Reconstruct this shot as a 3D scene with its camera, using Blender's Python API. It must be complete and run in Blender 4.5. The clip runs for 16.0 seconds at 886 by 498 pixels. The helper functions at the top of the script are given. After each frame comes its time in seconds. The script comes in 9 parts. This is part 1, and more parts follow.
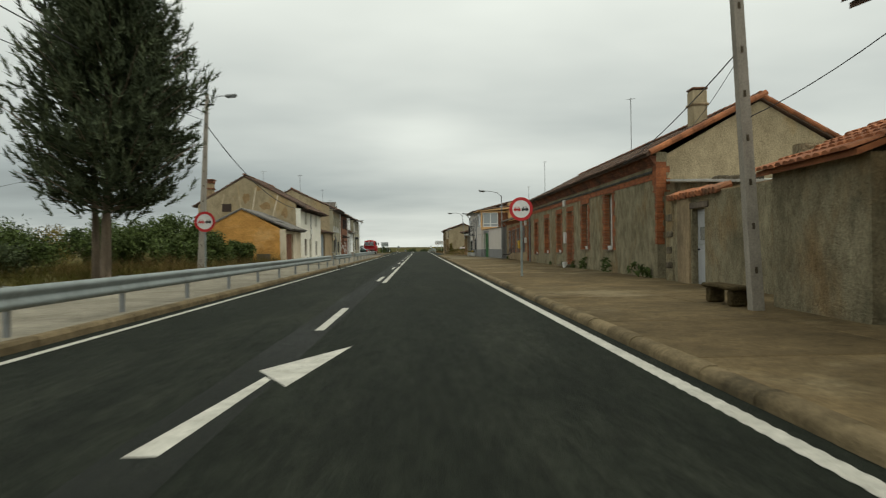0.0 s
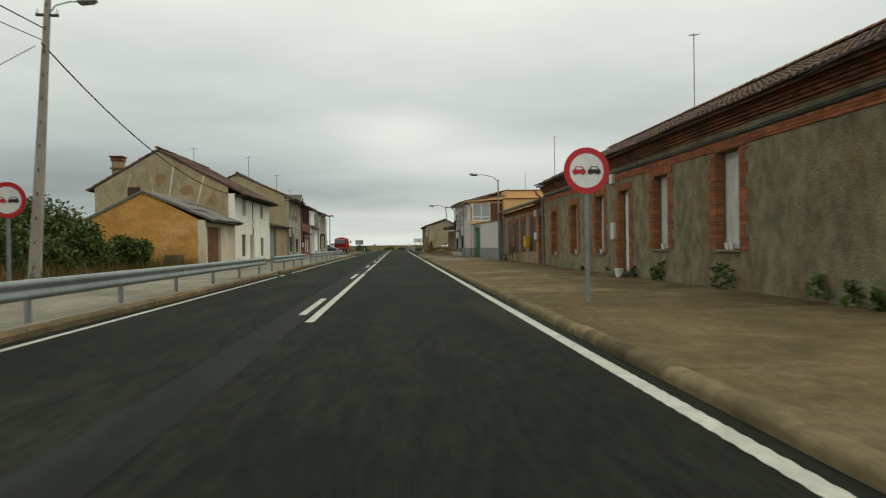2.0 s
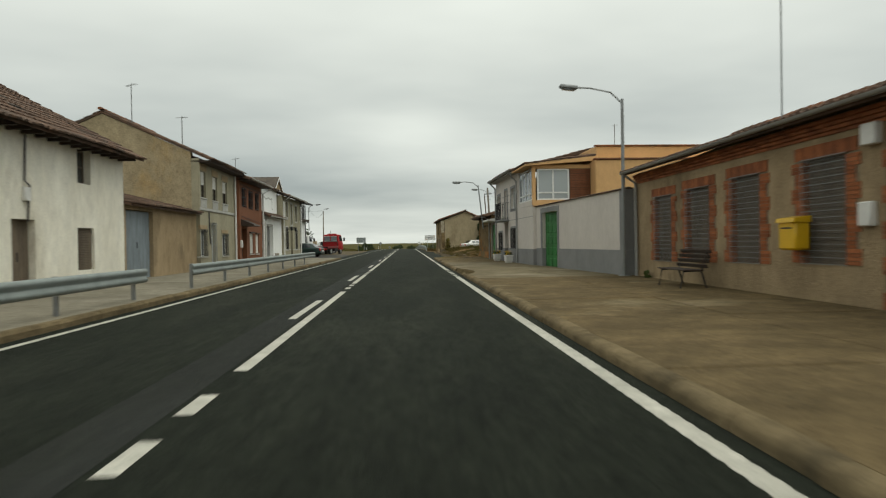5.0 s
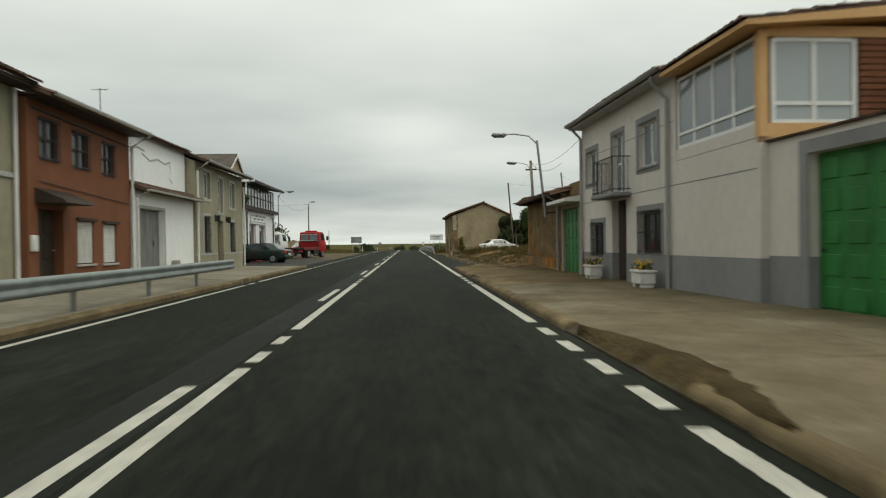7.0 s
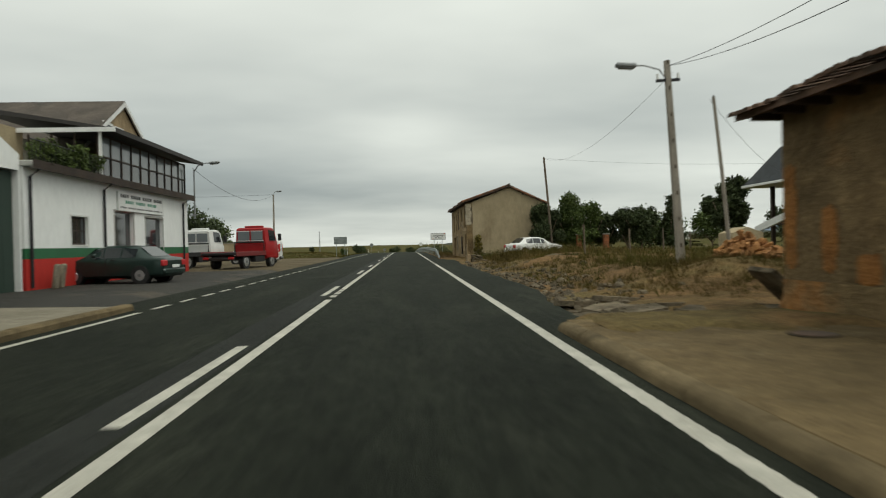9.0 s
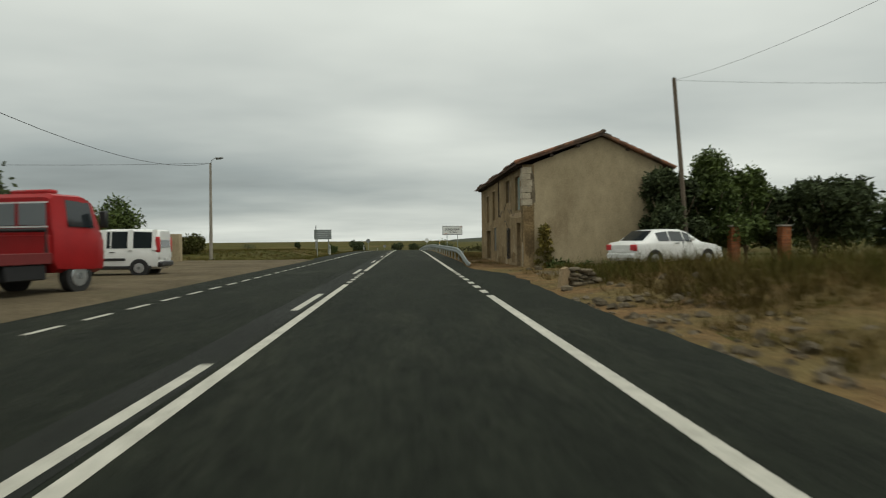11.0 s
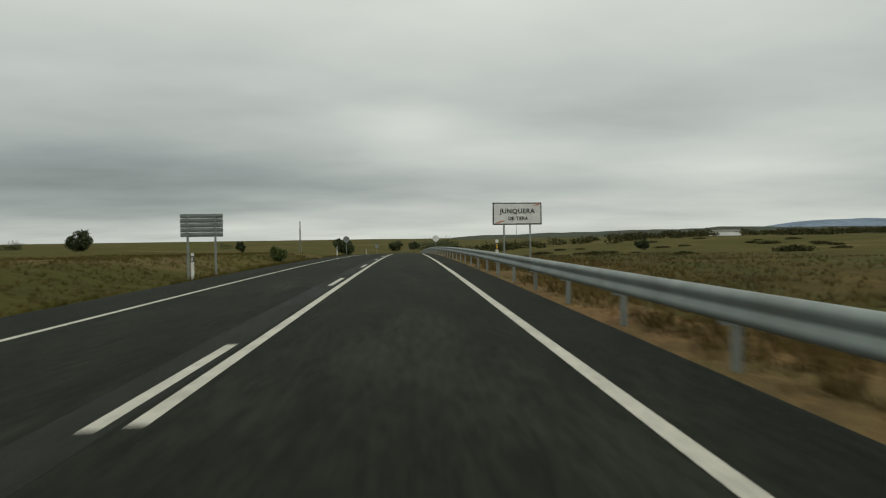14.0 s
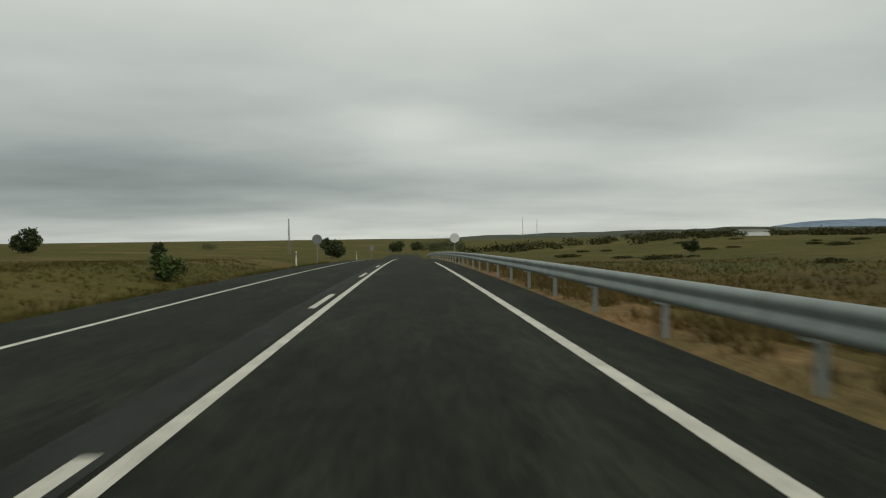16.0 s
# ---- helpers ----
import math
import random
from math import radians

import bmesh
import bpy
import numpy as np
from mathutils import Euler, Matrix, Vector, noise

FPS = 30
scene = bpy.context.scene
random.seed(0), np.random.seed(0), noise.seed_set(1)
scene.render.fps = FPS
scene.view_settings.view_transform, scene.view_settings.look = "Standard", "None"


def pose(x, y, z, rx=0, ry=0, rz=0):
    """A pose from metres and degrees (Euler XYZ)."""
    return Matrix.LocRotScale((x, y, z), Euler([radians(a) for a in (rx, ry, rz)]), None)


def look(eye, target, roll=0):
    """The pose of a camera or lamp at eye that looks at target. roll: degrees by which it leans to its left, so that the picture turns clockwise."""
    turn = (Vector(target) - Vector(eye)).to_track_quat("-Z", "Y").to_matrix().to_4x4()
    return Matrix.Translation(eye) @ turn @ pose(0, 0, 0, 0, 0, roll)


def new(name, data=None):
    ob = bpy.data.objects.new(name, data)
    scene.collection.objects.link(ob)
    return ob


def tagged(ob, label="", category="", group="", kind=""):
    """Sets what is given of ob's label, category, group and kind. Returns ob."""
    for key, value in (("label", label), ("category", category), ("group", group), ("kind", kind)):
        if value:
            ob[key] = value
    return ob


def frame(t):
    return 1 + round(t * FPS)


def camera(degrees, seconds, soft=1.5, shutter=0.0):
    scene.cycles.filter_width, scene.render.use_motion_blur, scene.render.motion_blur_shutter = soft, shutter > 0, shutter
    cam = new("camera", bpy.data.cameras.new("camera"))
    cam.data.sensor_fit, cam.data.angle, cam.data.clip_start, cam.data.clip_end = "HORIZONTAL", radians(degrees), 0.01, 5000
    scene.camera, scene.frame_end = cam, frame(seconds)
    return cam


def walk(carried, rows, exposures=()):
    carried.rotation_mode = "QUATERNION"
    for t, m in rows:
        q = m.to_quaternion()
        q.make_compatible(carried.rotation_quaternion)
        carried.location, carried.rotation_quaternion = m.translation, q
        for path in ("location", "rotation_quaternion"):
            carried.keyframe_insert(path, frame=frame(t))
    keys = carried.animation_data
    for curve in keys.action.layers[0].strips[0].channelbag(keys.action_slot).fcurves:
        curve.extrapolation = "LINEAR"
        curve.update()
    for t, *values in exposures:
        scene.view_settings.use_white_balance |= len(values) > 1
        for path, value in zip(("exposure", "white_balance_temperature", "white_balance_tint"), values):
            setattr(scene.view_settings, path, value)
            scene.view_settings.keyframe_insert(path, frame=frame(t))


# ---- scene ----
cam = camera(68.57, 16.0, soft=1.15, shutter=0.38)
# seconds, x, y, z, yaw, pitch, roll: a car in the right-hand lane of a straight road that runs along +y
PATH = [
    (0.0, -0.498, 0.000, 1.277, -2.117, -0.219, -0.828),
    (0.1, -0.498, 0.545, 1.281, -2.80, -0.330, -0.86),
    (0.2, -0.498, 1.090, 1.285, -3.40, -0.440, -0.89),
    (0.3, -0.499, 1.636, 1.289, -3.90, -0.550, -0.92),
    (0.4, -0.499, 2.181, 1.292, -4.28, -0.650, -0.95),
    (0.5, -0.499, 2.727, 1.295, -4.523, -0.735, -0.972),
    (1.0, -0.414, 5.599, 1.291, -4.265, -0.603, -1.032),
    (1.5, -0.357, 8.944, 1.295, -4.119, -0.549, -1.113),
    (2.0, -0.296, 12.168, 1.268, -4.047, -0.409, -0.837),
    (2.5, -0.226, 15.862, 1.290, -3.973, -0.481, -0.657),
    (3.0, -0.139, 19.648, 1.273, -3.811, -0.408, -0.762),
    (3.5, -0.135, 24.048, 1.290, -3.700, -0.355, -0.654),
    (4.0, -0.076, 28.449, 1.303, -3.507, -0.510, -0.764),
    (6.5, -0.034, 52.698, 1.279, -3.042, -0.595, -0.895),
    (7.0, -0.070, 57.972, 1.261, -3.014, -0.523, -0.858),
    (7.5, -0.115, 63.567, 1.281, -3.160, -0.457, -0.652),
    (8.0, -0.067, 68.948, 1.265, -3.261, -0.441, -0.722),
    (8.5, -0.101, 74.679, 1.274, -3.376, -0.503, -1.096),
    (9.0, 0.009, 80.119, 1.241, -3.359, -0.468, -1.346),
    (11.5, 0.029, 112.160, 1.275, -3.059, -0.928, -0.573),
    (12.0, 0.059, 119.374, 1.291, -3.010, -1.038, -0.631),
    (12.5, 0.053, 127.150, 1.277, -3.177, -0.886, -0.882),
    (13.0, 0.128, 134.665, 1.257, -3.291, -0.899, -0.940),
    (13.5, 0.140, 142.506, 1.282, -3.200, -0.649, -1.063),
    (14.0, 0.155, 150.400, 1.301, -3.076, -0.963, -0.823),
    (14.5, 0.093, 158.138, 1.273, -2.846, -0.777, -0.535),
    (15.0, 0.022, 166.016, 1.240, -2.741, -0.890, -0.864),
    (15.5, 0.023, 173.235, 1.275, -2.631, -1.036, -0.814),
    (16.0, -0.087, 180.525, 1.258, -2.934, -0.960, -0.748),
]


def drive(t, x, y, z, yaw, pitch, roll):
    a, b = radians(yaw), radians(pitch)
    way = Vector((-math.sin(a) * math.cos(b), math.cos(a) * math.cos(b), math.sin(b)))
    eye = Vector((x, y, z))
    return t, look(eye, eye + way, roll)


# the camera's own exposure falls as the bright open sky takes over
EXPOSURES = [(0, 0.30, 6670, 2), (7, 0.30, 6670, 2), (9, 0.22, 6670, 2), (11.5, 0.16, 6660, 2), (12.5, 0.30, 6660, 2), (13, 0.40, 6660, 2), (13.5, 0.22, 6660, 2), (14, 0.0, 6660, 2), (16, -0.05, 6660, 2)]
walk(cam, [drive(*row) for row in PATH], EXPOSURES)

# ---- world, sun, exposure ----
world = bpy.data.worlds.new("overcast_sky")
scene.world = world
world.use_nodes = True
wn, wl = world.node_tree.nodes, world.node_tree.links
wn.clear()
w_out = wn.new("ShaderNodeOutputWorld")
w_bg = wn.new("ShaderNodeBackground")
w_bg.inputs["Strength"].default_value = 1.0
sky = wn.new("ShaderNodeTexSky")
sky.sky_type, sky.sun_disc = "NISHITA", False
sky.sun_elevation, sky.sun_rotation = radians(62), radians(125)
w_mul = wn.new("ShaderNodeMix")
w_mul.data_type, w_mul.blend_type = "RGBA", "MULTIPLY"
w_mul.inputs[0].default_value = 1.0
w_mul.inputs[7].default_value = (0.09, 0.09, 0.09, 1)
wl.new(sky.outputs[0], w_mul.inputs[6])
w_co = wn.new("ShaderNodeTexCoord")
w_sep = wn.new("ShaderNodeSeparateXYZ")
wl.new(w_co.outputs["Generated"], w_sep.inputs[0])


def w_math(op, a, b):
    n = wn.new("ShaderNodeMath")
    n.operation = op
    for k, v in enumerate((a, b)):
        if isinstance(v, (int, float)):
            n.inputs[k].default_value = v
        else:
            wl.new(v, n.inputs[k])
    return n.outputs[0]


# the overcast deck: brightness by height, broken by long flat clouds seen in perspective
w_h = w_math("ADD", w_math("MAXIMUM", w_sep.outputs[2], 0.0), 0.10)
w_comb = wn.new("ShaderNodeCombineXYZ")
wl.new(w_math("DIVIDE", w_sep.outputs[0], w_h), w_comb.inputs[0])
wl.new(w_math("MULTIPLY", w_math("DIVIDE", w_sep.outputs[1], w_h), 1.25), w_comb.inputs[1])
w_noise = wn.new("ShaderNodeTexNoise")
w_noise.inputs["Scale"].default_value = 0.55
w_noise.inputs["Detail"].default_value = 4
w_noise.inputs["Roughness"].default_value = 0.50
wl.new(w_comb.outputs[0], w_noise.inputs["Vector"])
w_prof = wn.new("ShaderNodeValToRGB")
stops = [(0.0, 0.62), (0.03, 0.57), (0.075, 0.50), (0.13, 0.535), (0.20, 0.565), (0.32, 0.635), (0.48, 0.73), (0.75, 0.78)]
while len(w_prof.color_ramp.elements) < len(stops):
    w_prof.color_ramp.elements.new(0.5)
for e, (p, v) in zip(w_prof.color_ramp.elements, stops):
    e.position, e.color = p, (v, v, v, 1)
wl.new(w_sep.outputs[2], w_prof.inputs[0])
w_var = wn.new("ShaderNodeMapRange")
for k, v in ((1, 0.33), (2, 0.67), (3, 0.885), (4, 1.115)):
    w_var.inputs[k].default_value = v
wl.new(w_noise.outputs[0], w_var.inputs[0])
w_value = w_math("MULTIPLY", w_prof.outputs[0], w_var.outputs[0])
w_side = w_math("DIVIDE", w_sep.outputs[0], w_math("MAXIMUM", w_sep.outputs[1], 0.05))


def cloud_bank(side, height, wide, tall, amount):
    """A long soft bank over the northern plain: where it lies to the side, how high, and how much it lightens or darkens."""
    a = w_math("DIVIDE", w_math("SUBTRACT", w_side, side), wide)
    b = w_math("DIVIDE", w_math("SUBTRACT", w_sep.outputs[2], height), tall)
    d = w_math("ADD", w_math("MULTIPLY", a, a), w_math("MULTIPLY", b, b))
    g = w_math("EXPONENT", w_math("MULTIPLY", d, -1.0), 0.0)
    return w_math("MULTIPLY", g, amount)


banks = [(-0.52, 0.085, 0.36, 0.085, -0.25), (-0.10, 0.083, 0.16, 0.018, -0.10), (0.0, 0.165, 0.10, 0.035, 0.13), (0.20, 0.120, 0.26, 0.022, 0.07), (0.42, 0.185, 0.24, 0.036, -0.08),
         (0.50, 0.095, 0.20, 0.030, 0.10), (-0.34, 0.020, 0.30, 0.014, 0.10), (-0.45, 0.42, 0.35, 0.12, 0.07), (0.62, 0.40, 0.30, 0.12, 0.08), (-0.18, 0.26, 0.30, 0.040, -0.05)]
w_sum = w_value
for bank in banks:
    w_sum = w_math("ADD", w_sum, cloud_bank(*bank))
w_ramp = wn.new("ShaderNodeValToRGB")
w_ramp.color_ramp.elements[0].position, w_ramp.color_ramp.elements[0].color = 0.0, (0.0, 0.0, 0.0, 1)
w_ramp.color_ramp.elements[1].position, w_ramp.color_ramp.elements[1].color = 1.0, (1.02, 1.03, 0.985, 1)
e = w_ramp.color_ramp.elements.new(0.35)
e.color = (0.318, 0.342, 0.352, 1)
e = w_ramp.color_ramp.elements.new(0.62)
e.color = (0.618, 0.630, 0.617, 1)
wl.new(w_sum, w_ramp.inputs[0])
w_mix = wn.new("ShaderNodeMix")
w_mix.data_type = "RGBA"
w_mix.inputs[0].default_value = 0.95
wl.new(w_mul.outputs[2], w_mix.inputs[6])
wl.new(w_ramp.outputs[0], w_mix.inputs[7])
wl.new(w_mix.outputs[2], w_bg.inputs[0])
wl.new(w_bg.outputs[0], w_out.inputs[0])

sun = new("sun", bpy.data.lights.new("sun", "SUN"))
sun.data.energy, sun.data.angle, sun.data.color = 1.0, radians(40), (1.0, 0.97, 0.92)
sun.matrix_world = look((0, 0, 60), (-26, 18, 0))
scene.view_settings.exposure = 0.0

# ---- materials ----
def mat(name, col, col2=None, rough=0.85, metal=0.0, grain=30.0, blot=1.2, bump=0.15, dist=0.01, stain=None, stain_at=0.62, island=0.0, streak=0.0, spec=0.35, vary=0.36, along=1.0):
    """A surface with two scales of variation; streak stretches the large one upright, along < 1 down the street."""
    m = bpy.data.materials.new(name)
    m.use_nodes = True
    nt = m.node_tree
    n, l = nt.nodes, nt.links
    b = n["Principled BSDF"]
    b.inputs["Roughness"].default_value, b.inputs["Metallic"].default_value = rough, metal
    b.inputs["Specular IOR Level"].default_value = spec
    mp = n.new("ShaderNodeMapping")
    mp.inputs["Scale"].default_value = (1, along, 1 - 0.75 * streak)
    geo = n.new("ShaderNodeNewGeometry")
    l.new(geo.outputs["Position"], mp.inputs[0])
    big, small = n.new("ShaderNodeTexNoise"), n.new("ShaderNodeTexNoise")
    big.inputs["Scale"].default_value, big.inputs["Detail"].default_value, big.inputs["Roughness"].default_value = blot, 5, 0.6
    small.inputs["Scale"].default_value, small.inputs["Detail"].default_value, small.inputs["Roughness"].default_value = grain, 4, 0.65
    l.new(mp.outputs[0], big.inputs[0]), l.new(geo.outputs["Position"], small.inputs[0])
    c2 = col2 or [c * 0.78 for c in col]
    r = n.new("ShaderNodeValToRGB")
    r.color_ramp.elements[0].position, r.color_ramp.elements[0].color = 0.34, (*c2, 1)
    r.color_ramp.elements[1].position, r.color_ramp.elements[1].color = 0.66, (*col, 1)
    l.new(big.outputs[0], r.inputs[0])
    last = r.outputs[0]
    if stain:
        s = n.new("ShaderNodeTexNoise")
        s.inputs["Scale"].default_value, s.inputs["Detail"].default_value, s.inputs["Roughness"].default_value = blot * 0.55, 7, 0.65
        off = n.new("ShaderNodeMapping")
        off.inputs["Location"].default_value = (17.3, 4.1, 8.8)
        l.new(mp.outputs[0], off.inputs[0]), l.new(off.outputs[0], s.inputs[0])
        sr = n.new("ShaderNodeValToRGB")
        sr.color_ramp.elements[0].position, sr.color_ramp.elements[1].position = stain_at - 0.06, stain_at + 0.08
        l.new(s.outputs[0], sr.inputs[0])
        mx = n.new("ShaderNodeMix")
        mx.data_type = "RGBA"
        mx.inputs[7].default_value = (*stain, 1)
        l.new(sr.outputs[0], mx.inputs[0]), l.new(last, mx.inputs[6])
        last = mx.outputs[2]
    gm = n.new("ShaderNodeMix")
    gm.data_type, gm.blend_type = "RGBA", "MULTIPLY"
    gm.inputs[0].default_value = 1.0
    gr = n.new("ShaderNodeMapRange")
    gr.inputs[1].default_value, gr.inputs[2].default_value, gr.inputs[3].default_value, gr.inputs[4].default_value = 0.32, 0.68, 1 - vary, 1 + vary * 0.9
    mid = n.new("ShaderNodeTexNoise")
    mid.inputs["Scale"].default_value, mid.inputs["Detail"].default_value, mid.inputs["Roughness"].default_value = grain * 0.16, 5, 0.7
    l.new(mp.outputs[0], mid.inputs[0])
    ad = n.new("ShaderNodeMath")
    ad.operation = "MULTIPLY_ADD"
    ad.inputs[1].default_value = 0.5
    ml = n.new("ShaderNodeMath")
    ml.operation = "MULTIPLY"
    ml.inputs[1].default_value = 0.5
    l.new(mid.outputs[0], ml.inputs[0])
    l.new(small.outputs[0], ad.inputs[0]), l.new(ml.outputs[0], ad.inputs[2])
    l.new(ad.outputs[0], gr.inputs[0])
    l.new(last, gm.inputs[6]), l.new(gr.outputs[0], gm.inputs[7])
    last = gm.outputs[2]
    if island:
        rnd = n.new("ShaderNodeObjectInfo").outputs["Random"] if island < 0 else geo.outputs["Random Per Island"]
        ir = n.new("ShaderNodeMapRange")
        ir.inputs[3].default_value, ir.inputs[4].default_value = 1 - abs(island), 1 + abs(island) * 0.7
        im = n.new("ShaderNodeMix")
        im.data_type, im.blend_type = "RGBA", "MULTIPLY"
        im.inputs[0].default_value = 1.0
        l.new(rnd, ir.inputs[0]), l.new(last, im.inputs[6]), l.new(ir.outputs[0], im.inputs[7])
        last = im.outputs[2]
    l.new(last, b.inputs["Base Color"])
    if bump:
        bp = n.new("ShaderNodeBump")
        bp.inputs["Strength"].default_value, bp.inputs["Distance"].default_value = bump * 3, dist
        l.new(small.outputs[0], bp.inputs["Height"]), l.new(bp.outputs[0], b.inputs["Normal"])
    return m


def plain(name, col, rough=0.5, metal=0.0, grain=60.0, spec=0.5):
    return mat(name, col, [c * 0.86 for c in col], rough, metal, grain, 2.5, 0.03, 0.004, spec=spec, vary=0.10)


def glass(name, tint=(0.02, 0.025, 0.028), rough=0.06):
    m = bpy.data.materials.new(name)
    m.use_nodes = True
    b = m.node_tree.nodes["Principled BSDF"]
    b.inputs["Base Color"].default_value = (*tint, 1)
    b.inputs["Roughness"].default_value = rough
    b.inputs["IOR"].default_value = 1.5
    b.inputs["Specular IOR Level"].default_value = 0.6
    b.inputs["Coat Weight"].default_value = 0.3
    return m


ASPHALT = mat("asphalt", (0.0200, 0.0234, 0.0162), (0.0130, 0.0156, 0.0108), 0.88, 0, 60, 1.3, 0.6, 0.012, stain=(0.0285, 0.0318, 0.0225), stain_at=0.58, spec=0.10, vary=0.75, along=0.22)
ASPHALT_J = mat("tar_sealed_asphalt", (0.0138, 0.0158, 0.0115), (0.0098, 0.0114, 0.0084), 0.80, 0, 60, 1.6, 0.5, 0.010, stain=(0.019, 0.021, 0.018), stain_at=0.55, spec=0.16, vary=0.6, along=0.2)
ASPHALT_OLD = mat("old_asphalt", (0.044, 0.041, 0.035), (0.028, 0.027, 0.023), 0.92, 0, 30, 0.8, 0.5, 0.02, stain=(0.095, 0.078, 0.055))
LINE = mat("road_paint", (0.47, 0.45, 0.39), (0.35, 0.335, 0.285), 0.7, 0, 45, 2.5, 0.2, 0.004, stain=(0.28, 0.27, 0.25), stain_at=0.70)
CONCRETE = mat("pavement_concrete", (0.152, 0.110, 0.056), (0.092, 0.068, 0.035), 0.92, 0, 22, 0.7, 0.5, 0.016, stain=(0.195, 0.155, 0.092), stain_at=0.60, island=-0.12, vary=0.48, spec=0.10)
CONCRETE_G = mat("grey_pavement_concrete", (0.172, 0.142, 0.090), (0.118, 0.094, 0.055), 0.9, 0, 26, 0.6, 0.3, 0.012, stain=(0.235, 0.205, 0.145), stain_at=0.59, island=-0.10, vary=0.32, spec=0.12)
MOSS = mat("mossy_earth", (0.115, 0.085, 0.042), (0.062, 0.047, 0.023), 0.97, 0, 20, 2, 0.8, 0.03, vary=0.5, spec=0.05)
CONCRETE_L = mat("pale_pavement", (0.245, 0.222, 0.172), (0.178, 0.160, 0.122), 0.92, 0, 26, 0.5, 0.3, 0.01, stain=(0.12, 0.105, 0.08), stain_at=0.64, island=-0.08, spec=0.08)
KERB = mat("kerb_concrete", (0.200, 0.152, 0.086), (0.120, 0.092, 0.052), 0.92, 0, 30, 1.3, 0.4, 0.012, stain=(0.075, 0.06, 0.036), stain_at=0.60, island=-0.14, vary=0.45, spec=0.08)
JOINT = mat("earth_joint", (0.10, 0.08, 0.055), (0.06, 0.05, 0.035), 0.97, 0, 40, 2, 0.5, 0.02, spec=0.08)
SOIL = mat("dry_soil", (0.205, 0.126, 0.058), (0.105, 0.067, 0.032), 0.97, 0, 12, 0.5, 0.6, 0.04, stain=(0.13, 0.098, 0.042), stain_at=0.52, vary=0.6, spec=0.08)
GRAVEL = mat("gravel_yard", (0.140, 0.112, 0.072), (0.090, 0.072, 0.046), 0.97, 0, 25, 0.4, 0.5, 0.02, stain=(0.105, 0.09, 0.055), stain_at=0.58, vary=0.4, spec=0.06)
FIELD = mat("dry_grassland", (0.080, 0.069, 0.019), (0.052, 0.050, 0.013), 0.98, 0, 7, 0.045, 0.6, 0.05, stain=(0.120, 0.088, 0.038), stain_at=0.60, vary=0.45, spec=0.06)
STEEL = mat("galvanised_steel", (0.255, 0.285, 0.272), (0.205, 0.230, 0.220), 0.55, 0.30, 25, 1.2, 0.05, 0.003, stain=(0.175, 0.185, 0.17), stain_at=0.62, vary=0.22)
GREYPOST = plain("grey_post", (0.26, 0.27, 0.27), 0.5, 0.5)
POLECON = mat("pole_concrete", (0.30, 0.27, 0.225), (0.23, 0.205, 0.17), 0.9, 0, 35, 1.5, 0.2, 0.006, stain=(0.18, 0.155, 0.12), stain_at=0.64, streak=1)
TILE = mat("clay_tiles", (0.27, 0.115, 0.060), (0.12, 0.066, 0.042), 0.92, 0, 22, 1.3, 0.3, 0.01, stain=(0.085, 0.062, 0.042), stain_at=0.56, island=0.30)
TILE_O = mat("orange_clay_tiles", (0.40, 0.150, 0.062), (0.25, 0.096, 0.046), 0.9, 0, 22, 1.3, 0.3, 0.01, stain=(0.15, 0.082, 0.045), stain_at=0.60, island=0.3)
TILE_D = mat("dark_weathered_tiles", (0.15, 0.088, 0.058), (0.078, 0.052, 0.038), 0.92, 0, 22, 1.3, 0.3, 0.01, stain=(0.048, 0.040, 0.032), stain_at=0.6, island=0.3)
FIBRE = mat("fibre_cement_roof", (0.19, 0.175, 0.155), (0.12, 0.11, 0.098), 0.93, 0, 25, 0.9, 0.25, 0.01, stain=(0.085, 0.08, 0.066), stain_at=0.6)
BRICK = mat("red_brick", (0.36, 0.124, 0.048), (0.225, 0.080, 0.036), 0.93, 0, 40, 2.2, 0.35, 0.01, stain=(0.16, 0.075, 0.042), stain_at=0.66, island=-0.28)
BRICK_I = mat("red_brickwork", (0.36, 0.124, 0.048), (0.225, 0.080, 0.036), 0.93, 0, 40, 2.2, 0.35, 0.01, stain=(0.16, 0.075, 0.042), stain_at=0.66, island=0.28)
BRICK_T = mat("tan_hollow_brick", (0.36, 0.175, 0.062), (0.24, 0.115, 0.044), 0.93, 0, 40, 2.2, 0.3, 0.01, island=-0.3)
BRICK_E = mat("weathered_eave_brick", (0.26, 0.098, 0.048), (0.15, 0.062, 0.036), 0.94, 0, 40, 1.4, 0.35, 0.01, stain=(0.10, 0.06, 0.04), stain_at=0.56, island=0.30)
FADEDRED = plain("faded_red_film", (0.56, 0.20, 0.11), 0.5)
MORTAR = mat("mortar", (0.25, 0.195, 0.130), (0.17, 0.13, 0.09), 0.95, 0, 40, 2, 0.4, 0.01)
PL_GREY = mat("rough_cement_render", (0.34, 0.295, 0.195), (0.225, 0.195, 0.125), 0.96, 0, 20, 0.8, 0.9, 0.03, stain=(0.27, 0.19, 0.1), stain_at=0.58, streak=0.5, vary=0.5, spec=0.08)
PL_TAN = mat("tan_cement_render", (0.385, 0.315, 0.205), (0.295, 0.24, 0.152), 0.95, 0, 18, 0.6, 0.2, 0.012, stain=(0.22, 0.17, 0.105), stain_at=0.62, streak=0.6, vary=0.26, spec=0.08)
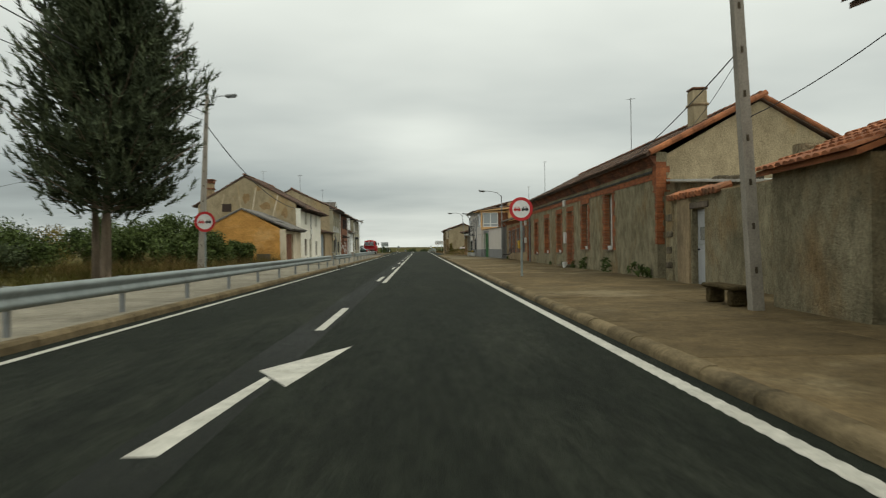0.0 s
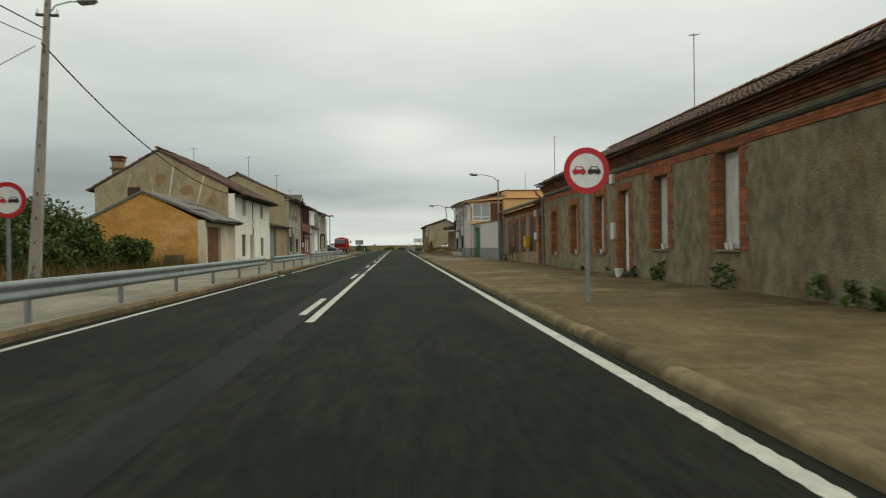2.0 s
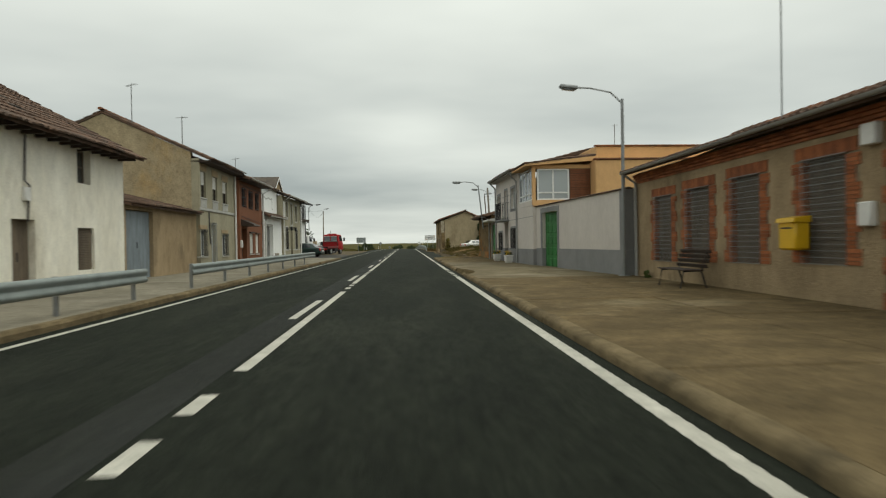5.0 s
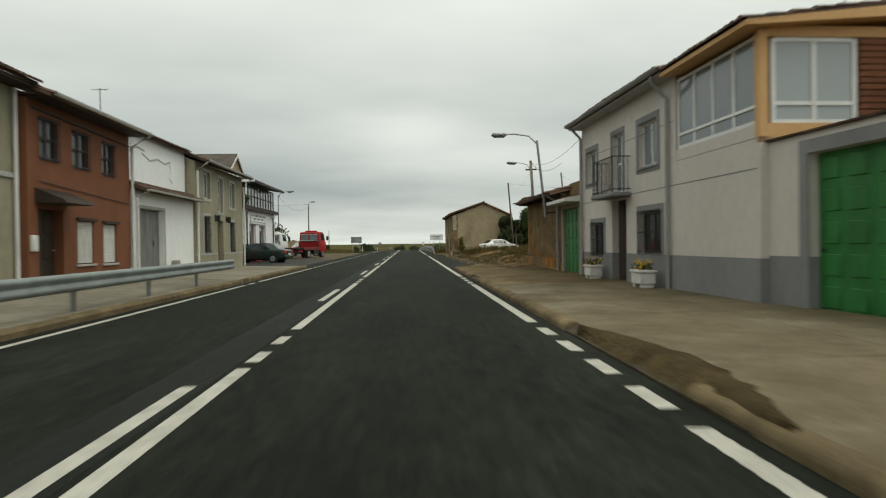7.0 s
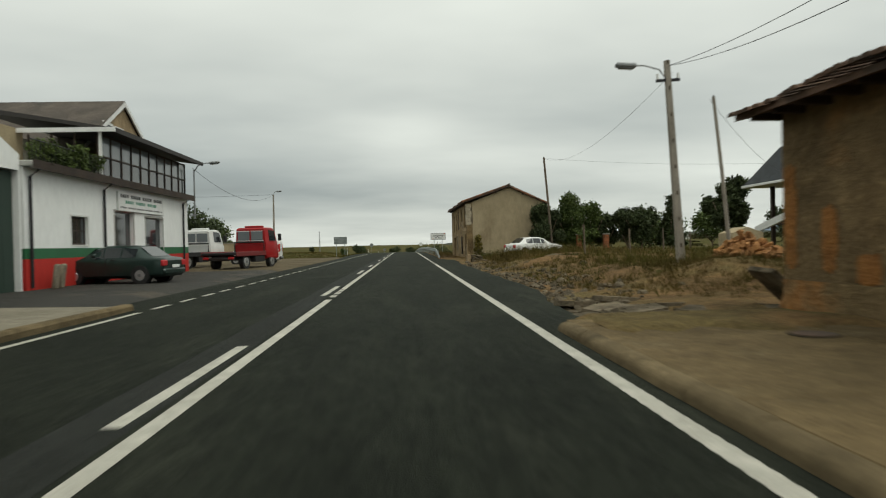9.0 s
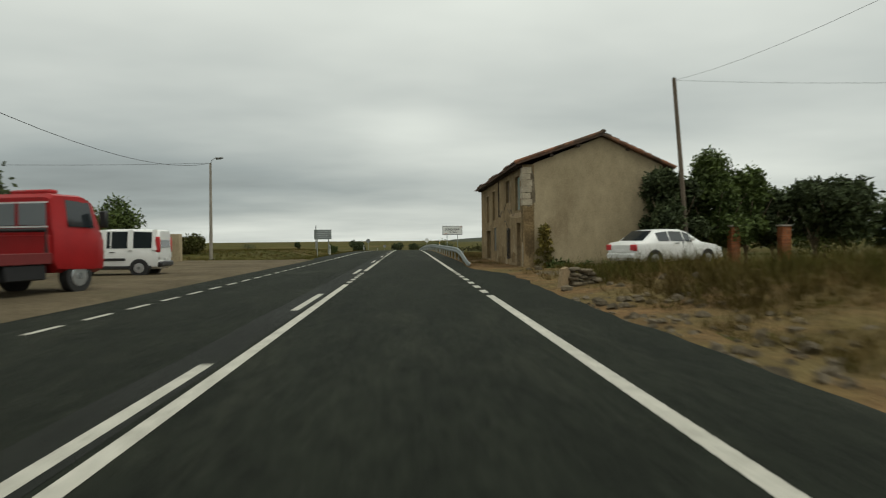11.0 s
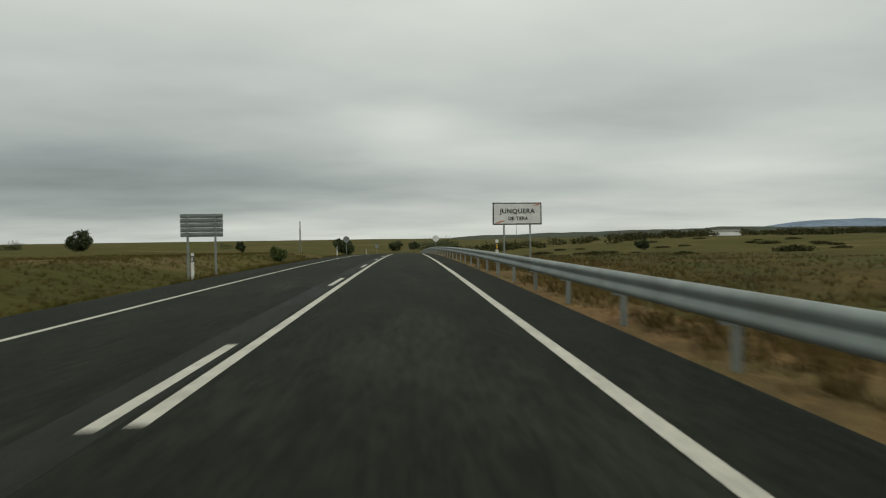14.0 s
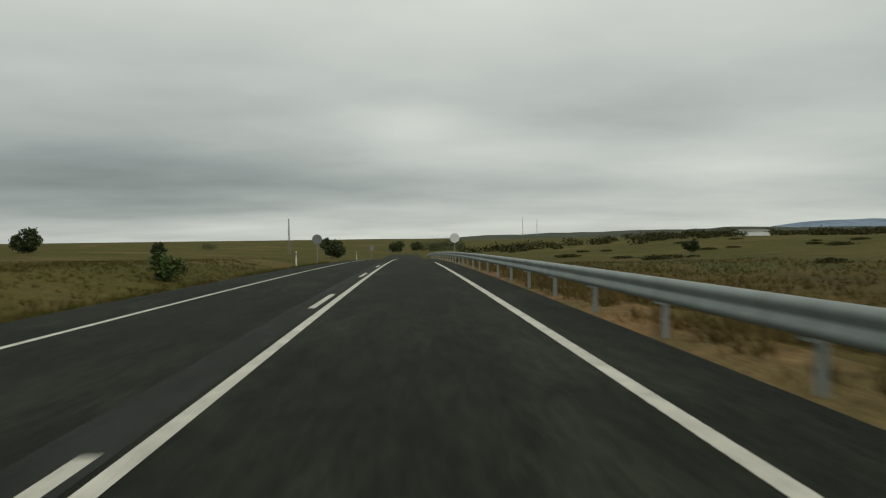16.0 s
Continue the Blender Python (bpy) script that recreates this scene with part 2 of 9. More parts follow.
PL_GABLE = mat("tan_gable_render", (0.415, 0.338, 0.220), (0.30, 0.243, 0.152), 0.95, 0, 18, 0.5, 0.5, 0.02, stain=(0.40, 0.27, 0.12), stain_at=0.62, streak=0.5, vary=0.4, spec=0.08)
PL_BROWN = mat("brown_cement_render", (0.385, 0.29, 0.18), (0.275, 0.206, 0.125), 0.95, 0, 18, 0.7, 0.5, 0.02, stain=(0.18, 0.14, 0.09), stain_at=0.62, streak=0.6, vary=0.3, spec=0.08)
PL_LIME = mat("dirty_limewash", (0.66, 0.58, 0.44), (0.50, 0.42, 0.30), 0.95, 0, 18, 0.9, 0.3, 0.01, stain=(0.38, 0.29, 0.17), stain_at=0.58, streak=0.6, vary=0.25, spec=0.08)
PL_OCHRE = mat("ochre_mud_render", (0.58, 0.305, 0.088), (0.44, 0.225, 0.066), 0.96, 0, 14, 0.8, 0.3, 0.012, stain=(0.62, 0.37, 0.15), stain_at=0.60, streak=-0.8, vary=0.32, spec=0.08)
PL_WHITE = mat("whitewash", (0.84, 0.81, 0.71), (0.73, 0.69, 0.58), 0.93, 0, 22, 0.7, 0.3, 0.012, stain=(0.42, 0.37, 0.28), stain_at=0.66, streak=0.7, vary=0.22)
PL_CLEAN = mat("white_paint", (0.84, 0.845, 0.83), (0.80, 0.805, 0.79), 0.85, 0, 30, 0.7, 0.1, 0.006, stain=(0.76, 0.755, 0.73), stain_at=0.70, streak=0.7, vary=0.10)
PL_LILAC = mat("pale_grey_paint", (0.60, 0.555, 0.51), (0.55, 0.508, 0.465), 0.88, 0, 40, 0.6, 0.2, 0.008, stain=(0.48, 0.445, 0.405), stain_at=0.72, streak=0.7, vary=0.13)
PL_DADO = mat("grey_dado_paint", (0.245, 0.245, 0.245), (0.20, 0.20, 0.20), 0.88, 0, 40, 0.7, 0.2, 0.008, stain=(0.16, 0.155, 0.15), stain_at=0.70, streak=0.5, vary=0.13)
PL_OLIVE = mat("grey_green_render", (0.335, 0.305, 0.215), (0.262, 0.238, 0.165), 0.92, 0, 30, 0.7, 0.3, 0.01, stain=(0.175, 0.155, 0.11), stain_at=0.64, streak=0.6, vary=0.26)
PL_RUST = mat("rust_red_paint", (0.205, 0.080, 0.038), (0.168, 0.066, 0.032), 0.88, 0, 30, 0.7, 0.2, 0.008, stain=(0.15, 0.050, 0.025), stain_at=0.72, streak=0.6, vary=0.13)
PL_ORANGE = mat("orange_paint", (0.62, 0.375, 0.175), (0.56, 0.335, 0.150), 0.85, 0, 30, 0.7, 0.1, 0.006, streak=0.5, vary=0.13)
ADOBE_BASE = mat("eroded_adobe", (0.27, 0.195, 0.10), (0.18, 0.128, 0.068), 0.97, 0, 12, 1.0, 1.0, 0.04, stain=(0.44, 0.20, 0.065), stain_at=0.53, vary=0.5, spec=0.08)
ADOBE = mat("adobe", (0.225, 0.158, 0.082), (0.138, 0.100, 0.054), 0.97, 0, 11, 0.8, 0.8, 0.03, stain=(0.28, 0.155, 0.064), stain_at=0.66, streak=-0.5, vary=0.5, spec=0.08)
DULLSTONE = mat("dull_field_stone", (0.20, 0.165, 0.115), (0.12, 0.098, 0.068), 0.95, 0, 16, 2.5, 0.6, 0.02, stain=(0.075, 0.062, 0.042), stain_at=0.55, island=-0.25, vary=0.45, spec=0.08)
STONE = mat("pale_stone", (0.36, 0.3, 0.21), (0.24, 0.205, 0.155), 0.94, 0, 16, 1.5, 0.6, 0.02, island=-0.18)
TRIMW = mat("grey_trim_paint", (0.44, 0.43, 0.40), (0.36, 0.355, 0.33), 0.88, 0, 40, 1.2, 0.15, 0.006)
WOOD_B = mat("brown_boards", (0.205, 0.078, 0.034), (0.130, 0.050, 0.024), 0.75, 0, 30, 1.5, 0.3, 0.006, streak=1, island=-0.15)
WOOD_D = mat("dark_wood", (0.050, 0.032, 0.022), (0.030, 0.020, 0.014), 0.7, 0, 30, 1.5, 0.3, 0.006, streak=1)
WOOD_O = mat("weathered_wood", (0.16, 0.125, 0.090), (0.095, 0.075, 0.055), 0.9, 0, 30, 1.5, 0.4, 0.008, streak=1)
PALEDOOR = mat("pale_grey_metal_door", (0.40, 0.41, 0.42), (0.33, 0.335, 0.34), 0.6, 0.1, 30, 1.2, 0.08, 0.004, stain=(0.28, 0.24, 0.19), stain_at=0.68, streak=1, vary=0.15)
PALESHEET = mat("pale_roof_sheet", (0.50, 0.49, 0.45), (0.40, 0.385, 0.35), 0.85, 0, 25, 1.2, 0.1, 0.006, stain=(0.25, 0.23, 0.19), stain_at=0.62, vary=0.2)
BLUEGREY = mat("blue_grey_metal_door", (0.23, 0.27, 0.30), (0.18, 0.21, 0.235), 0.6, 0.1, 30, 1.2, 0.08, 0.004, stain=(0.20, 0.155, 0.11), stain_at=0.7, streak=1)
TEAL = mat("faded_teal_boards", (0.22, 0.32, 0.30), (0.15, 0.22, 0.21), 0.85, 0, 30, 1.5, 0.2, 0.006, stain=(0.20, 0.17, 0.13), stain_at=0.62, streak=1, island=-0.2)
GREEN = mat("green_gate_paint", (0.030, 0.175, 0.040), (0.022, 0.135, 0.030), 0.5, 0, 30, 1.2, 0.05, 0.004, stain=(0.04, 0.12, 0.045), stain_at=0.7, streak=0.8)
DGREEN = plain("dark_green_door_paint", (0.018, 0.040, 0.028), 0.6)
BLIND = mat("white_roller_blind", (0.66, 0.65, 0.61), (0.56, 0.55, 0.51), 0.75, 0, 40, 1.5, 0.08, 0.004, stain=(0.42, 0.40, 0.36), stain_at=0.72, streak=1)
WHITE = plain("white_enamel", (0.76, 0.76, 0.74), 0.45)
BLACK = plain("black_paint", (0.018, 0.018, 0.018), 0.5)
IRON = plain("dark_iron", (0.030, 0.030, 0.032), 0.6, 0.4)
RED = plain("signal_red", (0.50, 0.018, 0.022), 0.45)
YELLOW = plain("yellow_enamel", (0.70, 0.42, 0.012), 0.45)
GLASS = glass("window_glass")
# pale base colour stands in for the sky mirrored in the pane
GLASS_S = glass("sky_reflection_tinted_glass", (0.34, 0.37, 0.38), 0.10)
GLASS_P = glass("pale_window_glass", (0.16, 0.18, 0.19), 0.12)
ZINC = plain("zinc_gutter", (0.36, 0.36, 0.35), 0.5, 0.5)
GUTW = plain("white_gutter", (0.70, 0.69, 0.66), 0.55)
RUBBER = plain("tyre_rubber", (0.020, 0.020, 0.020), 0.85)
ALU = plain("aluminium", (0.55, 0.56, 0.57), 0.35, 0.8)
WIREM = plain("cable", (0.035, 0.035, 0.037), 0.7)
CURTAIN = mat("lace_curtain", (0.40, 0.39, 0.36), (0.26, 0.255, 0.235), 0.9, 0, 30, 3, 0.1, 0.005, streak=1)
BARK = mat("bark", (0.270, 0.205, 0.145), (0.165, 0.126, 0.090), 0.95, 0, 25, 4, 0.9, 0.03, streak=1)
SCRUB = mat("far_scrub_leaves", (0.066, 0.062, 0.025), (0.048, 0.048, 0.019), 0.9, 0, 8, 0.2, 0, 0, island=0.3, spec=0.1)
NEEDLE = mat("pine_needles", (0.078, 0.094, 0.048), (0.046, 0.060, 0.032), 0.8, 0, 8, 1.0, 0, 0, stain=(0.112, 0.094, 0.045), stain_at=0.70, island=0.35, spec=0.15)
LEAF = mat("broad_leaves", (0.088, 0.118, 0.030), (0.050, 0.074, 0.020), 0.7, 0, 8, 1.0, 0, 0, island=0.4, spec=0.2)
LEAF_D = mat("dark_leaves", (0.060, 0.076, 0.030), (0.036, 0.050, 0.020), 0.75, 0, 8, 1.0, 0, 0, island=0.4, spec=0.2)
LEAF_Y = mat("yellowing_leaves", (0.20, 0.150, 0.030), (0.110, 0.095, 0.026), 0.75, 0, 8, 1.0, 0, 0, island=0.45, spec=0.2)
STRAW = mat("dry_grass_blades", (0.165, 0.115, 0.045), (0.095, 0.074, 0.027), 0.9, 0, 4, 0.25, 0, 0, island=0.35, spec=0.04)
GRASS = mat("green_grass_blades", (0.090, 0.081, 0.020), (0.060, 0.060, 0.015), 0.9, 0, 4, 0.25, 0, 0, stain=(0.092, 0.064, 0.024), stain_at=0.55, island=0.35, spec=0.04)
RUSTGRASS = mat("brown_seeding_grass", (0.108, 0.078, 0.032), (0.068, 0.058, 0.023), 0.9, 0, 4, 0.18, 0, 0, stain=(0.072, 0.076, 0.025), stain_at=0.52, island=0.25, spec=0.04)
HILL = mat("far_wooded_hill", (0.062, 0.066, 0.046), (0.036, 0.044, 0.034), 0.98, 0, 0.08, 0.012, 0, 0, stain=(0.125, 0.10, 0.06), stain_at=0.64, spec=0.08)
# the blue is distance haze put into the mountain's base colour
MOUNT = mat("far_hazed_mountain", (0.175, 0.215, 0.270), (0.15, 0.19, 0.245), 1.0, 0, 0.02, 0.004, 0, 0, spec=0)

# ---- mesh kit ----
class Bag:
    """Vertices and faces of one mesh."""

    def __init__(self):
        self.v, self.f = [], []

    def add(self, vs, fs):
        k = len(self.v)
        self.v += [tuple(p) for p in vs]
        self.f += [tuple(i + k for i in f) for f in fs]
        return self

    def box(self, x0, x1, y0, y1, z0, z1):
        x0, x1, y0, y1, z0, z1 = min(x0, x1), max(x0, x1), min(y0, y1), max(y0, y1), min(z0, z1), max(z0, z1)
        return self.add([(x0, y0, z0), (x1, y0, z0), (x1, y1, z0), (x0, y1, z0), (x0, y0, z1), (x1, y0, z1), (x1, y1, z1), (x0, y1, z1)],
                        [(0, 3, 2, 1), (4, 5, 6, 7), (0, 1, 5, 4), (1, 2, 6, 5), (2, 3, 7, 6), (3, 0, 4, 7)])

    def cbox(self, x0, x1, y0, y1, z0, z1, c=0.02):
        """A box with chamfered edges."""
        x0, x1, y0, y1, z0, z1 = min(x0, x1), max(x0, x1), min(y0, y1), max(y0, y1), min(z0, z1), max(z0, z1)
        c = min(c, (x1 - x0) * 0.45, (y1 - y0) * 0.45, (z1 - z0) * 0.45)
        vs, X, Y, Z = [], (x0, x1), (y0, y1), (z0, z1)
        idx = {}
        for i in (0, 1):
            for j in (0, 1):
                for k in (0, 1):
                    s = [(1, -1)[t] * c for t in (i, j, k)]
                    p = (X[i], Y[j], Z[k])
                    for a in range(3):
                        q = [p[b] + (0 if b == a else s[b]) for b in range(3)]
                        idx[(i, j, k, a)] = len(vs)
                        vs.append(q)
        fs = []
        ring = ((0, 0), (1, 0), (1, 1), (0, 1))
        for a in range(3):
            b, d = (a + 1) % 3, (a + 2) % 3
            for side in (0, 1):
                q = []
                for u, w in ring:
                    key = [0, 0, 0]
                    key[a], key[b], key[d] = side, u, w
                    q.append(idx[(*key, a)])
                fs.append(tuple(q if side else q[::-1]))
        for a in range(3):
            b, d = (a + 1) % 3, (a + 2) % 3
            for u in (0, 1):
                for w in (0, 1):
                    k0, k1 = [0, 0, 0], [0, 0, 0]
                    k0[a], k1[a] = 0, 1
                    k0[b] = k1[b] = u
                    k0[d] = k1[d] = w
                    q = [idx[(*k0, b)], idx[(*k1, b)], idx[(*k1, d)], idx[(*k0, d)]]
                    fs.append(tuple(q if u == w else q[::-1]))
        for i in (0, 1):
            for j in (0, 1):
                for k in (0, 1):
                    q = [idx[(i, j, k, a)] for a in range(3)]
                    fs.append(tuple(q if (i + j + k) % 2 else q[::-1]))
        return self.add(vs, fs)

    def prism(self, poly, axis, a0, a1):
        """A polygon (pairs in the two other axes, in cyclic order of axes) drawn out along an axis."""
        n = len(poly)
        def put(p, q):
            return {"x": (q, p[0], p[1]), "y": (p[0], q, p[1]), "z": (p[0], p[1], q)}[axis]
        vs = [put(p, a0) for p in poly] + [put(p, a1) for p in poly]
        return self.add(vs, [tuple(range(n)), tuple(range(2 * n - 1, n - 1, -1))] + [(i, (i + 1) % n, n + (i + 1) % n, n + i) for i in range(n)])

    def tube(self, pts, r, n=10, r2=None, caps=True):
        """A round bar along a line of points; r may shrink to r2."""
        pts = [Vector(p) for p in pts]
        m = len(pts)
        vs, fs = [], []
        ref = Vector((0, 0, 1))
        for i, p in enumerate(pts):
            d = (pts[min(i + 1, m - 1)] - pts[max(i - 1, 0)]).normalized()
            a = d.cross(ref if abs(d.z) < 0.95 else Vector((1, 0, 0))).normalized()
            b = d.cross(a)
            rr = r + ((r2 if r2 is not None else r) - r) * i / (m - 1)
            vs += [p + (a * math.cos(2 * math.pi * k / n) + b * math.sin(2 * math.pi * k / n)) * rr for k in range(n)]
        for i in range(m - 1):
            fs += [(i * n + k, i * n + (k + 1) % n, (i + 1) * n + (k + 1) % n, (i + 1) * n + k) for k in range(n)]
        if caps:
            fs += [tuple(range(n)), tuple((m - 1) * n + k for k in range(n - 1, -1, -1))]
        return self.add(vs, fs)

    def grid(self, rows):
        """Rows of points joined into a sheet."""
        m = len(rows[0])
        return self.add([p for row in rows for p in row], [(i * m + j, i * m + j + 1, (i + 1) * m + j + 1, (i + 1) * m + j) for i in range(len(rows) - 1) for j in range(m - 1)])

    def moved(self, m):
        self.v = [tuple(m @ Vector(p)) for p in self.v]
        return self

    def mesh(self, name, material, smooth=38, fix=True):
        me = bpy.data.meshes.new(name)
        me.from_pydata(self.v, [], self.f)
        if fix and len(self.f) < 60000:
            bm = bmesh.new()
            bm.from_mesh(me)
            bmesh.ops.recalc_face_normals(bm, faces=bm.faces)
            bm.to_mesh(me)
            bm.free()
        me.materials.append(material)
        if smooth:
            me.polygons.foreach_set("use_smooth", [True] * len(me.polygons))
            me.set_sharp_from_angle(angle=radians(smooth))
        me.update()
        return me


def part(name, bag, material, parent=None, label="", smooth=38, fix=True):
    ob = new(name, bag.mesh(name, material, smooth, fix) if isinstance(bag, Bag) else bag)
    if parent:
        ob.parent = parent
    return tagged(ob, label)


def thing(name, m, label, category, group="", kind=""):
    ob = new(name)
    ob.matrix_world = m
    ob.empty_display_size = 0.3
    return tagged(ob, label, category, group, kind)


def lone(name, bag, material, label, category, kind="", group="", smooth=38, fix=True):
    return tagged(part(name, bag, material, None, "", smooth, fix), label, category, group, kind)


def road_z(y):
    """The road's height: level through the village, over a brow into a dip, then up again far off."""
    d = max(0.0, y - 165.0)
    if d < 150:
        return -0.00014 * d * d
    t = min(1.0, (d - 150) / 520)
    return -3.15 - 3.4 * math.sin(math.pi * t) * (1 - t) + 3.1 * t * t


def smoothstep(a, b, x):
    t = min(1.0, max(0.0, (x - a) / (b - a)))
    return t * t * (3 - 2 * t)


def land_z(x, y):
    """The height of the ground beside and under the road."""
    r = road_z(y)
    z = r * (1 - smoothstep(14, 170, abs(x + 1.7))) - 0.03
    wave = noise.noise(Vector((x * 0.11, y * 0.11, 2.0)))
    fine = noise.noise(Vector((x * 0.6, y * 0.6, 5.0)))
    if x > 3.2:
        bank = smoothstep(91, 97, y) * (1 - smoothstep(121, 129, y))
        z += 0.22 * math.exp(-((x - 8.3) / 2.3) ** 2 - ((y - 94.6) / 3.2) ** 2) * smoothstep(4.0, 5.5, x) * smoothstep(89.5, 91.5, y)
        z += bank * (0.50 * smoothstep(3.8, 8.0, x) + 0.10 * fine + 0.10 * wave) * smoothstep(3.2, 5.0, x)
        z += (1 - smoothstep(150, 162, y) * 1.0) * 0.0 - smoothstep(150, 160, y) * 0.75 * smoothstep(4.0, 9.0, x) * (1 - smoothstep(60, 160, x))
    if x < -7.2:
        z += smoothstep(150, 165, y) * (0.95 * smoothstep(10.5, 17, -x) - 0.60 * smoothstep(7.2, 9.2, -x) + 0.10 * wave * smoothstep(8, 12, -x))
        z += (1 - smoothstep(42, 46, y)) * 0.15 * smoothstep(-9, -13, x)
    z += (0.25 * wave + 0.05 * fine) * smoothstep(12, 40, abs(x + 1.7))
    z += 1.2 * noise.noise(Vector((x * 0.012, y * 0.012, 9.0))) * smoothstep(60, 200, abs(x + 1.7))
    inside = min(x + 7.3, 3.3 + 0.55 * smoothstep(91, 98, y) * (1 - smoothstep(126, 134, y)) - x)
    z -= 0.12 * smoothstep(-0.1, 0.7, inside)
    return z


def spread(*runs):
    out = []
    for a, b, step in runs:
        n = max(1, round((b - a) / step))
        out += [a + (b - a) * i / n for i in range(n)]
    return out + [runs[-1][1]]

# ---- ground, road, pavements ----
gx = spread((-3000, -800, 550), (-800, -200, 100), (-200, -60, 14), (-60, -20, 3), (-20, -9, 0.8), (-9, -6, 0.5), (-6, 2.5, 2.1), (2.5, 10, 0.5), (10, 24, 1), (24, 60, 4), (60, 200, 14), (200, 800, 100), (800, 3000, 550))
gy = spread((-500, -60, 88), (-60, 0, 6), (0, 88, 4), (88, 160, 1), (160, 240, 2), (240, 420, 9), (420, 1000, 58), (1000, 4200, 400))
lone("ground", Bag().grid([[(x, y, land_z(x, y)) for x in gx] for y in gy]), FIELD, "dry olive grassland and bare verge reaching the horizon", "ground", "structure", smooth=180, fix=False)


def road_edges(y):
    left = -5.66 if y < 93 else -5.66 - 0.9 * smoothstep(93, 96, y) if y < 150 else -6.56 - 0.55 * smoothstep(150, 156, y)
    right = 2.11 + 0.75 * smoothstep(88, 90.5, y) + 0.55 * smoothstep(91, 98, y) + 0.28 * smoothstep(119, 127, y) - 0.88 * smoothstep(128.5, 134, y) + 0.25 * smoothstep(136, 142, y)
    return left, right + 0.06 * noise.noise(Vector((y * 0.7, 1.0, 0))) * smoothstep(90, 94, y) * (1 - smoothstep(130, 136, y)) * 3


ys = spread((-40, 88, 4), (88, 165, 0.5), (165, 420, 3))
rows = []
for y in ys:
    a, b = road_edges(y)
    z = road_z(y)
    rows.append([(a, y, z - 0.16), (a, y, z - 0.004), (a + 0.03, y, z), (-1.75, y, z + 0.025), (b - 0.03, y, z), (b, y, z - 0.006), (b + 0.02, y, z - 0.16)])
road = lone("road", Bag().grid(rows), ASPHALT, "dark smooth asphalt two-lane road with worn wheel tracks", "road", "structure", smooth=30, fix=False)


def crown_z(x, y):
    a, b = road_edges(y)
    z = road_z(y)
    k = (x - a) / (-1.75 - a) if x < -1.75 else (b - x) / (b + 1.75)
    return z + 0.025 * max(0.0, min(1.0, k)) + 0.005


def stripe(x0, x1, y0, y1, name="line_dash"):
    bag = Bag()
    if x0 == 1.76 and y1 - y0 > 5:
        # the raised edge line has a ribbed, scalloped border
        k, a = 0, max(y0, -8.0)
        while a < min(y1, 230.0):
            e = 0.008 if k % 2 else -0.003
            b = min(a + 0.11, y1)
            xa, xb = x0 - e, x1 + e
            bag.add([(xa, a, crown_z(xa, a)), (xb, a, crown_z(xb, a)), (xb, b, crown_z(xb, b)), (xa, b, crown_z(xa, b))], [(0, 1, 2, 3)])
            a, k = b, k + 1
        return part(name, bag, LINE, road, smooth=0, fix=False)
    n = max(1, int((y1 - y0) / 4))
    for i in range(n):
        a, b = y0 + (y1 - y0) * i / n, y0 + (y1 - y0) * (i + 1) / n
        for xa, xb in ((x0, x1),):
            bag.add([(xa, a, crown_z(xa, a)), (xb, a, crown_z(xb, a)), (xb, b, crown_z(xb, b)), (xa, b, crown_z(xa, b))], [(0, 1, 2, 3)])
    return part(name, bag, LINE, road, smooth=0, fix=False)


# markings: the broken line of the left lane, the near-side line and the edges
for k, y in enumerate((-12.5, 9.95, 24.1, 36.95, 49.0, 60.2, 72.4, 84.7, 96.3, 108.3, 117.0, 130.0, 142.6, 154.9, 168.6, 180.9, 193.4, 205.9, 218.4)):
    stripe(-2.10, -1.96, y, y + 3.6)
for a, b in ((21.7, 27.8), (22.9, 40.8), (44.4, 55.2), (58.6, 64.6), (67.6, 78.9), (82.3, 95.0), (98.4, 123.9), (132.1, 144.7), (155.0, 300.0)):
    if a > 22:
        stripe(-1.82, -1.67, a, b)
for a in (41.4, 42.7, 56.2, 57.45, 64.95, 66.2, 79.4, 80.6, 95.7, 96.7, 97.6, 124.6, 125.9, 127.2, 128.5, 129.8, 145.4, 146.9, 148.4, 149.9, 151.4, 152.9):
    stripe(-1.82, -1.67, a, a + 0.65)
for a, b in ((-40, 62.2), (68.0, 77.4), (82.1, 119.7), (131.4, 300)):
    stripe(1.76, 1.92, a, b)
for a in (62.7, 64.0, 65.3, 66.6, 77.9, 79.2, 80.5):
    stripe(1.76, 1.92, a, a + 0.75)
for k in range(7):
    stripe(1.76, 1.92, 120.4 + 1.62 * k, 121.25 + 1.62 * k)
for a, b in ((-40, 39.6), (40.4, 41.5), (43.3, 79.0), (79.5, 80.3), (81.0, 93.4), (152.3, 300)):
    stripe(-5.37, -5.24, a, b)
for k in range(34):
    stripe(-5.37, -5.25, 94.1 + 1.70 * k, 95.1 + 1.70 * k)
# the sealed joint where old markings were taken off
for a, b in ((-30.0, 40.0), (40.0, 96.0), (96.0, 165.0), (165.0, 230.0)):
    rows = []
    for y in spread((a, b, 2.0)):
        e = 0.05 * noise.noise(Vector((y * 0.35, 3.0, 0)))
        rows.append([(x, y, crown_z(x, y) - 0.0025) for x in (-2.42 + e, -2.2, -1.98, -1.88 + 0.3 * e)])
    part("sealed_joint", Bag().grid(rows), ASPHALT_J, road, "darker sealed strip of asphalt", smooth=0, fix=False)
# the return arrow
arrow = [(-2.32, 4.0), (-2.10, 4.0), (-1.93, 6.25), (-1.72, 5.92), (-1.36, 8.3), (-2.16, 6.75), (-2.02, 6.42)]
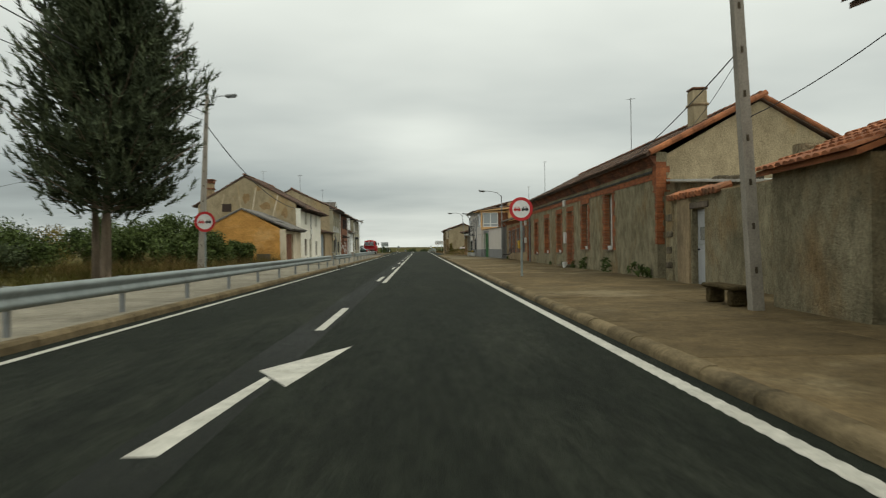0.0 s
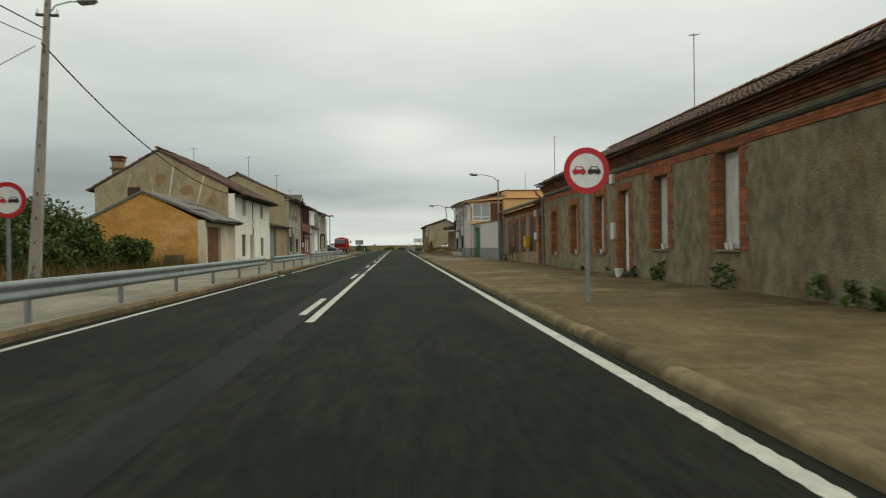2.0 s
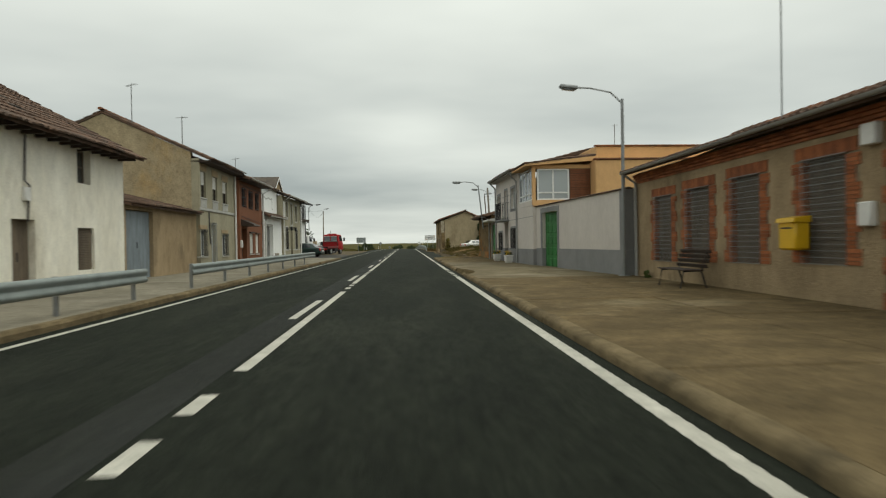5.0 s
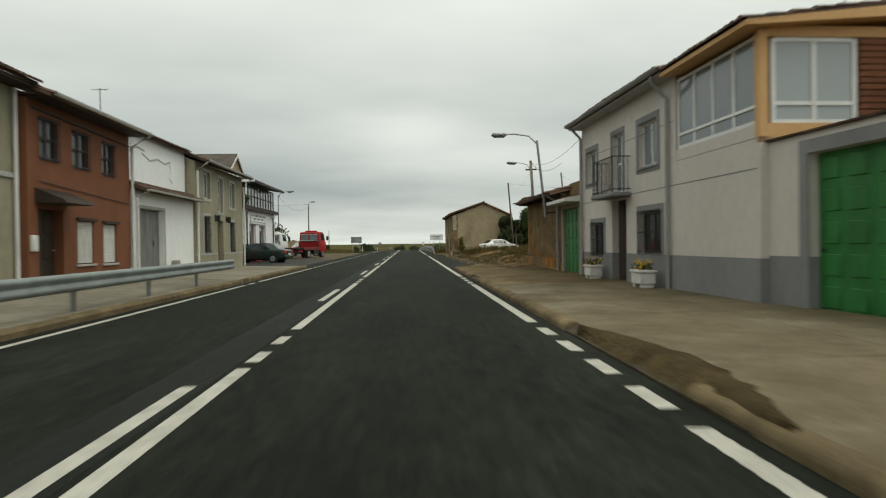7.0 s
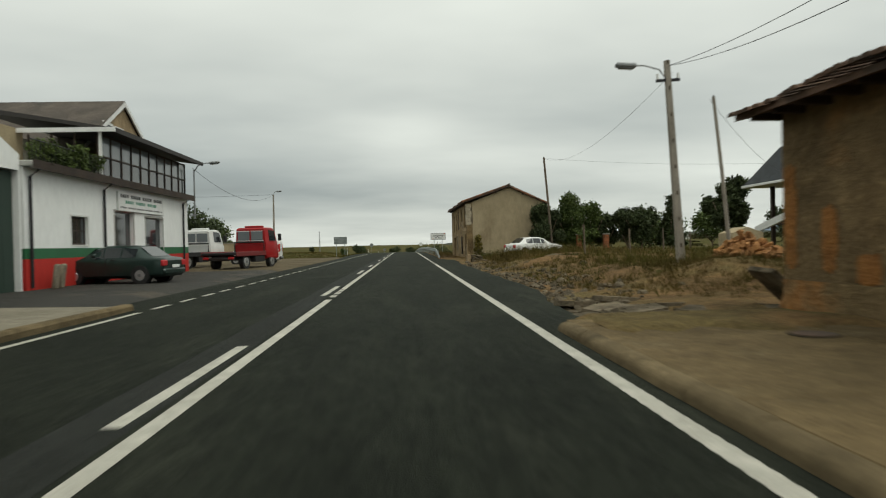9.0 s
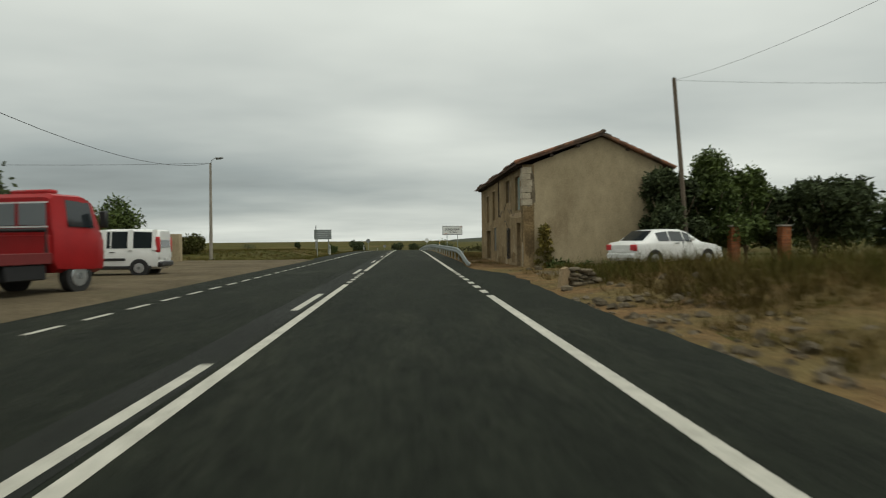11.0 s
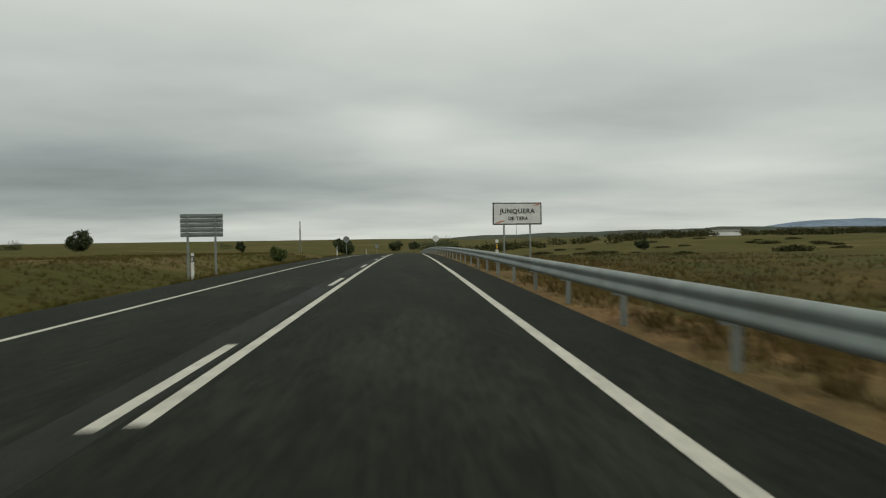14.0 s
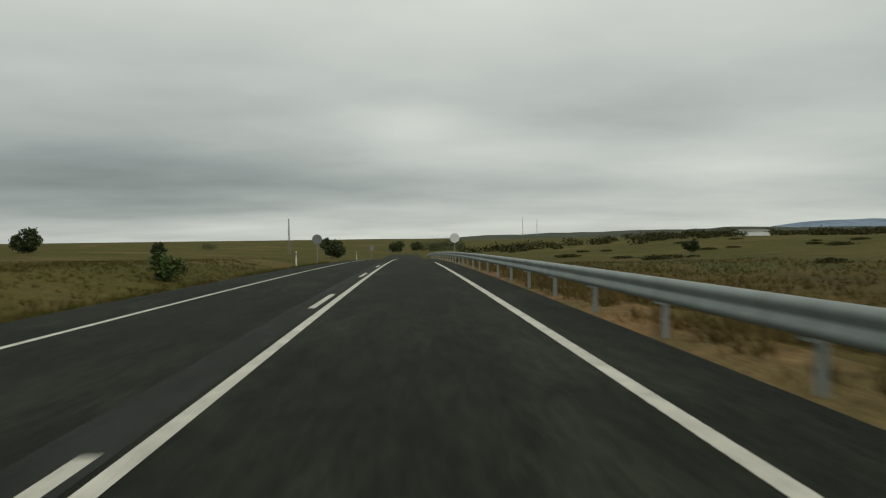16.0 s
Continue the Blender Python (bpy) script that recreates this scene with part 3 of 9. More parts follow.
part("arrow", Bag().add([(x, y, crown_z(x, y)) for x, y in arrow], [(0, 1, 2, 6), (3, 4, 5)]), LINE, road, smooth=0, fix=False)


def tilted_noise(k):
    return noise.noise(Vector((k * 3.7, 0.5, 0.2)))


# right pavement: poured slabs with earth in the joints
walk_r = thing("pavement_right", Matrix(), "stained brown concrete pavement in uneven poured slabs with earth joints", "pavement", kind="structure")
part("bed", Bag().box(2.26, 8.4, -14, 89.3, -0.2, 0.07), JOINT, walk_r)
y, k = -14.0, 0
while y < 88.9:
    n = (3.2, 4.4, 3.7, 5.2, 4.0)[k % 5]
    e = min(y + n, 89.3)
    cut = 4.9 + 0.15 * tilted_noise(k)
    for x0, x1 in ((2.29, cut - 0.012), (cut + 0.012, 8.3)):
        dz = 0.012 * tilted_noise(k + x0)
        part("slab", Bag().cbox(x0, x1, y + 0.015, e - 0.015, 0.0, 0.115 + dz, 0.012), CONCRETE_G if 56 < y < 74 else CONCRETE, walk_r, smooth=0)
    y, k = e, k + 1
kerb_r = thing("kerb_right", Matrix(), "worn tan concrete kerb stones along the road", "kerb", kind="structure")
kerb_bag = Bag().prism([(0.0, -0.15), (0.005, 0.05), (0.03, 0.09), (0.075, 0.117), (0.12, 0.125), (0.19, 0.122), (0.19, -0.15)], "y", 0.0, 0.985)
kerb_mesh = kerb_bag.mesh("kerb_stone", KERB)
for k in range(103):
    y = -13 + k
    if 62.0 < y < 66.9 or 78.0 < y < 80.9 or y > 88.2:
        continue
    ob = part("kerb_stone", kerb_mesh, KERB, kerb_r)
    ob.matrix_basis = pose(2.10 + 0.012 * tilted_noise(k), y, 0.012 * tilted_noise(k + 50), 0.3 * tilted_noise(k + 9), 2 * tilted_noise(k + 20), 0.6 * tilted_noise(k + 70))
# trodden earth over the worn kerb
rows = [[(2.12 + 0.05 * tilted_noise(y * 3) + (0.55 * math.sin(math.pi * (y - 61.6) / 4.9) ** 0.6 + 0.08 * tilted_noise(y)) * t, y, 0.03 + 0.10 * smoothstep(0, 0.3, t) + 0.02 * math.sin(math.pi * t) * (1 + tilted_noise(y * 7 + t)) - 0.012 * (t == 1)) for t in (0, 0.15, 0.3, 0.5, 0.75, 1)] for y in spread((61.7, 66.4, 0.2))]
part("earth_patch", Bag().grid(rows), MOSS, walk_r, "dark mossy earth trodden over the pavement edge", smooth=80)
part("worn_ramp", Bag().prism([(2.10, -0.1), (2.10, 0.02), (2.33, 0.11), (2.33, -0.1)], "y", 62.0, 67.0), JOINT, kerb_r)
part("worn_ramp", Bag().prism([(2.10, -0.1), (2.10, 0.02), (2.33, 0.11), (2.33, -0.1)], "y", 78.0, 81.0), JOINT, kerb_r)

# left pavement
walk_l = thing("pavement_left", Matrix(), "pale grey concrete pavement behind the guard rail", "pavement", kind="structure")
y, k = -14.0, 0
while y < 93.4:
    e = min(y + 5.0, 93.6)
    part("slab", Bag().prism([(-5.86, -0.1), (-5.86, 0.125), (-10.2, 0.20 if y > 42 else 0.14), (-10.2, -0.1)], "y", y + 0.008, e - 0.008), CONCRETE_L, walk_l, smooth=0)
    y, k = e, k + 1
kerb_l = thing("kerb_left", Matrix(), "tan concrete kerb stones with weeds along the left edge", "kerb", kind="structure")
kerb_lm = Bag().prism([(0.0, -0.15), (0.0, 0.09), (-0.04, 0.135), (-0.20, 0.135), (-0.20, -0.15)], "y", 0.0, 0.985).mesh("kerb_stone", KERB)
for k in range(107):
    y = -13 + k
    if 40.2 < y < 42.9 or 79.0 < y < 80.5:
        continue
    ob = part("kerb_stone", kerb_lm, KERB, kerb_l)
    ob.matrix_basis = pose(-5.66 + 0.008 * tilted_noise(k), y, 0.012 * tilted_noise(k + 50), 0.3 * tilted_noise(k + 9), 2 * tilted_noise(k + 20), 0.6 * tilted_noise(k + 70))

# yard in front of the workshop, verge soil
rows = []
for y in spread((93.6, 152, 1.5)):
    f = 1 - smoothstep(118, 126, y)
    rows.append([(x, y, land_z(x, y) + (0.035 if x > -6.3 else 0.06) - (0.10 if x > -6.4 else 0)) for x in (-6.2, -7.4, -9, -11, -13, -16, -20, -26)])
lone("yard", Bag().grid([[p for p in r] for r in rows if r[0][1] < 119]), ASPHALT_OLD, "old worn dark asphalt forecourt of the workshop", "forecourt", "structure", smooth=60)
lone("dirt_yard", Bag().grid([[(p[0], p[1], p[2] + 0.004) for p in r] for r in rows if r[0][1] > 116]), GRAVEL, "bare brown gravel yard beside the road", "gravel yard", "structure", smooth=60)
rows = []
for y in spread((88.8, 160, 0.6)):
    e = road_edges(y)[1]
    w = 9.0 if y < 133 else 3.0
    rows.append([(e - 0.15 + w * t, y, land_z(e - 0.15 + w * t, y) + 0.02 + (0.05 * noise.noise(Vector((t * w * 1.6, y * 1.6, 3))) + 0.22 * max(0, noise.noise(Vector((t * w * 0.55, y * 0.42, 6))) - 0.05) * (1 - smoothstep(118, 128, y))) * min(1, t * 6)) for t in (0, 0.03, 0.06, 0.1, 0.15, 0.2, 0.27, 0.34, 0.42, 0.5, 0.6, 0.7, 0.8, 0.9, 1.0)])
lone("verge", Bag().grid(rows), SOIL, "rough dry soil verge with trodden earth", "verge", "structure", smooth=80)
rows = [[(x, y, land_z(x, y) + 0.03 + 0.03 * noise.noise(Vector((x, y, 1)))) for x in (3.0, 3.3, 3.7, 4.1, 4.5)] for y in spread((159, 300, 1.2))]
lone("verge_strip", Bag().grid(rows), SOIL, "pale dry soil strip under the guard rail", "verge", "structure", smooth=80)


MEADOW = mat("brown_olive_meadow", (0.090, 0.064, 0.022), (0.050, 0.043, 0.015), 0.98, 0, 6, 0.16, 0.6, 0.05, stain=(0.056, 0.062, 0.020), stain_at=0.54, vary=0.5, spec=0.05, along=0.45)
rows = []
for y in spread((158, 330, 2.0)):
    e = 62 + 10 * noise.noise(Vector((y * 0.05, 2.0, 1)))
    rows.append([(x, y, land_z(x, y) + 0.015 + 0.03 * noise.noise(Vector((x * 0.8, y * 0.8, 7)))) for x in [4.4 + (e - 4.4) * (k / 30) ** 1.5 for k in range(31)]])
lone("meadow", Bag().grid(rows), MEADOW, "rough brown and olive meadow below the road", "meadow", "structure", smooth=80)

# ---- guard rails ----
RAIL = [(0.0, 0.30), (0.030, 0.308), (0.062, 0.345), (0.066, 0.372), (0.060, 0.400), (0.034, 0.440), (0.028, 0.46), (0.034, 0.48), (0.060, 0.520), (0.066, 0.548), (0.062, 0.575), (0.030, 0.612), (0.0, 0.62)]


def guard_rail(x, face, runs_z, posts, label, group):
    """runs_z: (y, z of the rail's foot) along the rail; face: +1 if the beam's wave looks to +x."""
    g = thing("guard_rail", Matrix.Translation((x, runs_z[0][0], 0)), label, "guard rail", group)
    y0 = runs_z[0][0]
    rows = []
    for y, z in runs_z:
        front = [(face * (p + 0.0), y - y0, z + 0.10 + q) for p, q in RAIL]
        back = [(face * (p - 0.006), y - y0, z + 0.10 + q) for p, q in reversed(RAIL)]
        rows.append(front + back + front[:1])
    part("beam", Bag().grid(rows), STEEL, g, "wavy galvanised steel beam", smooth=50)
    pm = Bag().box(-0.04, 0.04, -0.03, 0.03, -0.5, 0.70).mesh("post", STEEL if face < 0 else GREYPOST)
    sm = Bag().box(0.0, 0.09, -0.08, 0.08, 0.42, 0.68).mesh("spacer", STEEL)
    for y, z in posts:
        ob = part("post", pm, None, g)
        ob.matrix_basis = pose(-face * 0.14, y - y0, z + 0.0)
        ob = part("spacer", sm, None, g)
        ob.matrix_basis = pose(-face * 0.09, y - y0, z, 0, 0, 0 if face > 0 else 180)
    return g


RL = "galvanised steel guard rail along the house-side pavement"
guard_rail(-5.98, 1, [(-14, 0.1), (40.6, 0.1)], [(40.1 - 3.45 * k, 0.12) for k in range(16)], RL, "left guard rails")
guard_rail(-5.98, 1, [(42.6, 0.1), (52.8, 0.1)], [(42.9 + 3.2 * k, 0.12) for k in range(4)], RL, "left guard rails")
guard_rail(-5.98, 1, [(56.0, 0.1), (80.1, 0.1)], [(56.4 + 3.4 * k, 0.12) for k in range(7)], RL, "left guard rails")
run = [(137.2, -0.62), (139.0, -0.52), (141.0, -0.30), (143.5, -0.06), (146.0, 0.06)] + [(y, road_z(y) + 0.08) for y in spread((149, 300, 4))]
guard_rail(3.12, -1, run, [(y, road_z(y) + 0.02 - (0.1 if y < 146 else 0)) for y in [143.4 + 3.25 * k for k in range(44)]], "galvanised steel guard rail with a ramped end on the embankment", "")

# ---- house kit: a house stands in its own frame, u along the street, d into the plot ----
class House:
    def __init__(self, name, label, side, x, y, turn=0.0, category="house"):
        self.s = side
        self.e = thing(name, pose(x, y, 0, 0, 0, turn), label, category)

    def b(self, bag, d0, d1, u0, u1, z0, z1, c=0.0):
        return bag.cbox(self.s * d0, self.s * d1, u0, u1, z0, z1, c) if c else bag.box(self.s * d0, self.s * d1, u0, u1, z0, z1)

    def put(self, name, bag, material, label="", parent=None, smooth=38):
        return part(name, bag, material, parent or self.e, label, smooth)

    def front(self, name, material, u0, u1, z0, z1, holes=(), d=0.0, thick=0.35, label=""):
        """An upright wall along the street with real openings (u0, u1, z0, z1)."""
        us = sorted({u0, u1, *[h for o in holes for h in o[:2] if u0 < h < u1]})
        zs = sorted({z0, z1, *[h for o in holes for h in o[2:4] if z0 < h < z1]})
        def solid(i, j):
            if not (0 <= i < len(us) - 1 and 0 <= j < len(zs) - 1):
                return False
            cu, cz = (us[i] + us[i + 1]) / 2, (zs[j] + zs[j + 1]) / 2
            return not any(o[0] < cu < o[1] and o[2] < cz < o[3] for o in holes)
        bag = Bag()
        a, c = self.s * d, self.s * (d + thick)
        for i in range(len(us) - 1):
            for j in range(len(zs) - 1):
                if not solid(i, j):
                    continue
                p, q, r, t = us[i], us[i + 1], zs[j], zs[j + 1]
                for x in (a, c):
                    bag.add([(x, p, r), (x, q, r), (x, q, t), (x, p, t)], [(0, 1, 2, 3)])
                for gone, e in ((solid(i - 1, j), ((p, r), (p, t))), (solid(i + 1, j), ((q, r), (q, t))), (solid(i, j - 1), ((p, r), (q, r))), (solid(i, j + 1), ((p, t), (q, t)))):
                    if not gone:
                        (u, z), (v, w) = e
                        bag.add([(a, u, z), (a, v, w), (c, v, w), (c, u, z)], [(0, 1, 2, 3)])
        me = bag.mesh(name, material, 0, False)
        bm = bmesh.new()
        bm.from_mesh(me)
        bmesh.ops.remove_doubles(bm, verts=bm.verts, dist=0.0005)
        bmesh.ops.recalc_face_normals(bm, faces=bm.faces)
        bm.to_mesh(me)
        bm.free()
        return tagged(part(name, me, material, self.e), label)

    def gable(self, name, material, u, prof, thick=0.3, label=""):
        """A wall across the plot: prof gives (d, z) round its outline."""
        return self.put(name, Bag().prism([(self.s * d, z) for d, z in prof], "y", u, u + thick), material, label, smooth=0)

    def tiles(self, name, material, u0, u1, d0, z0, d1, z1, w=0.23, course=0.42, h=0.055, label="", sag=0.03, jag=0.03):
        """A slope of barrel tiles from the eave (d0, z0) up to (d1, z1)."""
        bag = Bag()
        L = math.hypot(d1 - d0, z1 - z0)
        m, n = max(1, round((u1 - u0) / w)), max(1, round(L / course))
        nx, nz = -(z1 - z0) / L, (d1 - d0) / L
        prof = [(-0.5, 0.0), (-0.32, 0.75), (0.0, 1.0), (0.32, 0.75), (0.5, 0.0)]
        if nz < 0:
            nx, nz = -nx, -nz
        step = (u1 - u0) / m
        for i in range(m):
            cu = u0 + (i + 0.5) * step
            off = jag * noise.noise(Vector((cu * 2.3, z0, d0)))
            for j in range(n):
                t0, t1 = j / n, (j + 1.12) / n
                lift = sag * noise.noise(Vector((cu * 0.35, t0 * 3, z1))) + 0.012 * noise.noise(Vector((cu * 3, j * 1.7, 1)))
                k0, k1 = t0 - off / L * (1 if j == 0 else 0.3) - (0.02 if j == 0 else 0), min(t1, 1.0)
                ring = []
                for k, hh, ww in ((k0, h * 1.15, 1.02), (k1, h * 0.75, 0.88)):
                    bd, bz = d0 + (d1 - d0) * k, z0 + (z1 - z0) * k
                    for a, c in prof:
                        e = c * hh + lift + (0.018 if k == k0 else 0.0)
                        ring.append((self.s * (bd + nx * e), cu + a * step * ww, bz + nz * e))
                bag.add(ring, [(0, 1, 6, 5), (1, 2, 7, 6), (2, 3, 8, 7), (3, 4, 9, 8), (4, 3, 2, 1, 0)])
        # channel boards underneath
        t = 0.10
        bag.add([(self.s * d0, u0, z0 - 0.01), (self.s * d0, u1, z0 - 0.01), (self.s * d1, u1, z1 - 0.01), (self.s * d1, u0, z1 - 0.01),
                 (self.s * d0, u0, z0 - t), (self.s * d0, u1, z0 - t), (self.s * d1, u1, z1 - t), (self.s * d1, u0, z1 - t)],
                [(0, 1, 2, 3), (7, 6, 5, 4), (0, 4, 5, 1), (1, 5, 6, 2), (2, 6, 7, 3), (3, 7, 4, 0)])
        ob = self.put(name, bag, material, label, smooth=50)
        ob["kind"] = "stuff"
        return ob

    def ridge(self, material, u0, u1, d, z):
        bag = Bag()
        n = max(1, round((u1 - u0) / 0.42))
        for i in range(n):
            a, b = u0 + (u1 - u0) * i / n, u0 + (u1 - u0) * (i + 1.1) / n
            dz = 0.02 * noise.noise(Vector((a, z, 4)))
            ring = []
            for u, r in ((a, 0.13), (b, 0.105)):
                ring += [(self.s * d + r * math.cos(t), u, z + dz + r * 0.8 * math.sin(t)) for t in [math.pi * q / 5 for q in range(6)]]
            bag.add(ring, [(q, q + 1, q + 7, q + 6) for q in range(5)] + [(5, 4, 3, 2, 1, 0)])
        return self.put("ridge_tiles", bag, material, smooth=50)

    def window(self, u0, u1, z0, z1, d=0.12, frame=WHITE, pane=GLASS, bars=1, rows=1, blind=None, blind_to=0.0, grille=None, sill=None, curtain=False, fr=0.06, name="window"):
        f = Bag()
        self.b(f, d, d + 0.06, u0, u0 + fr, z0, z1), self.b(f, d, d + 0.06, u1 - fr, u1, z0, z1)
        self.b(f, d, d + 0.06, u0 + fr, u1 - fr, z0, z0 + fr), self.b(f, d, d + 0.06, u0 + fr, u1 - fr, z1 - fr, z1)
        for k in range(1, bars + 1):
            c = u0 + (u1 - u0) * k / (bars + 1)
            self.b(f, d + 0.004, d + 0.056, c - fr * 0.6, c + fr * 0.6, z0 + fr, z1 - fr)
        for k in range(1, rows):
            c = z0 + (z1 - z0) * k / rows
            self.b(f, d + 0.008, d + 0.052, u0 + fr, u1 - fr, c - 0.02, c + 0.02)
        w = self.put(name, f, frame)
        self.put("pane", self.b(Bag(), d + 0.022, d + 0.034, u0 + fr * 0.5, u1 - fr * 0.5, z0 + fr * 0.5, z1 - fr * 0.5), pane, parent=w)
        if blind:
            top = z0 + (z1 - z0) * blind_to
            self.put("roller_blind", self.ribbed(u0 + 0.015, u1 - 0.015, top, z1, d - 0.02), blind, parent=w, smooth=25)
        if curtain:
            cb = []
            for i in range(25):
                u = u0 + 0.05 + (u1 - u0 - 0.1) * i / 24
                cb.append([(self.s * (d + 0.11 + 0.02 * math.sin(i * 1.7)), u, z0 + 0.05), (self.s * (d + 0.11 + 0.02 * math.sin(i * 1.7)), u, z1 - 0.05)])
            self.put("curtain", Bag().grid(cb), CURTAIN, parent=w)
        if grille:
            gb = Bag()
            n = max(2, round((u1 - u0) / 0.13))
            for i in range(n + 1):
                u = u0 + (u1 - u0) * i / n
                gb.tube([(self.s * -0.06, u, z0 - 0.03), (self.s * -0.06, u, z1 + 0.03)], 0.009, 6)
            for z in (z0 + 0.06, (z0 + z1) / 2, z1 - 0.06):
                self.b(gb, -0.068, -0.052, u0 - 0.06, u1 + 0.06, z - 0.012, z + 0.012)
            for u in (u0 - 0.05, u1 + 0.05):
                for z in (z0 + 0.06, z1 - 0.06):
                    self.b(gb, -0.068, 0.05, u - 0.01, u + 0.01, z - 0.01, z + 0.01)
            self.put("grille", gb, grille, parent=w)
        if sill:
            self.put("sill", self.b(Bag(), -0.06, d + 0.03, u0 - 0.08, u1 + 0.08, z0 - 0.07, z0 - 0.004, 0.012), sill, parent=w)
        return w

    def ribbed(self, u0, u1, z0, z1, d, pitch=0.05):
        """A sheet of rolled slats, one above the other."""
        rows, z = [], z0
        while z < z1 - 0.002:
            t = min(z + pitch, z1)
            for k, e in ((0.0, 0.012), (0.12, 0.0), (0.75, 0.0), (0.92, 0.012)):
                zz = z + (t - z) * k
                rows.append([(self.s * (d + e), u0, zz), (self.s * (d + e), u1, zz)])
            z = t
        return Bag().grid(rows + [[(self.s * d, u0, z1), (self.s * d, u1, z1)]])

    def rafters(self, u0, step, n, d0, d1, z0, z1, w=0.1):
        me = self.b(Bag(), d0, d1, 0, w, z0, z1).mesh("rafter_end", WOOD_D)
        for k in range(n):
            part("rafter_end", me, None, self.e).matrix_basis = pose(0, u0 + step * k, 0)

    def surround(self, material, u0, u1, z0, z1, w=0.14, proud=0.025, legs=False, label=""):
        bag = Bag()
        self.b(bag, -proud, 0.10, u0 - w, u0 - 0.002, z0 - (0 if legs else w), z1 + w)
        self.b(bag, -proud, 0.10, u1 + 0.002, u1 + w, z0 - (0 if legs else w), z1 + w)
        self.b(bag, -proud, 0.10, u0 - 0.002, u1 + 0.002, z1 + 0.002, z1 + w)
        if not legs:
            self.b(bag, -proud, 0.10, u0 - 0.002, u1 + 0.002, z0 - w, z0 - 0.002)
        return self.put("surround", bag, material, label)

    def boards(self, name, material, u0, u1, z0, z1, n, d=0.14, parent=None, thick=0.04, handle=None, label=""):
        """A door of upright boards, each its own piece."""
        back = self.put(name, self.b(Bag(), d + thick, d + thick + 0.03, u0, u1, z0, z1), material, label, parent=parent)
        w = (u1 - u0) / n
        me = Bag().cbox(0, self.s * thick, 0.004, w - 0.004, 0, z1 - z0, 0.006).mesh("board", material)
        for k in range(n):
            ob = part("board", me, material, back)
            ob.matrix_basis = pose(self.s * d, u0 + k * w, z0)
        if handle:
            hb = Bag().tube([(self.s * (d - 0.05), (u0 + u1) / 2 - 0.07, (z0 + z1) / 2 - 0.12), (self.s * (d - 0.05), (u0 + u1) / 2 - 0.07, (z0 + z1) / 2 + 0.12)], 0.016, 8)
            self.put("handle", hb, handle, parent=back)
        return back

    def panel_door(self, material, u0, u1, z0, z1, d=0.14, cols=1, rows=3, name="door", knob=IRON, label=""):
        leaf = self.put(name, self.b(Bag(), d, d + 0.05, u0, u1, z0, z1), material, label)
        w, h = (u1 - u0) / cols, (z1 - z0) / rows
        for i in range(cols):
            for j in range(rows):
                self.put("panel", self.b(Bag(), d - 0.022, d + 0.01, u0 + i * w + 0.09, u0 + (i + 1) * w - 0.09, z0 + j * h + 0.08, z0 + (j + 1) * h - 0.08, 0.018), material, parent=leaf)
        if knob:
            self.put("handle", Bag().tube([(self.s * (d - 0.06), u1 - 0.12, z0 + 1.0), (self.s * d, u1 - 0.12, z0 + 1.0)], 0.025, 8), knob, parent=leaf)
        return leaf

    def pipe(self, material, pts, r=0.05, name="downpipe"):
        return self.put(name, Bag().tube([(self.s * d, u, z) for d, u, z in pts], r, 8), material)

    def gutter(self, material, u0, u1, d, z, r=0.07):
        rows = []
        for u in (u0, u1):
            rows.append([(self.s * d + r * math.cos(t), u, z + r * math.sin(t)) for t in [math.pi + math.pi * k / 6 for k in range(7)]] +
                        [(self.s * d + (r - 0.012) * math.cos(t), u, z + (r - 0.012) * math.sin(t)) for t in [2 * math.pi - math.pi * k / 6 for k in range(7)]])
        return self.put("gutter", Bag().grid(rows), material, smooth=50)

    def hollow(self, u0, u1, depth, z1, roofed=None):
        """Dark inner back wall and floor, so that openings show a room and not the sky."""
        bag = Bag()
        self.b(bag, 1.6, 1.65, u0 + 0.3, u1 - 0.3, 0.0, z1)
        return self.put("inner_wall", bag, PL_BROWN)


def antenna(x, y, z, h, turn=20, label="thin rooftop television antenna on a mast"):
    a = thing("antenna", pose(x, y, z, 0, 0, turn), label, "antenna")
    part("mast", Bag().tube([(0, 0, -0.6), (0, 0, h)], 0.022, 6), GREYPOST, a)
    b = Bag().tube([(-0.28, 0, h - 0.10), (0.28, 0, h - 0.02)], 0.012, 5)
    for k in range(8):
        x0 = -0.26 + 0.07 * k
        b.tube([(x0, -0.10 - 0.01 * k, h - 0.10 + 0.011 * k), (x0, 0.10 + 0.01 * k, h - 0.10 + 0.011 * k)], 0.006, 4)
    part("aerial", b, GREYPOST, a)
    return a

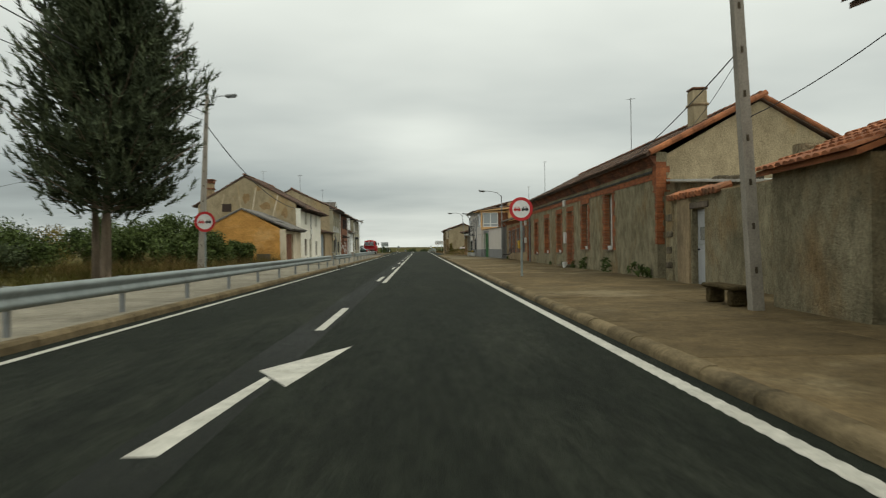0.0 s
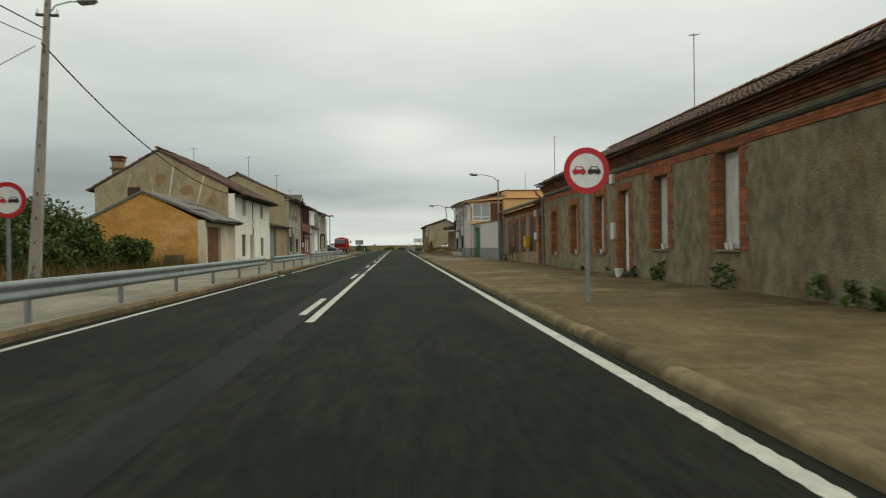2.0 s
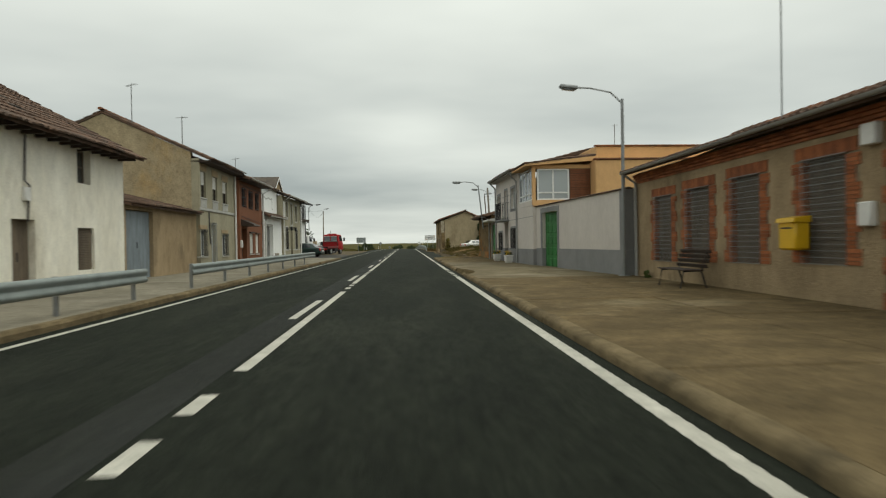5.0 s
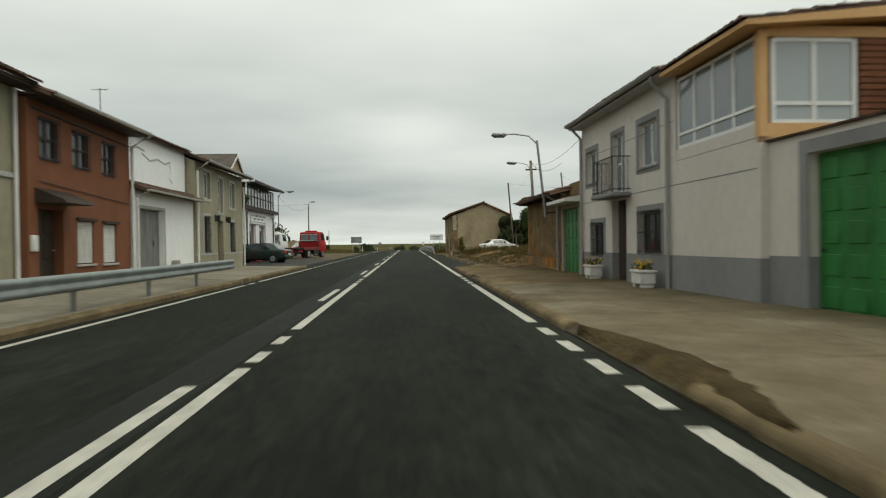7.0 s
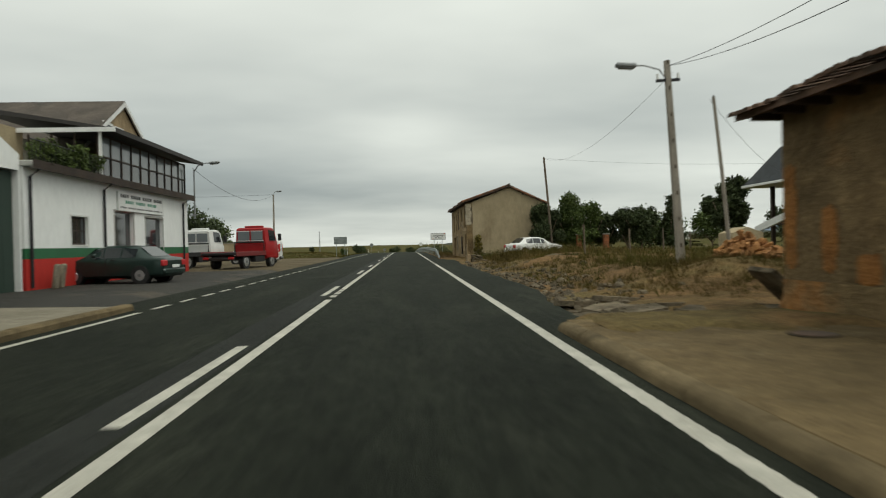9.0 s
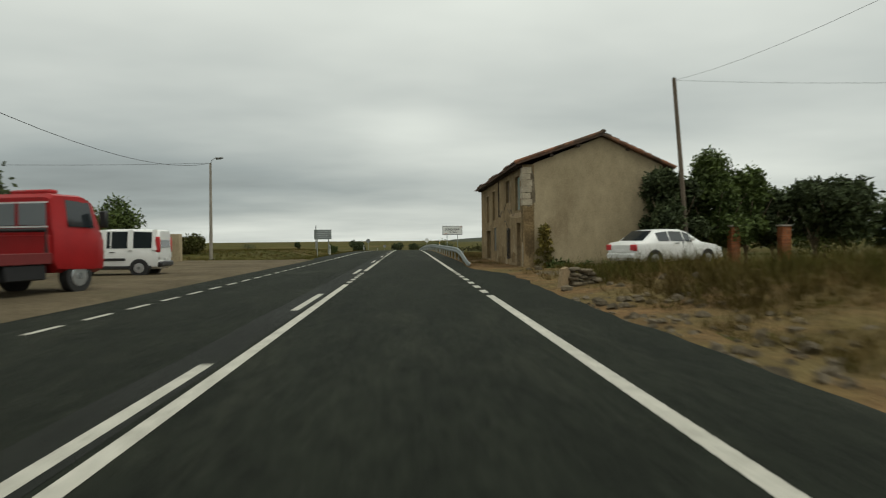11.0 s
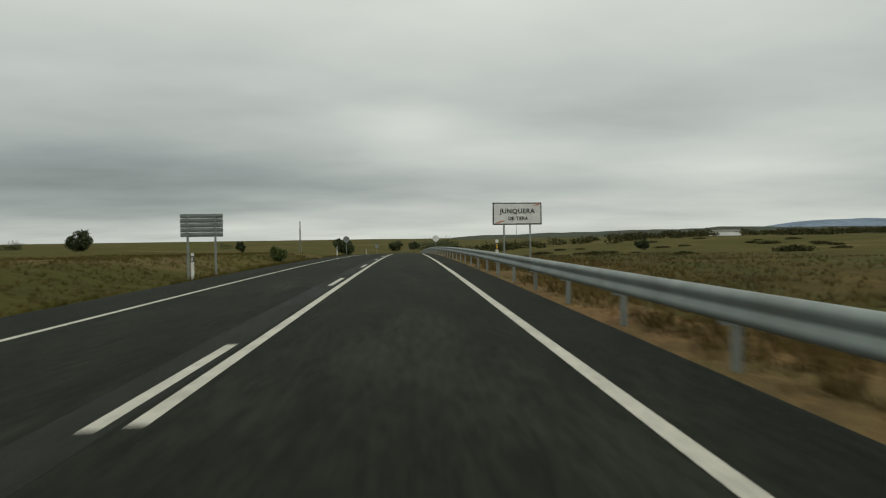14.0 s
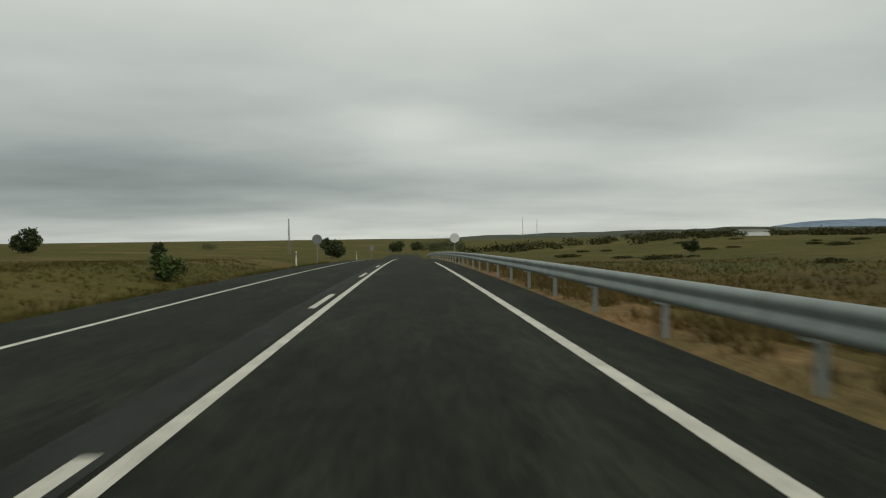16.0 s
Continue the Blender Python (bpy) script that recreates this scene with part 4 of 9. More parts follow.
# ---- right side: long brick-trimmed house ----
def brick_pieces(h, holes, z_band=None):
    """Toothed brick jambs and flat brick heads round openings; every brick is a piece."""
    long_m = Bag().cbox(0, h.s * 0.22, 0.006, 0.375, 0.004, 0.066, 0.006).mesh("brick", BRICK)
    short_m = Bag().cbox(0, h.s * 0.22, 0.006, 0.255, 0.004, 0.066, 0.006).mesh("brick", BRICK)
    head_m = Bag().cbox(0, h.s * 0.14, 0.004, 0.066, 0.0, 0.24, 0.006).mesh("brick", BRICK)
    for u0, u1, z0, z1, each in holes:
        bed = Bag()
        h.b(bed, -0.006, 0.20, u0 - 0.30, u0 + 0.012, z0, z1), h.b(bed, -0.006, 0.20, u1 - 0.012, u1 + 0.30, z0, z1)
        h.b(bed, -0.006, 0.14, u0 - 0.30, u1 + 0.30, z1 + 0.005, z1 + 0.25)
        su = h.put("brick_surround", bed, MORTAR, "red brick surround with toothed jambs")
        rows = int((z1 - z0) / 0.07)
        joined = Bag()
        for j in range(rows):
            z = z0 + j * 0.07
            big = (j // 4) % 2 == 0
            for side in (0, 1):
                w = 0.36 if big else 0.24
                u = u0 - w if side == 0 else u1 - 0.02
                if each:
                    ob = part("brick", long_m if big else short_m, None, su)
                    ob.matrix_basis = pose(h.s * (-0.022 - 0.008 * noise.noise(Vector((j * 1.3, u, 0)))), u, z)
                else:
                    h.b(joined, -0.022, 0.2, u + 0.006, u + w + 0.014, z + 0.004, z + 0.066)
        n = int((u1 - u0 + 0.6) / 0.07)
        for k in range(n):
            u = u0 - 0.30 + k * 0.07
            if each:
                ob = part("brick", head_m, None, su)
                ob.matrix_basis = pose(h.s * -0.022, u, z1 + 0.006)
            else:
                h.b(joined, -0.022, 0.1, u + 0.004, u + 0.066, z1 + 0.006, z1 + 0.246)
        if not each:
            ob = h.put("bricks", joined, BRICK_I, parent=su)
            ob["kind"] = "stuff"


def brick_course(h, u0, u1, z0, rows, d=-0.03, name="brick_band", step=0.0, material=BRICK_I):
    bag = Bag()
    for j in range(rows):
        k = 0
        u = u0 - (0.125 if j % 2 else 0)
        while u < u1:
            a, b = max(u, u0), min(u + 0.24, u1)
            if b - a > 0.03:
                e = 0.006 * noise.noise(Vector((u * 3, j, 7)))
                h.b(bag, d - j * step + e, d + 0.16, a + 0.005, b - 0.005, z0 + j * 0.07 + 0.004, z0 + j * 0.07 + 0.066)
            u, k = u + 0.25, k + 1
    ob = h.put(name, bag, material, "rows of red brick", smooth=0)
    ob["kind"] = "stuff"
    return ob


A = House("long_house", "long single-storey grey rendered house with red brick trim and tiled roof", 1, 7.45, 21.4)
wins = [(4.95, 6.05, 1.05, 3.38), (8.85, 9.90, 1.04, 3.20), (14.60, 15.65, 0.84, 3.02), (18.15, 19.20, 0.78, 2.92), (21.80, 22.80, 0.68, 2.80)]
doors = [(11.98, 12.98, 0.24, 3.02)]
A.front("front_wall", PL_GREY, 0.0, 24.6, -0.2, 3.75, wins + doors, label="rough stained cement render over stone")
A.gable("gable_wall", PL_GABLE, 0.0, [(0.36, -0.2), (0.36, 4.25), (3.55, 6.02), (6.6, 4.25), (6.6, -0.2)], label="blank grey-brown rendered gable with a patched crack")
A.gable("party_wall", PL_BROWN, 24.3, [(0.36, -0.2), (0.36, 4.1), (3.55, 6.0), (6.6, 4.3), (6.6, -0.2)])
A.put("back_wall", A.b(Bag(), 6.3, 6.6, 0.3, 24.3, -0.2, 4.2), PL_BROWN)
A.hollow(0, 24.6, 3, 3.7)
brick_pieces(A, [(*w, k < 3) for k, w in enumerate(wins)] + [(*doors[0], True)])
brick_course(A, 0.0, 24.6, 3.42, 3, -0.028, "brick_band")
brick_course(A, 0.0, 24.6, 3.86, 5, -0.03, "brick_cornice", 0.05, BRICK_E)
A.put("wall_plate", A.b(Bag(), 0.0, 0.36, 0.0, 24.6, 3.755, 4.33), PL_GREY)
corner = Bag()
for j in range(55):
    w = (0.34 if (j // 4) % 2 == 0 else 0.22) * (1.0 if j > 34 else 0.4)
    A.b(corner, -0.024, 0.1, -0.03, w, 1.25 + j * 0.05, 1.25 + j * 0.05 + 0.045)
    A.b(corner, -0.02, w + 0.1, -0.035, 0.05, 1.25 + j * 0.05, 1.25 + j * 0.05 + 0.045)
A.put("brick_quoin", corner, BRICK_I, "red brick corner quoin", smooth=0)["kind"] = "stuff"
A.tiles("front_roof", TILE_D, -0.12, 24.75, -0.36, 4.27, 3.55, 6.16, label="dark weathered barrel tiles with moss")
A.tiles("back_roof", TILE_D, -0.12, 24.75, 6.9, 4.3, 3.55, 6.16)
A.ridge(TILE, -0.12, 24.7, 3.55, 6.22)
verge = Bag()
for k in range(11):
    t = k / 10.6
    d, z = -0.25 + 3.8 * t, 4.30 + 1.88 * t
    verge.tube([(d, -0.10 + 0.02 * noise.noise(Vector((k, 0, 0))), z), (d + 0.40, -0.08, z + 0.20)], 0.10, 8)
for k in range(9):
    t = k / 8.8
    d, z = 6.9 - 3.35 * t, 4.36 + 1.82 * t
    verge.tube([(d, -0.10, z), (d - 0.40, -0.08, z + 0.24)], 0.09, 8)
A.put("verge_tiles", verge, TILE_O, "orange clay tiles along the gable edge")
ch = A.put("chimney", Bag().cbox(2.42, 2.98, 2.67, 3.23, 5.2, 7.05, 0.05), PL_TAN, "cement-rendered chimney with a brick collar")
A.put("collar", Bag().cbox(2.38, 3.02, 2.63, 3.27, 6.45, 6.55, 0.02), PL_BROWN, parent=ch)
A.put("cap", Bag().cbox(2.40, 3.00, 2.65, 3.25, 7.05, 7.14, 0.03), TILE, parent=ch)
for k, (u0, u1, z0, z1) in enumerate(wins):
    w = A.put("window", A.b(Bag(), 0.27, 0.31, u0, u1, z0, z1), WOOD_D)
    A.put("roller_blind", A.ribbed(u0 + 0.02, u1 - 0.02, z0 + 0.02, z1 - 0.02, 0.235), BLIND, "closed white roller blind", parent=w, smooth=25)
    A.put("sill", A.b(Bag(), -0.07, 0.2, u0 - 0.06, u1 + 0.06, z0 - 0.06, z0, 0.012), MORTAR, parent=w)
A.panel_door(WHITE, 12.0, 12.96, 0.26, 3.0, 0.235, 1, 1, "front_door", IRON, "plain white metal door")
st = A.put("door_step", Bag().cbox(-0.55, 0.16, 11.5, 13.3, 0.05, 0.24, 0.03), DULLSTONE, "worn concrete step")
A.put("lower_step", Bag().cbox(-0.85, -0.55, 11.7, 13.0, 0.05, 0.17, 0.02), KERB, parent=st)
A.put("meter_box", A.b(Bag(), -0.12, 0.0, 13.25, 13.55, 1.35, 1.95, 0.02), GUTW, "grey electricity meter box")
A.put("wall_box", A.b(Bag(), -0.14, 0.0, 13.30, 13.60, 3.33, 3.68, 0.02), GUTW)
A.pipe(WIREM, [(-0.05, 0.3, 3.68), (-0.06, 8.0, 3.66), (-0.05, 13.2, 3.70), (-0.06, 24.4, 3.66)], 0.018, "cable")
A.pipe(WIREM, [(-0.05, 0.2, 3.72), (-0.07, 6.0, 3.70), (-0.05, 14.0, 3.72), (-0.06, 24.5, 3.69)], 0.014, "cable")
A.pipe(GREYPOST, [(-0.45, 24.5, 4.0), (-0.40, 24.5, 3.85), (-0.08, 24.5, 3.55), (-0.08, 24.5, 0.1)], 0.055)
pots = [(5.4, 1.05), (5.6, 1.05), (9.3, 1.04), (15.1, 0.84), (18.6, 0.78), (22.2, 0.68)]
for u, z in pots:
    p = thing("flower_pot", pose(7.50, 21.4 + u, z), "small white plastic flower pot on a window sill", "pot", "sill pots")
    part("pot", Bag().tube([(0, 0, 0), (0, 0, 0.14)], 0.055, 10, 0.075), WHITE, p)
    part("rim", Bag().tube([(0, 0, 0.13), (0, 0, 0.16)], 0.082, 10), WHITE, p)
antenna(12.6, 39.4, 5.3, 4.9, 15)
antenna(10.3, 55.0, 4.8, 3.6, 60)

# lean-to with a grey door, almost flush with the long house, and the low walled yard before it
Lh = House("lean_to", "low patched stone lean-to with a grey metal door beside the gable", 1, 7.30, 13.2, 0.0, "shed")
Lh.front("front_wall", PL_GREY, 0.0, 7.0, -0.2, 2.62, [(4.25, 5.08, 0.08, 2.24)], label="patched brown cement render over rubble")
Lh.put("side_wall", Bag().box(0.36, 5.5, 0.0, 0.3, -0.2, 2.6), PL_BROWN)
Lh.put("upper_wall", Bag().prism([(2.3, 2.4), (8.1, 2.4), (8.1, 3.30), (2.3, 2.74)], "x", 0.72, 0.95), PL_GREY, "set-back wall under the sheet roof", smooth=0)
Lh.put("roof_sheet", Bag().prism([(1.9, 2.70), (8.14, 3.34), (8.14, 3.41), (1.9, 2.77)], "x", 0.45, 5.6), PALESHEET, "pale fibre-cement sheet roof", smooth=0)
for u, w in ((3.6, 0.55), (4.5, 0.42), (2.7, 0.5)):
    Lh.put("weight_stone", Bag().cbox(0.5, 0.85, u, u + w, 2.74 + 0.1026 * (u - 1.9), 2.86 + 0.1026 * (u - 1.9) + 0.05 * w, 0.04), DULLSTONE)
Lh.put("wall_top", Bag().box(0.0, 0.72, 0.0, 7.0, 2.622, 2.66), PL_BROWN)
cor = Bag()
for k in range(16):
    u = 3.35 + 0.21 * k
    cor.tube([(-0.16, u, 2.64 + 0.012 * math.sin(k * 2.7)), (0.30, u + 0.01, 2.80 + 0.012 * math.sin(k * 1.3))], 0.095, 7)
Lh.put("cornice_tiles", cor, TILE_O, "short row of clay tiles over the door")["kind"] = "stuff"
Lh.put("lintel", Lh.b(Bag(), -0.03, 0.2, 4.0, 5.3, 2.244, 2.42, 0.02), WOOD_O, "old timber lintel")
Lh.put("door_pier", Lh.b(Bag(), -0.05, 0.3, 5.16, 6.05, 0.0, 2.60, 0.03), PL_BROWN, "smooth brown door pier")
Lh.put("corner_pier", Lh.b(Bag(), -0.03, 0.3, 6.40, 7.0, 0.0, 2.615, 0.03), PL_GREY, "stone corner pier")
for k, (u, z, w) in enumerate(((6.45, 0.5, 0.5), (6.48, 0.95, 0.42), (6.42, 1.45, 0.5), (6.46, 1.95, 0.46))):
    Lh.put("stone", Lh.b(Bag(), -0.055, 0.1, u, u + w, z, z + 0.2 + 0.03 * (k % 2), 0.03), DULLSTONE)
dleaf = Lh.panel_door(PALEDOOR, 4.27, 5.06, 0.09, 2.22, 0.16, 1, 2, "door", IRON, "pale blue-grey metal door")
Lh.put("door_pane", Lh.b(Bag(), 0.125, 0.16, 4.52, 4.82, 1.35, 1.72, 0.01), GLASS, parent=dleaf)
Wy = House("yard_house", "low mud-rendered house with orange clay tiles", 1, 5.72, 8.7, -3.0)
Wy.front("front_wall", PL_GREY, 0.0, 2.75, -0.2, 2.5, [], label="rough stained render with a pale patch")
Wy.put("side_wall", Bag().box(0.36, 6.0, 2.45, 2.75, -0.2, 3.0), PL_GREY)
Wy.tiles("roof", TILE_O, -0.05, 2.9, -0.22, 2.55, 4.6, 4.35, label="bright orange barrel tiles")
Wy.put("gable_wall", Bag().prism([(0.36, 2.4), (4.6, 4.3), (7.0, 3.2), (7.0, 2.4)], "y", 2.45, 2.70), PL_GREY)
Th = House("tall_house", "dark tall house with an overhanging tiled eave", 1, 6.2, -9.4)
Th.front("front_wall", PL_BROWN, 0.0, 18.0, -0.2, 4.65, [])
Th.put("end_wall", Bag().box(0.36, 6, 17.7, 18.0, -0.2, 4.65), PL_BROWN)
Th.tiles("roof", TILE_D, -0.2, 18.4, -0.55, 4.66, 4.5, 6.6)

# ---- house with meshed windows ----
B = House("meshed_house", "low brown brick-trimmed house with meshed windows and a tiled roof", 1, 7.45, 46.0)
bw = [(2.35, 3.55, 0.80, 2.72), (5.05, 6.25, 0.74, 2.66), (7.35, 8.65, 0.70, 2.60), (9.65, 10.85, 0.66, 2.55)]
bd = [(0.15, 1.15, 0.12, 2.76)]
B.front("front_wall", PL_BROWN, 0.02, 12.4, -0.2, 3.1, bw + bd, label="brown stained render")
B.gable("end_wall", PL_BROWN, 12.1, [(0.36, -0.2), (0.36, 3.35), (3.3, 4.5), (6.6, 3.4), (6.6, -0.2)])
B.put("wall_plate", B.b(Bag(), 0.0, 0.36, 0.02, 12.4, 3.105, 3.42), PL_BROWN)
B.hollow(0, 12.4, 3, 3.0)
brick_pieces(B, [(*w, False) for w in bw + bd])
brick_course(B, 0.02, 12.4, 3.08, 4, -0.03, "brick_cornice", 0.04)
B.tiles("front_roof", TILE_D, 0.0, 12.6, -0.42, 3.45, 3.3, 4.62, label="weathered barrel tiles")
B.tiles("back_roof", TILE_D, 0.0, 12.6, 6.9, 3.4, 3.3, 4.62)
B.ridge(TILE, 0, 12.5, 3.3, 4.68)
B.gutter(ZINC, 0.0, 12.5, -0.48, 3.46)
B.pipe(ZINC, [(-0.48, 12.3, 3.4), (-0.08, 12.3, 3.1), (-0.08, 12.3, 0.1)], 0.05)
for u0, u1, z0, z1 in bw:
    w = B.window(u0, u1, z0, z1, 0.16, WOOD_D, GLASS, 1, 2)
    mesh_b = Bag()
    for k in range(11):
        u = u0 - 0.02 + (u1 - u0 + 0.04) * k / 10
        mesh_b.box(-0.055, -0.047, u - 0.006, u + 0.006, z0 - 0.02, z1 + 0.02)
    for k in range(17):
        z = z0 + (z1 - z0) * k / 16
        mesh_b.box(-0.061, -0.055, u0 - 0.03, u1 + 0.03, z - 0.006, z + 0.006)
    B.put("mesh_screen", mesh_b, GREYPOST, "wire mesh screen", parent=w, smooth=0)
    B.put("shutter", B.ribbed(u0 + 0.01, u1 - 0.01, z0, z1, 0.10, 0.06), WOOD_O, "grey slatted shutter", parent=w, smooth=25)
B.panel_door(BLUEGREY, 0.17, 1.13, 0.13, 2.74, 0.18, 1, 3, "front_door", IRON, "grey glazed metal door")
B.put("meter_box", B.b(Bag(), -0.12, 0, 1.62, 1.95, 1.45, 1.85, 0.02), GUTW)
B.put("wall_box", B.b(Bag(), -0.14, 0, 1.50, 1.85, 2.75, 3.1, 0.02), GUTW)
mb = thing("letter_box", pose(7.30, 49.55, 1.05), "yellow metal letter box on the house wall", "letter box")
part("body", Bag().cbox(-0.20, 0.10, -0.28, 0.28, 0.0, 0.55, 0.04), YELLOW, mb)
part("lid", Bag().prism([(-0.24, 0.52), (-0.22, 0.60), (0.10, 0.64), (0.10, 0.52)], "y", -0.30, 0.30), YELLOW, mb)
part("slot", Bag().box(-0.206, -0.19, -0.18, 0.18, 0.40, 0.43), BLACK, mb)


def bench(x, y, turn, length=1.7):
    b = thing("bench", pose(x, y, 0.115, 0, 0, turn), "dark slatted park bench with an iron frame on the pavement", "bench")
    me = Bag().cbox(-0.045, 0.045, -length / 2, length / 2, 0, 0.03, 0.008).mesh("slat", WOOD_D)
    for k in range(4):
        part("slat", me, None, b).matrix_basis = pose(-0.20 + 0.12 * k, 0, 0.42)
    for k in range(4):
        part("slat", me, None, b).matrix_basis = pose(0.27 + 0.035 * k, 0, 0.52 + 0.115 * k, 0, 73, 0)
    for u in (-length * 0.38, length * 0.38):
        part("frame", Bag().tube([(-0.28, u, 0), (-0.20, u, 0.40), (0.24, u, 0.41), (0.40, u, 0.92)], 0.02, 6).tube([(0.36, u, 0), (0.24, u, 0.41)], 0.02, 6), IRON, b)


bench(6.7, 53.4, 0)

# ---- white wall with a green gate ----
C = House("yard_wall", "pale grey painted yard wall with a darker grey dado and tiled coping", 1, 7.15, 58.7, 4.6, "yard wall")
CL = 11.15
gate_c = (7.15, 9.45, 0.05, 2.62)
C.front("dado", PL_DADO, 0.0, CL, -0.2, 0.95, [(gate_c[0], gate_c[1], 0.05, 0.95)], d=-0.012, thick=0.3)
C.front("upper_wall", PL_LILAC, 0.0, CL, 0.952, 2.95, [(gate_c[0], gate_c[1], 0.952, 2.62)], thick=0.29)
C.put("end_dado", Bag().box(0.29, 1.2, -0.012, 0.25, -0.2, 0.95), PL_DADO)
C.put("end_wall", Bag().box(0.29, 1.2, 0.0, 0.25, 0.952, 3.0), PL_LILAC)
C.put("corner_band", Bag().box(-0.016, 0.30, -0.016, 0.42, 0.955, 2.96), PL_DADO, "grey corner band")
C.surround(PL_DADO, gate_c[0], gate_c[1], 0.05, 2.62, 0.22, 0.03, True)
cop = Bag()
for k in range(int(CL / 0.25)):
    cop.prism([(-0.07, 2.955), (-0.08, 2.985), (0.15, 3.04), (0.38, 2.985), (0.37, 2.955)], "y", k * 0.25 + 0.004, k * 0.25 + 0.246)
C.put("coping_tiles", cop, TILE_D, "weathered clay coping tiles", smooth=0)["kind"] = "stuff"
C.panel_door(GREEN, gate_c[0] + 0.01, 8.29, 0.06, 2.61, 0.16, 2, 5, "gate_leaf", None, "bright green panelled metal gate")
C.panel_door(GREEN, 8.31, gate_c[1] - 0.01, 0.06, 2.61, 0.16, 2, 5, "gate_leaf", IRON, "bright green panelled metal gate")

# ---- two-storey pale house ----
D = House("pale_house", "two-storey pale grey house with dado, balcony and glazed corner gallery", 1, 6.16, 69.15, 1.7)
DL = 10.6
low = [(4.22, 5.60, 0.92, 2.00), (8.45, 9.60, 0.80, 1.82)]
up = [(4.42, 5.60, 3.14, 4.28), (9.05, 10.05, 3.15, 4.16)]
dr = (6.55, 7.70, 0.08, 2.42)
bal = (6.75, 7.60, 2.62, 4.32)
D.front("dado", PL_DADO, 0.0, DL, -0.2, 0.90, [(dr[0], dr[1], 0.08, 0.90), (8.45, 9.60, 0.80, 0.9)], d=-0.014, thick=0.34)
D.front("front_wall", PL_LILAC, 0.0, DL, 0.902, 3.05, [(*low[0][:2], 0.92, 2.05), (*low[1][:2], 0.902, 1.82), (dr[0], dr[1], 0.902, 2.42), (bal[0], bal[1], 2.62, 3.05)], label="pale lilac-grey paint scored with lines")
D.front("upper_wall", PL_LILAC, 3.4, DL, 3.052, 5.15, [up[0], up[1], (bal[0], bal[1], 3.052, 4.32)], label="pale lilac-grey paint")
D.put("far_wall", Bag().box(0.36, 8.0, DL - 0.3, DL, -0.2, 5.15), PL_LILAC)
D.put("near_wall", Bag().box(0.36, 8.0, 0.0, 0.3, -0.2, 3.05), PL_ORANGE)
D.hollow(3.4, DL, 3, 5.0)
D.put("score_line", D.b(D.b(Bag(), -0.004, 0.02, 0.1, DL - 0.05, 2.50, 2.525), -0.004, 0.02, 3.5, DL - 0.05, 3.98, 4.0), PL_DADO, smooth=0)
for o in low + up:
    D.surround(PL_DADO, *o, 0.15, 0.02)
D.surround(PL_DADO, *bal, 0.13, 0.02, True)
for o in low:
    D.window(*o, 0.12, WOOD_D, GLASS, 1, 1, grille=IRON, curtain=True)
for o in up:
    D.window(*o, 0.12, WHITE, GLASS_P, 1, 1, sill=PL_DADO, curtain=True)
D.window(*bal, 0.12, WHITE, GLASS_P, 1, 2, curtain=True, name="balcony_door")
D.panel_door(WOOD_D, dr[0], dr[1], dr[2], dr[3], 0.2, 2, 3, "front_door", IRON, "dark brown panelled front door")
bs = D.put("balcony", D.b(Bag(), -0.55, 0.0, 6.15, 8.00, 2.46, 2.58, 0.03), PL_DADO, "small grey balcony slab with black railing")
bar_me = Bag().tube([(0, 0, 2.58), (0, 0, 3.55)], 0.010, 6).mesh("bar", IRON)
for k in range(15):
    part("bar", bar_me, None, bs).matrix_basis = pose(-0.50, 6.20 + 1.75 * k / 14, 0)
for u in (6.20, 7.95):
    for k in range(1, 4):
        part("bar", bar_me, None, bs).matrix_basis = pose(-0.50 + 0.14 * k, u, 0)
for z in (2.66, 3.55):
    D.put("rail", Bag().tube([(0.0, 6.20, z), (-0.50, 6.20, z), (-0.50, 7.95, z), (0.0, 7.95, z)], 0.016, 6), IRON, "black iron rail", parent=bs)
D.tiles("front_roof", TILE_D, 3.3, DL + 0.25, -0.42, 5.16, 4.2, 6.3)
D.put("eave_board", D.b(Bag(), -0.40, 0.36, 3.3, DL + 0.2, 5.02, 5.10), TRIMW)
D.gutter(ZINC, 3.2, DL + 0.2, -0.48, 5.16, 0.08)
D.pipe(ZINC, [(-0.46, 3.7, 5.05), (-0.42, 3.7, 4.9), (-0.08, 3.7, 4.55), (-0.08, 3.7, 0.1)], 0.05)
D.pipe(ZINC, [(-0.46, DL - 0.1, 5.1), (-0.08, DL - 0.1, 4.7), (-0.08, DL - 0.1, 0.1)], 0.05)
# glazed corner gallery in orange
D.put("gallery_sill", D.b(Bag(), 0.0, 0.12, 0.14, 3.38, 3.06, 3.30), PL_LILAC)
D.put("corner_post", D.b(Bag(), -0.02, 0.14, -0.02, 0.14, 3.06, 4.95), PL_ORANGE)
gl = D.window(0.15, 3.35, 3.31, 4.90, 0.03, WHITE, GLASS_P, 3, 1, fr=0.07, name="gallery_window")
D.put("transom", D.b(Bag(), 0.02, 0.10, 0.2, 3.3, 3.60, 3.66), WHITE, parent=gl)
gf = Bag()
for a, b, z0, z1 in ((0.22, 0.30, 3.30, 4.80), (0.98, 1.06, 3.30, 4.80), (1.75, 1.83, 3.30, 4.80)):
    gf.box(a, b, 0.02, 0.09, z0, z1)
for z in (3.30, 3.62, 4.75):
    gf.box(0.30, 1.75, 0.025, 0.085, z, z + 0.07)
gw = D.put("side_window", gf, WHITE, "white-framed gallery window")
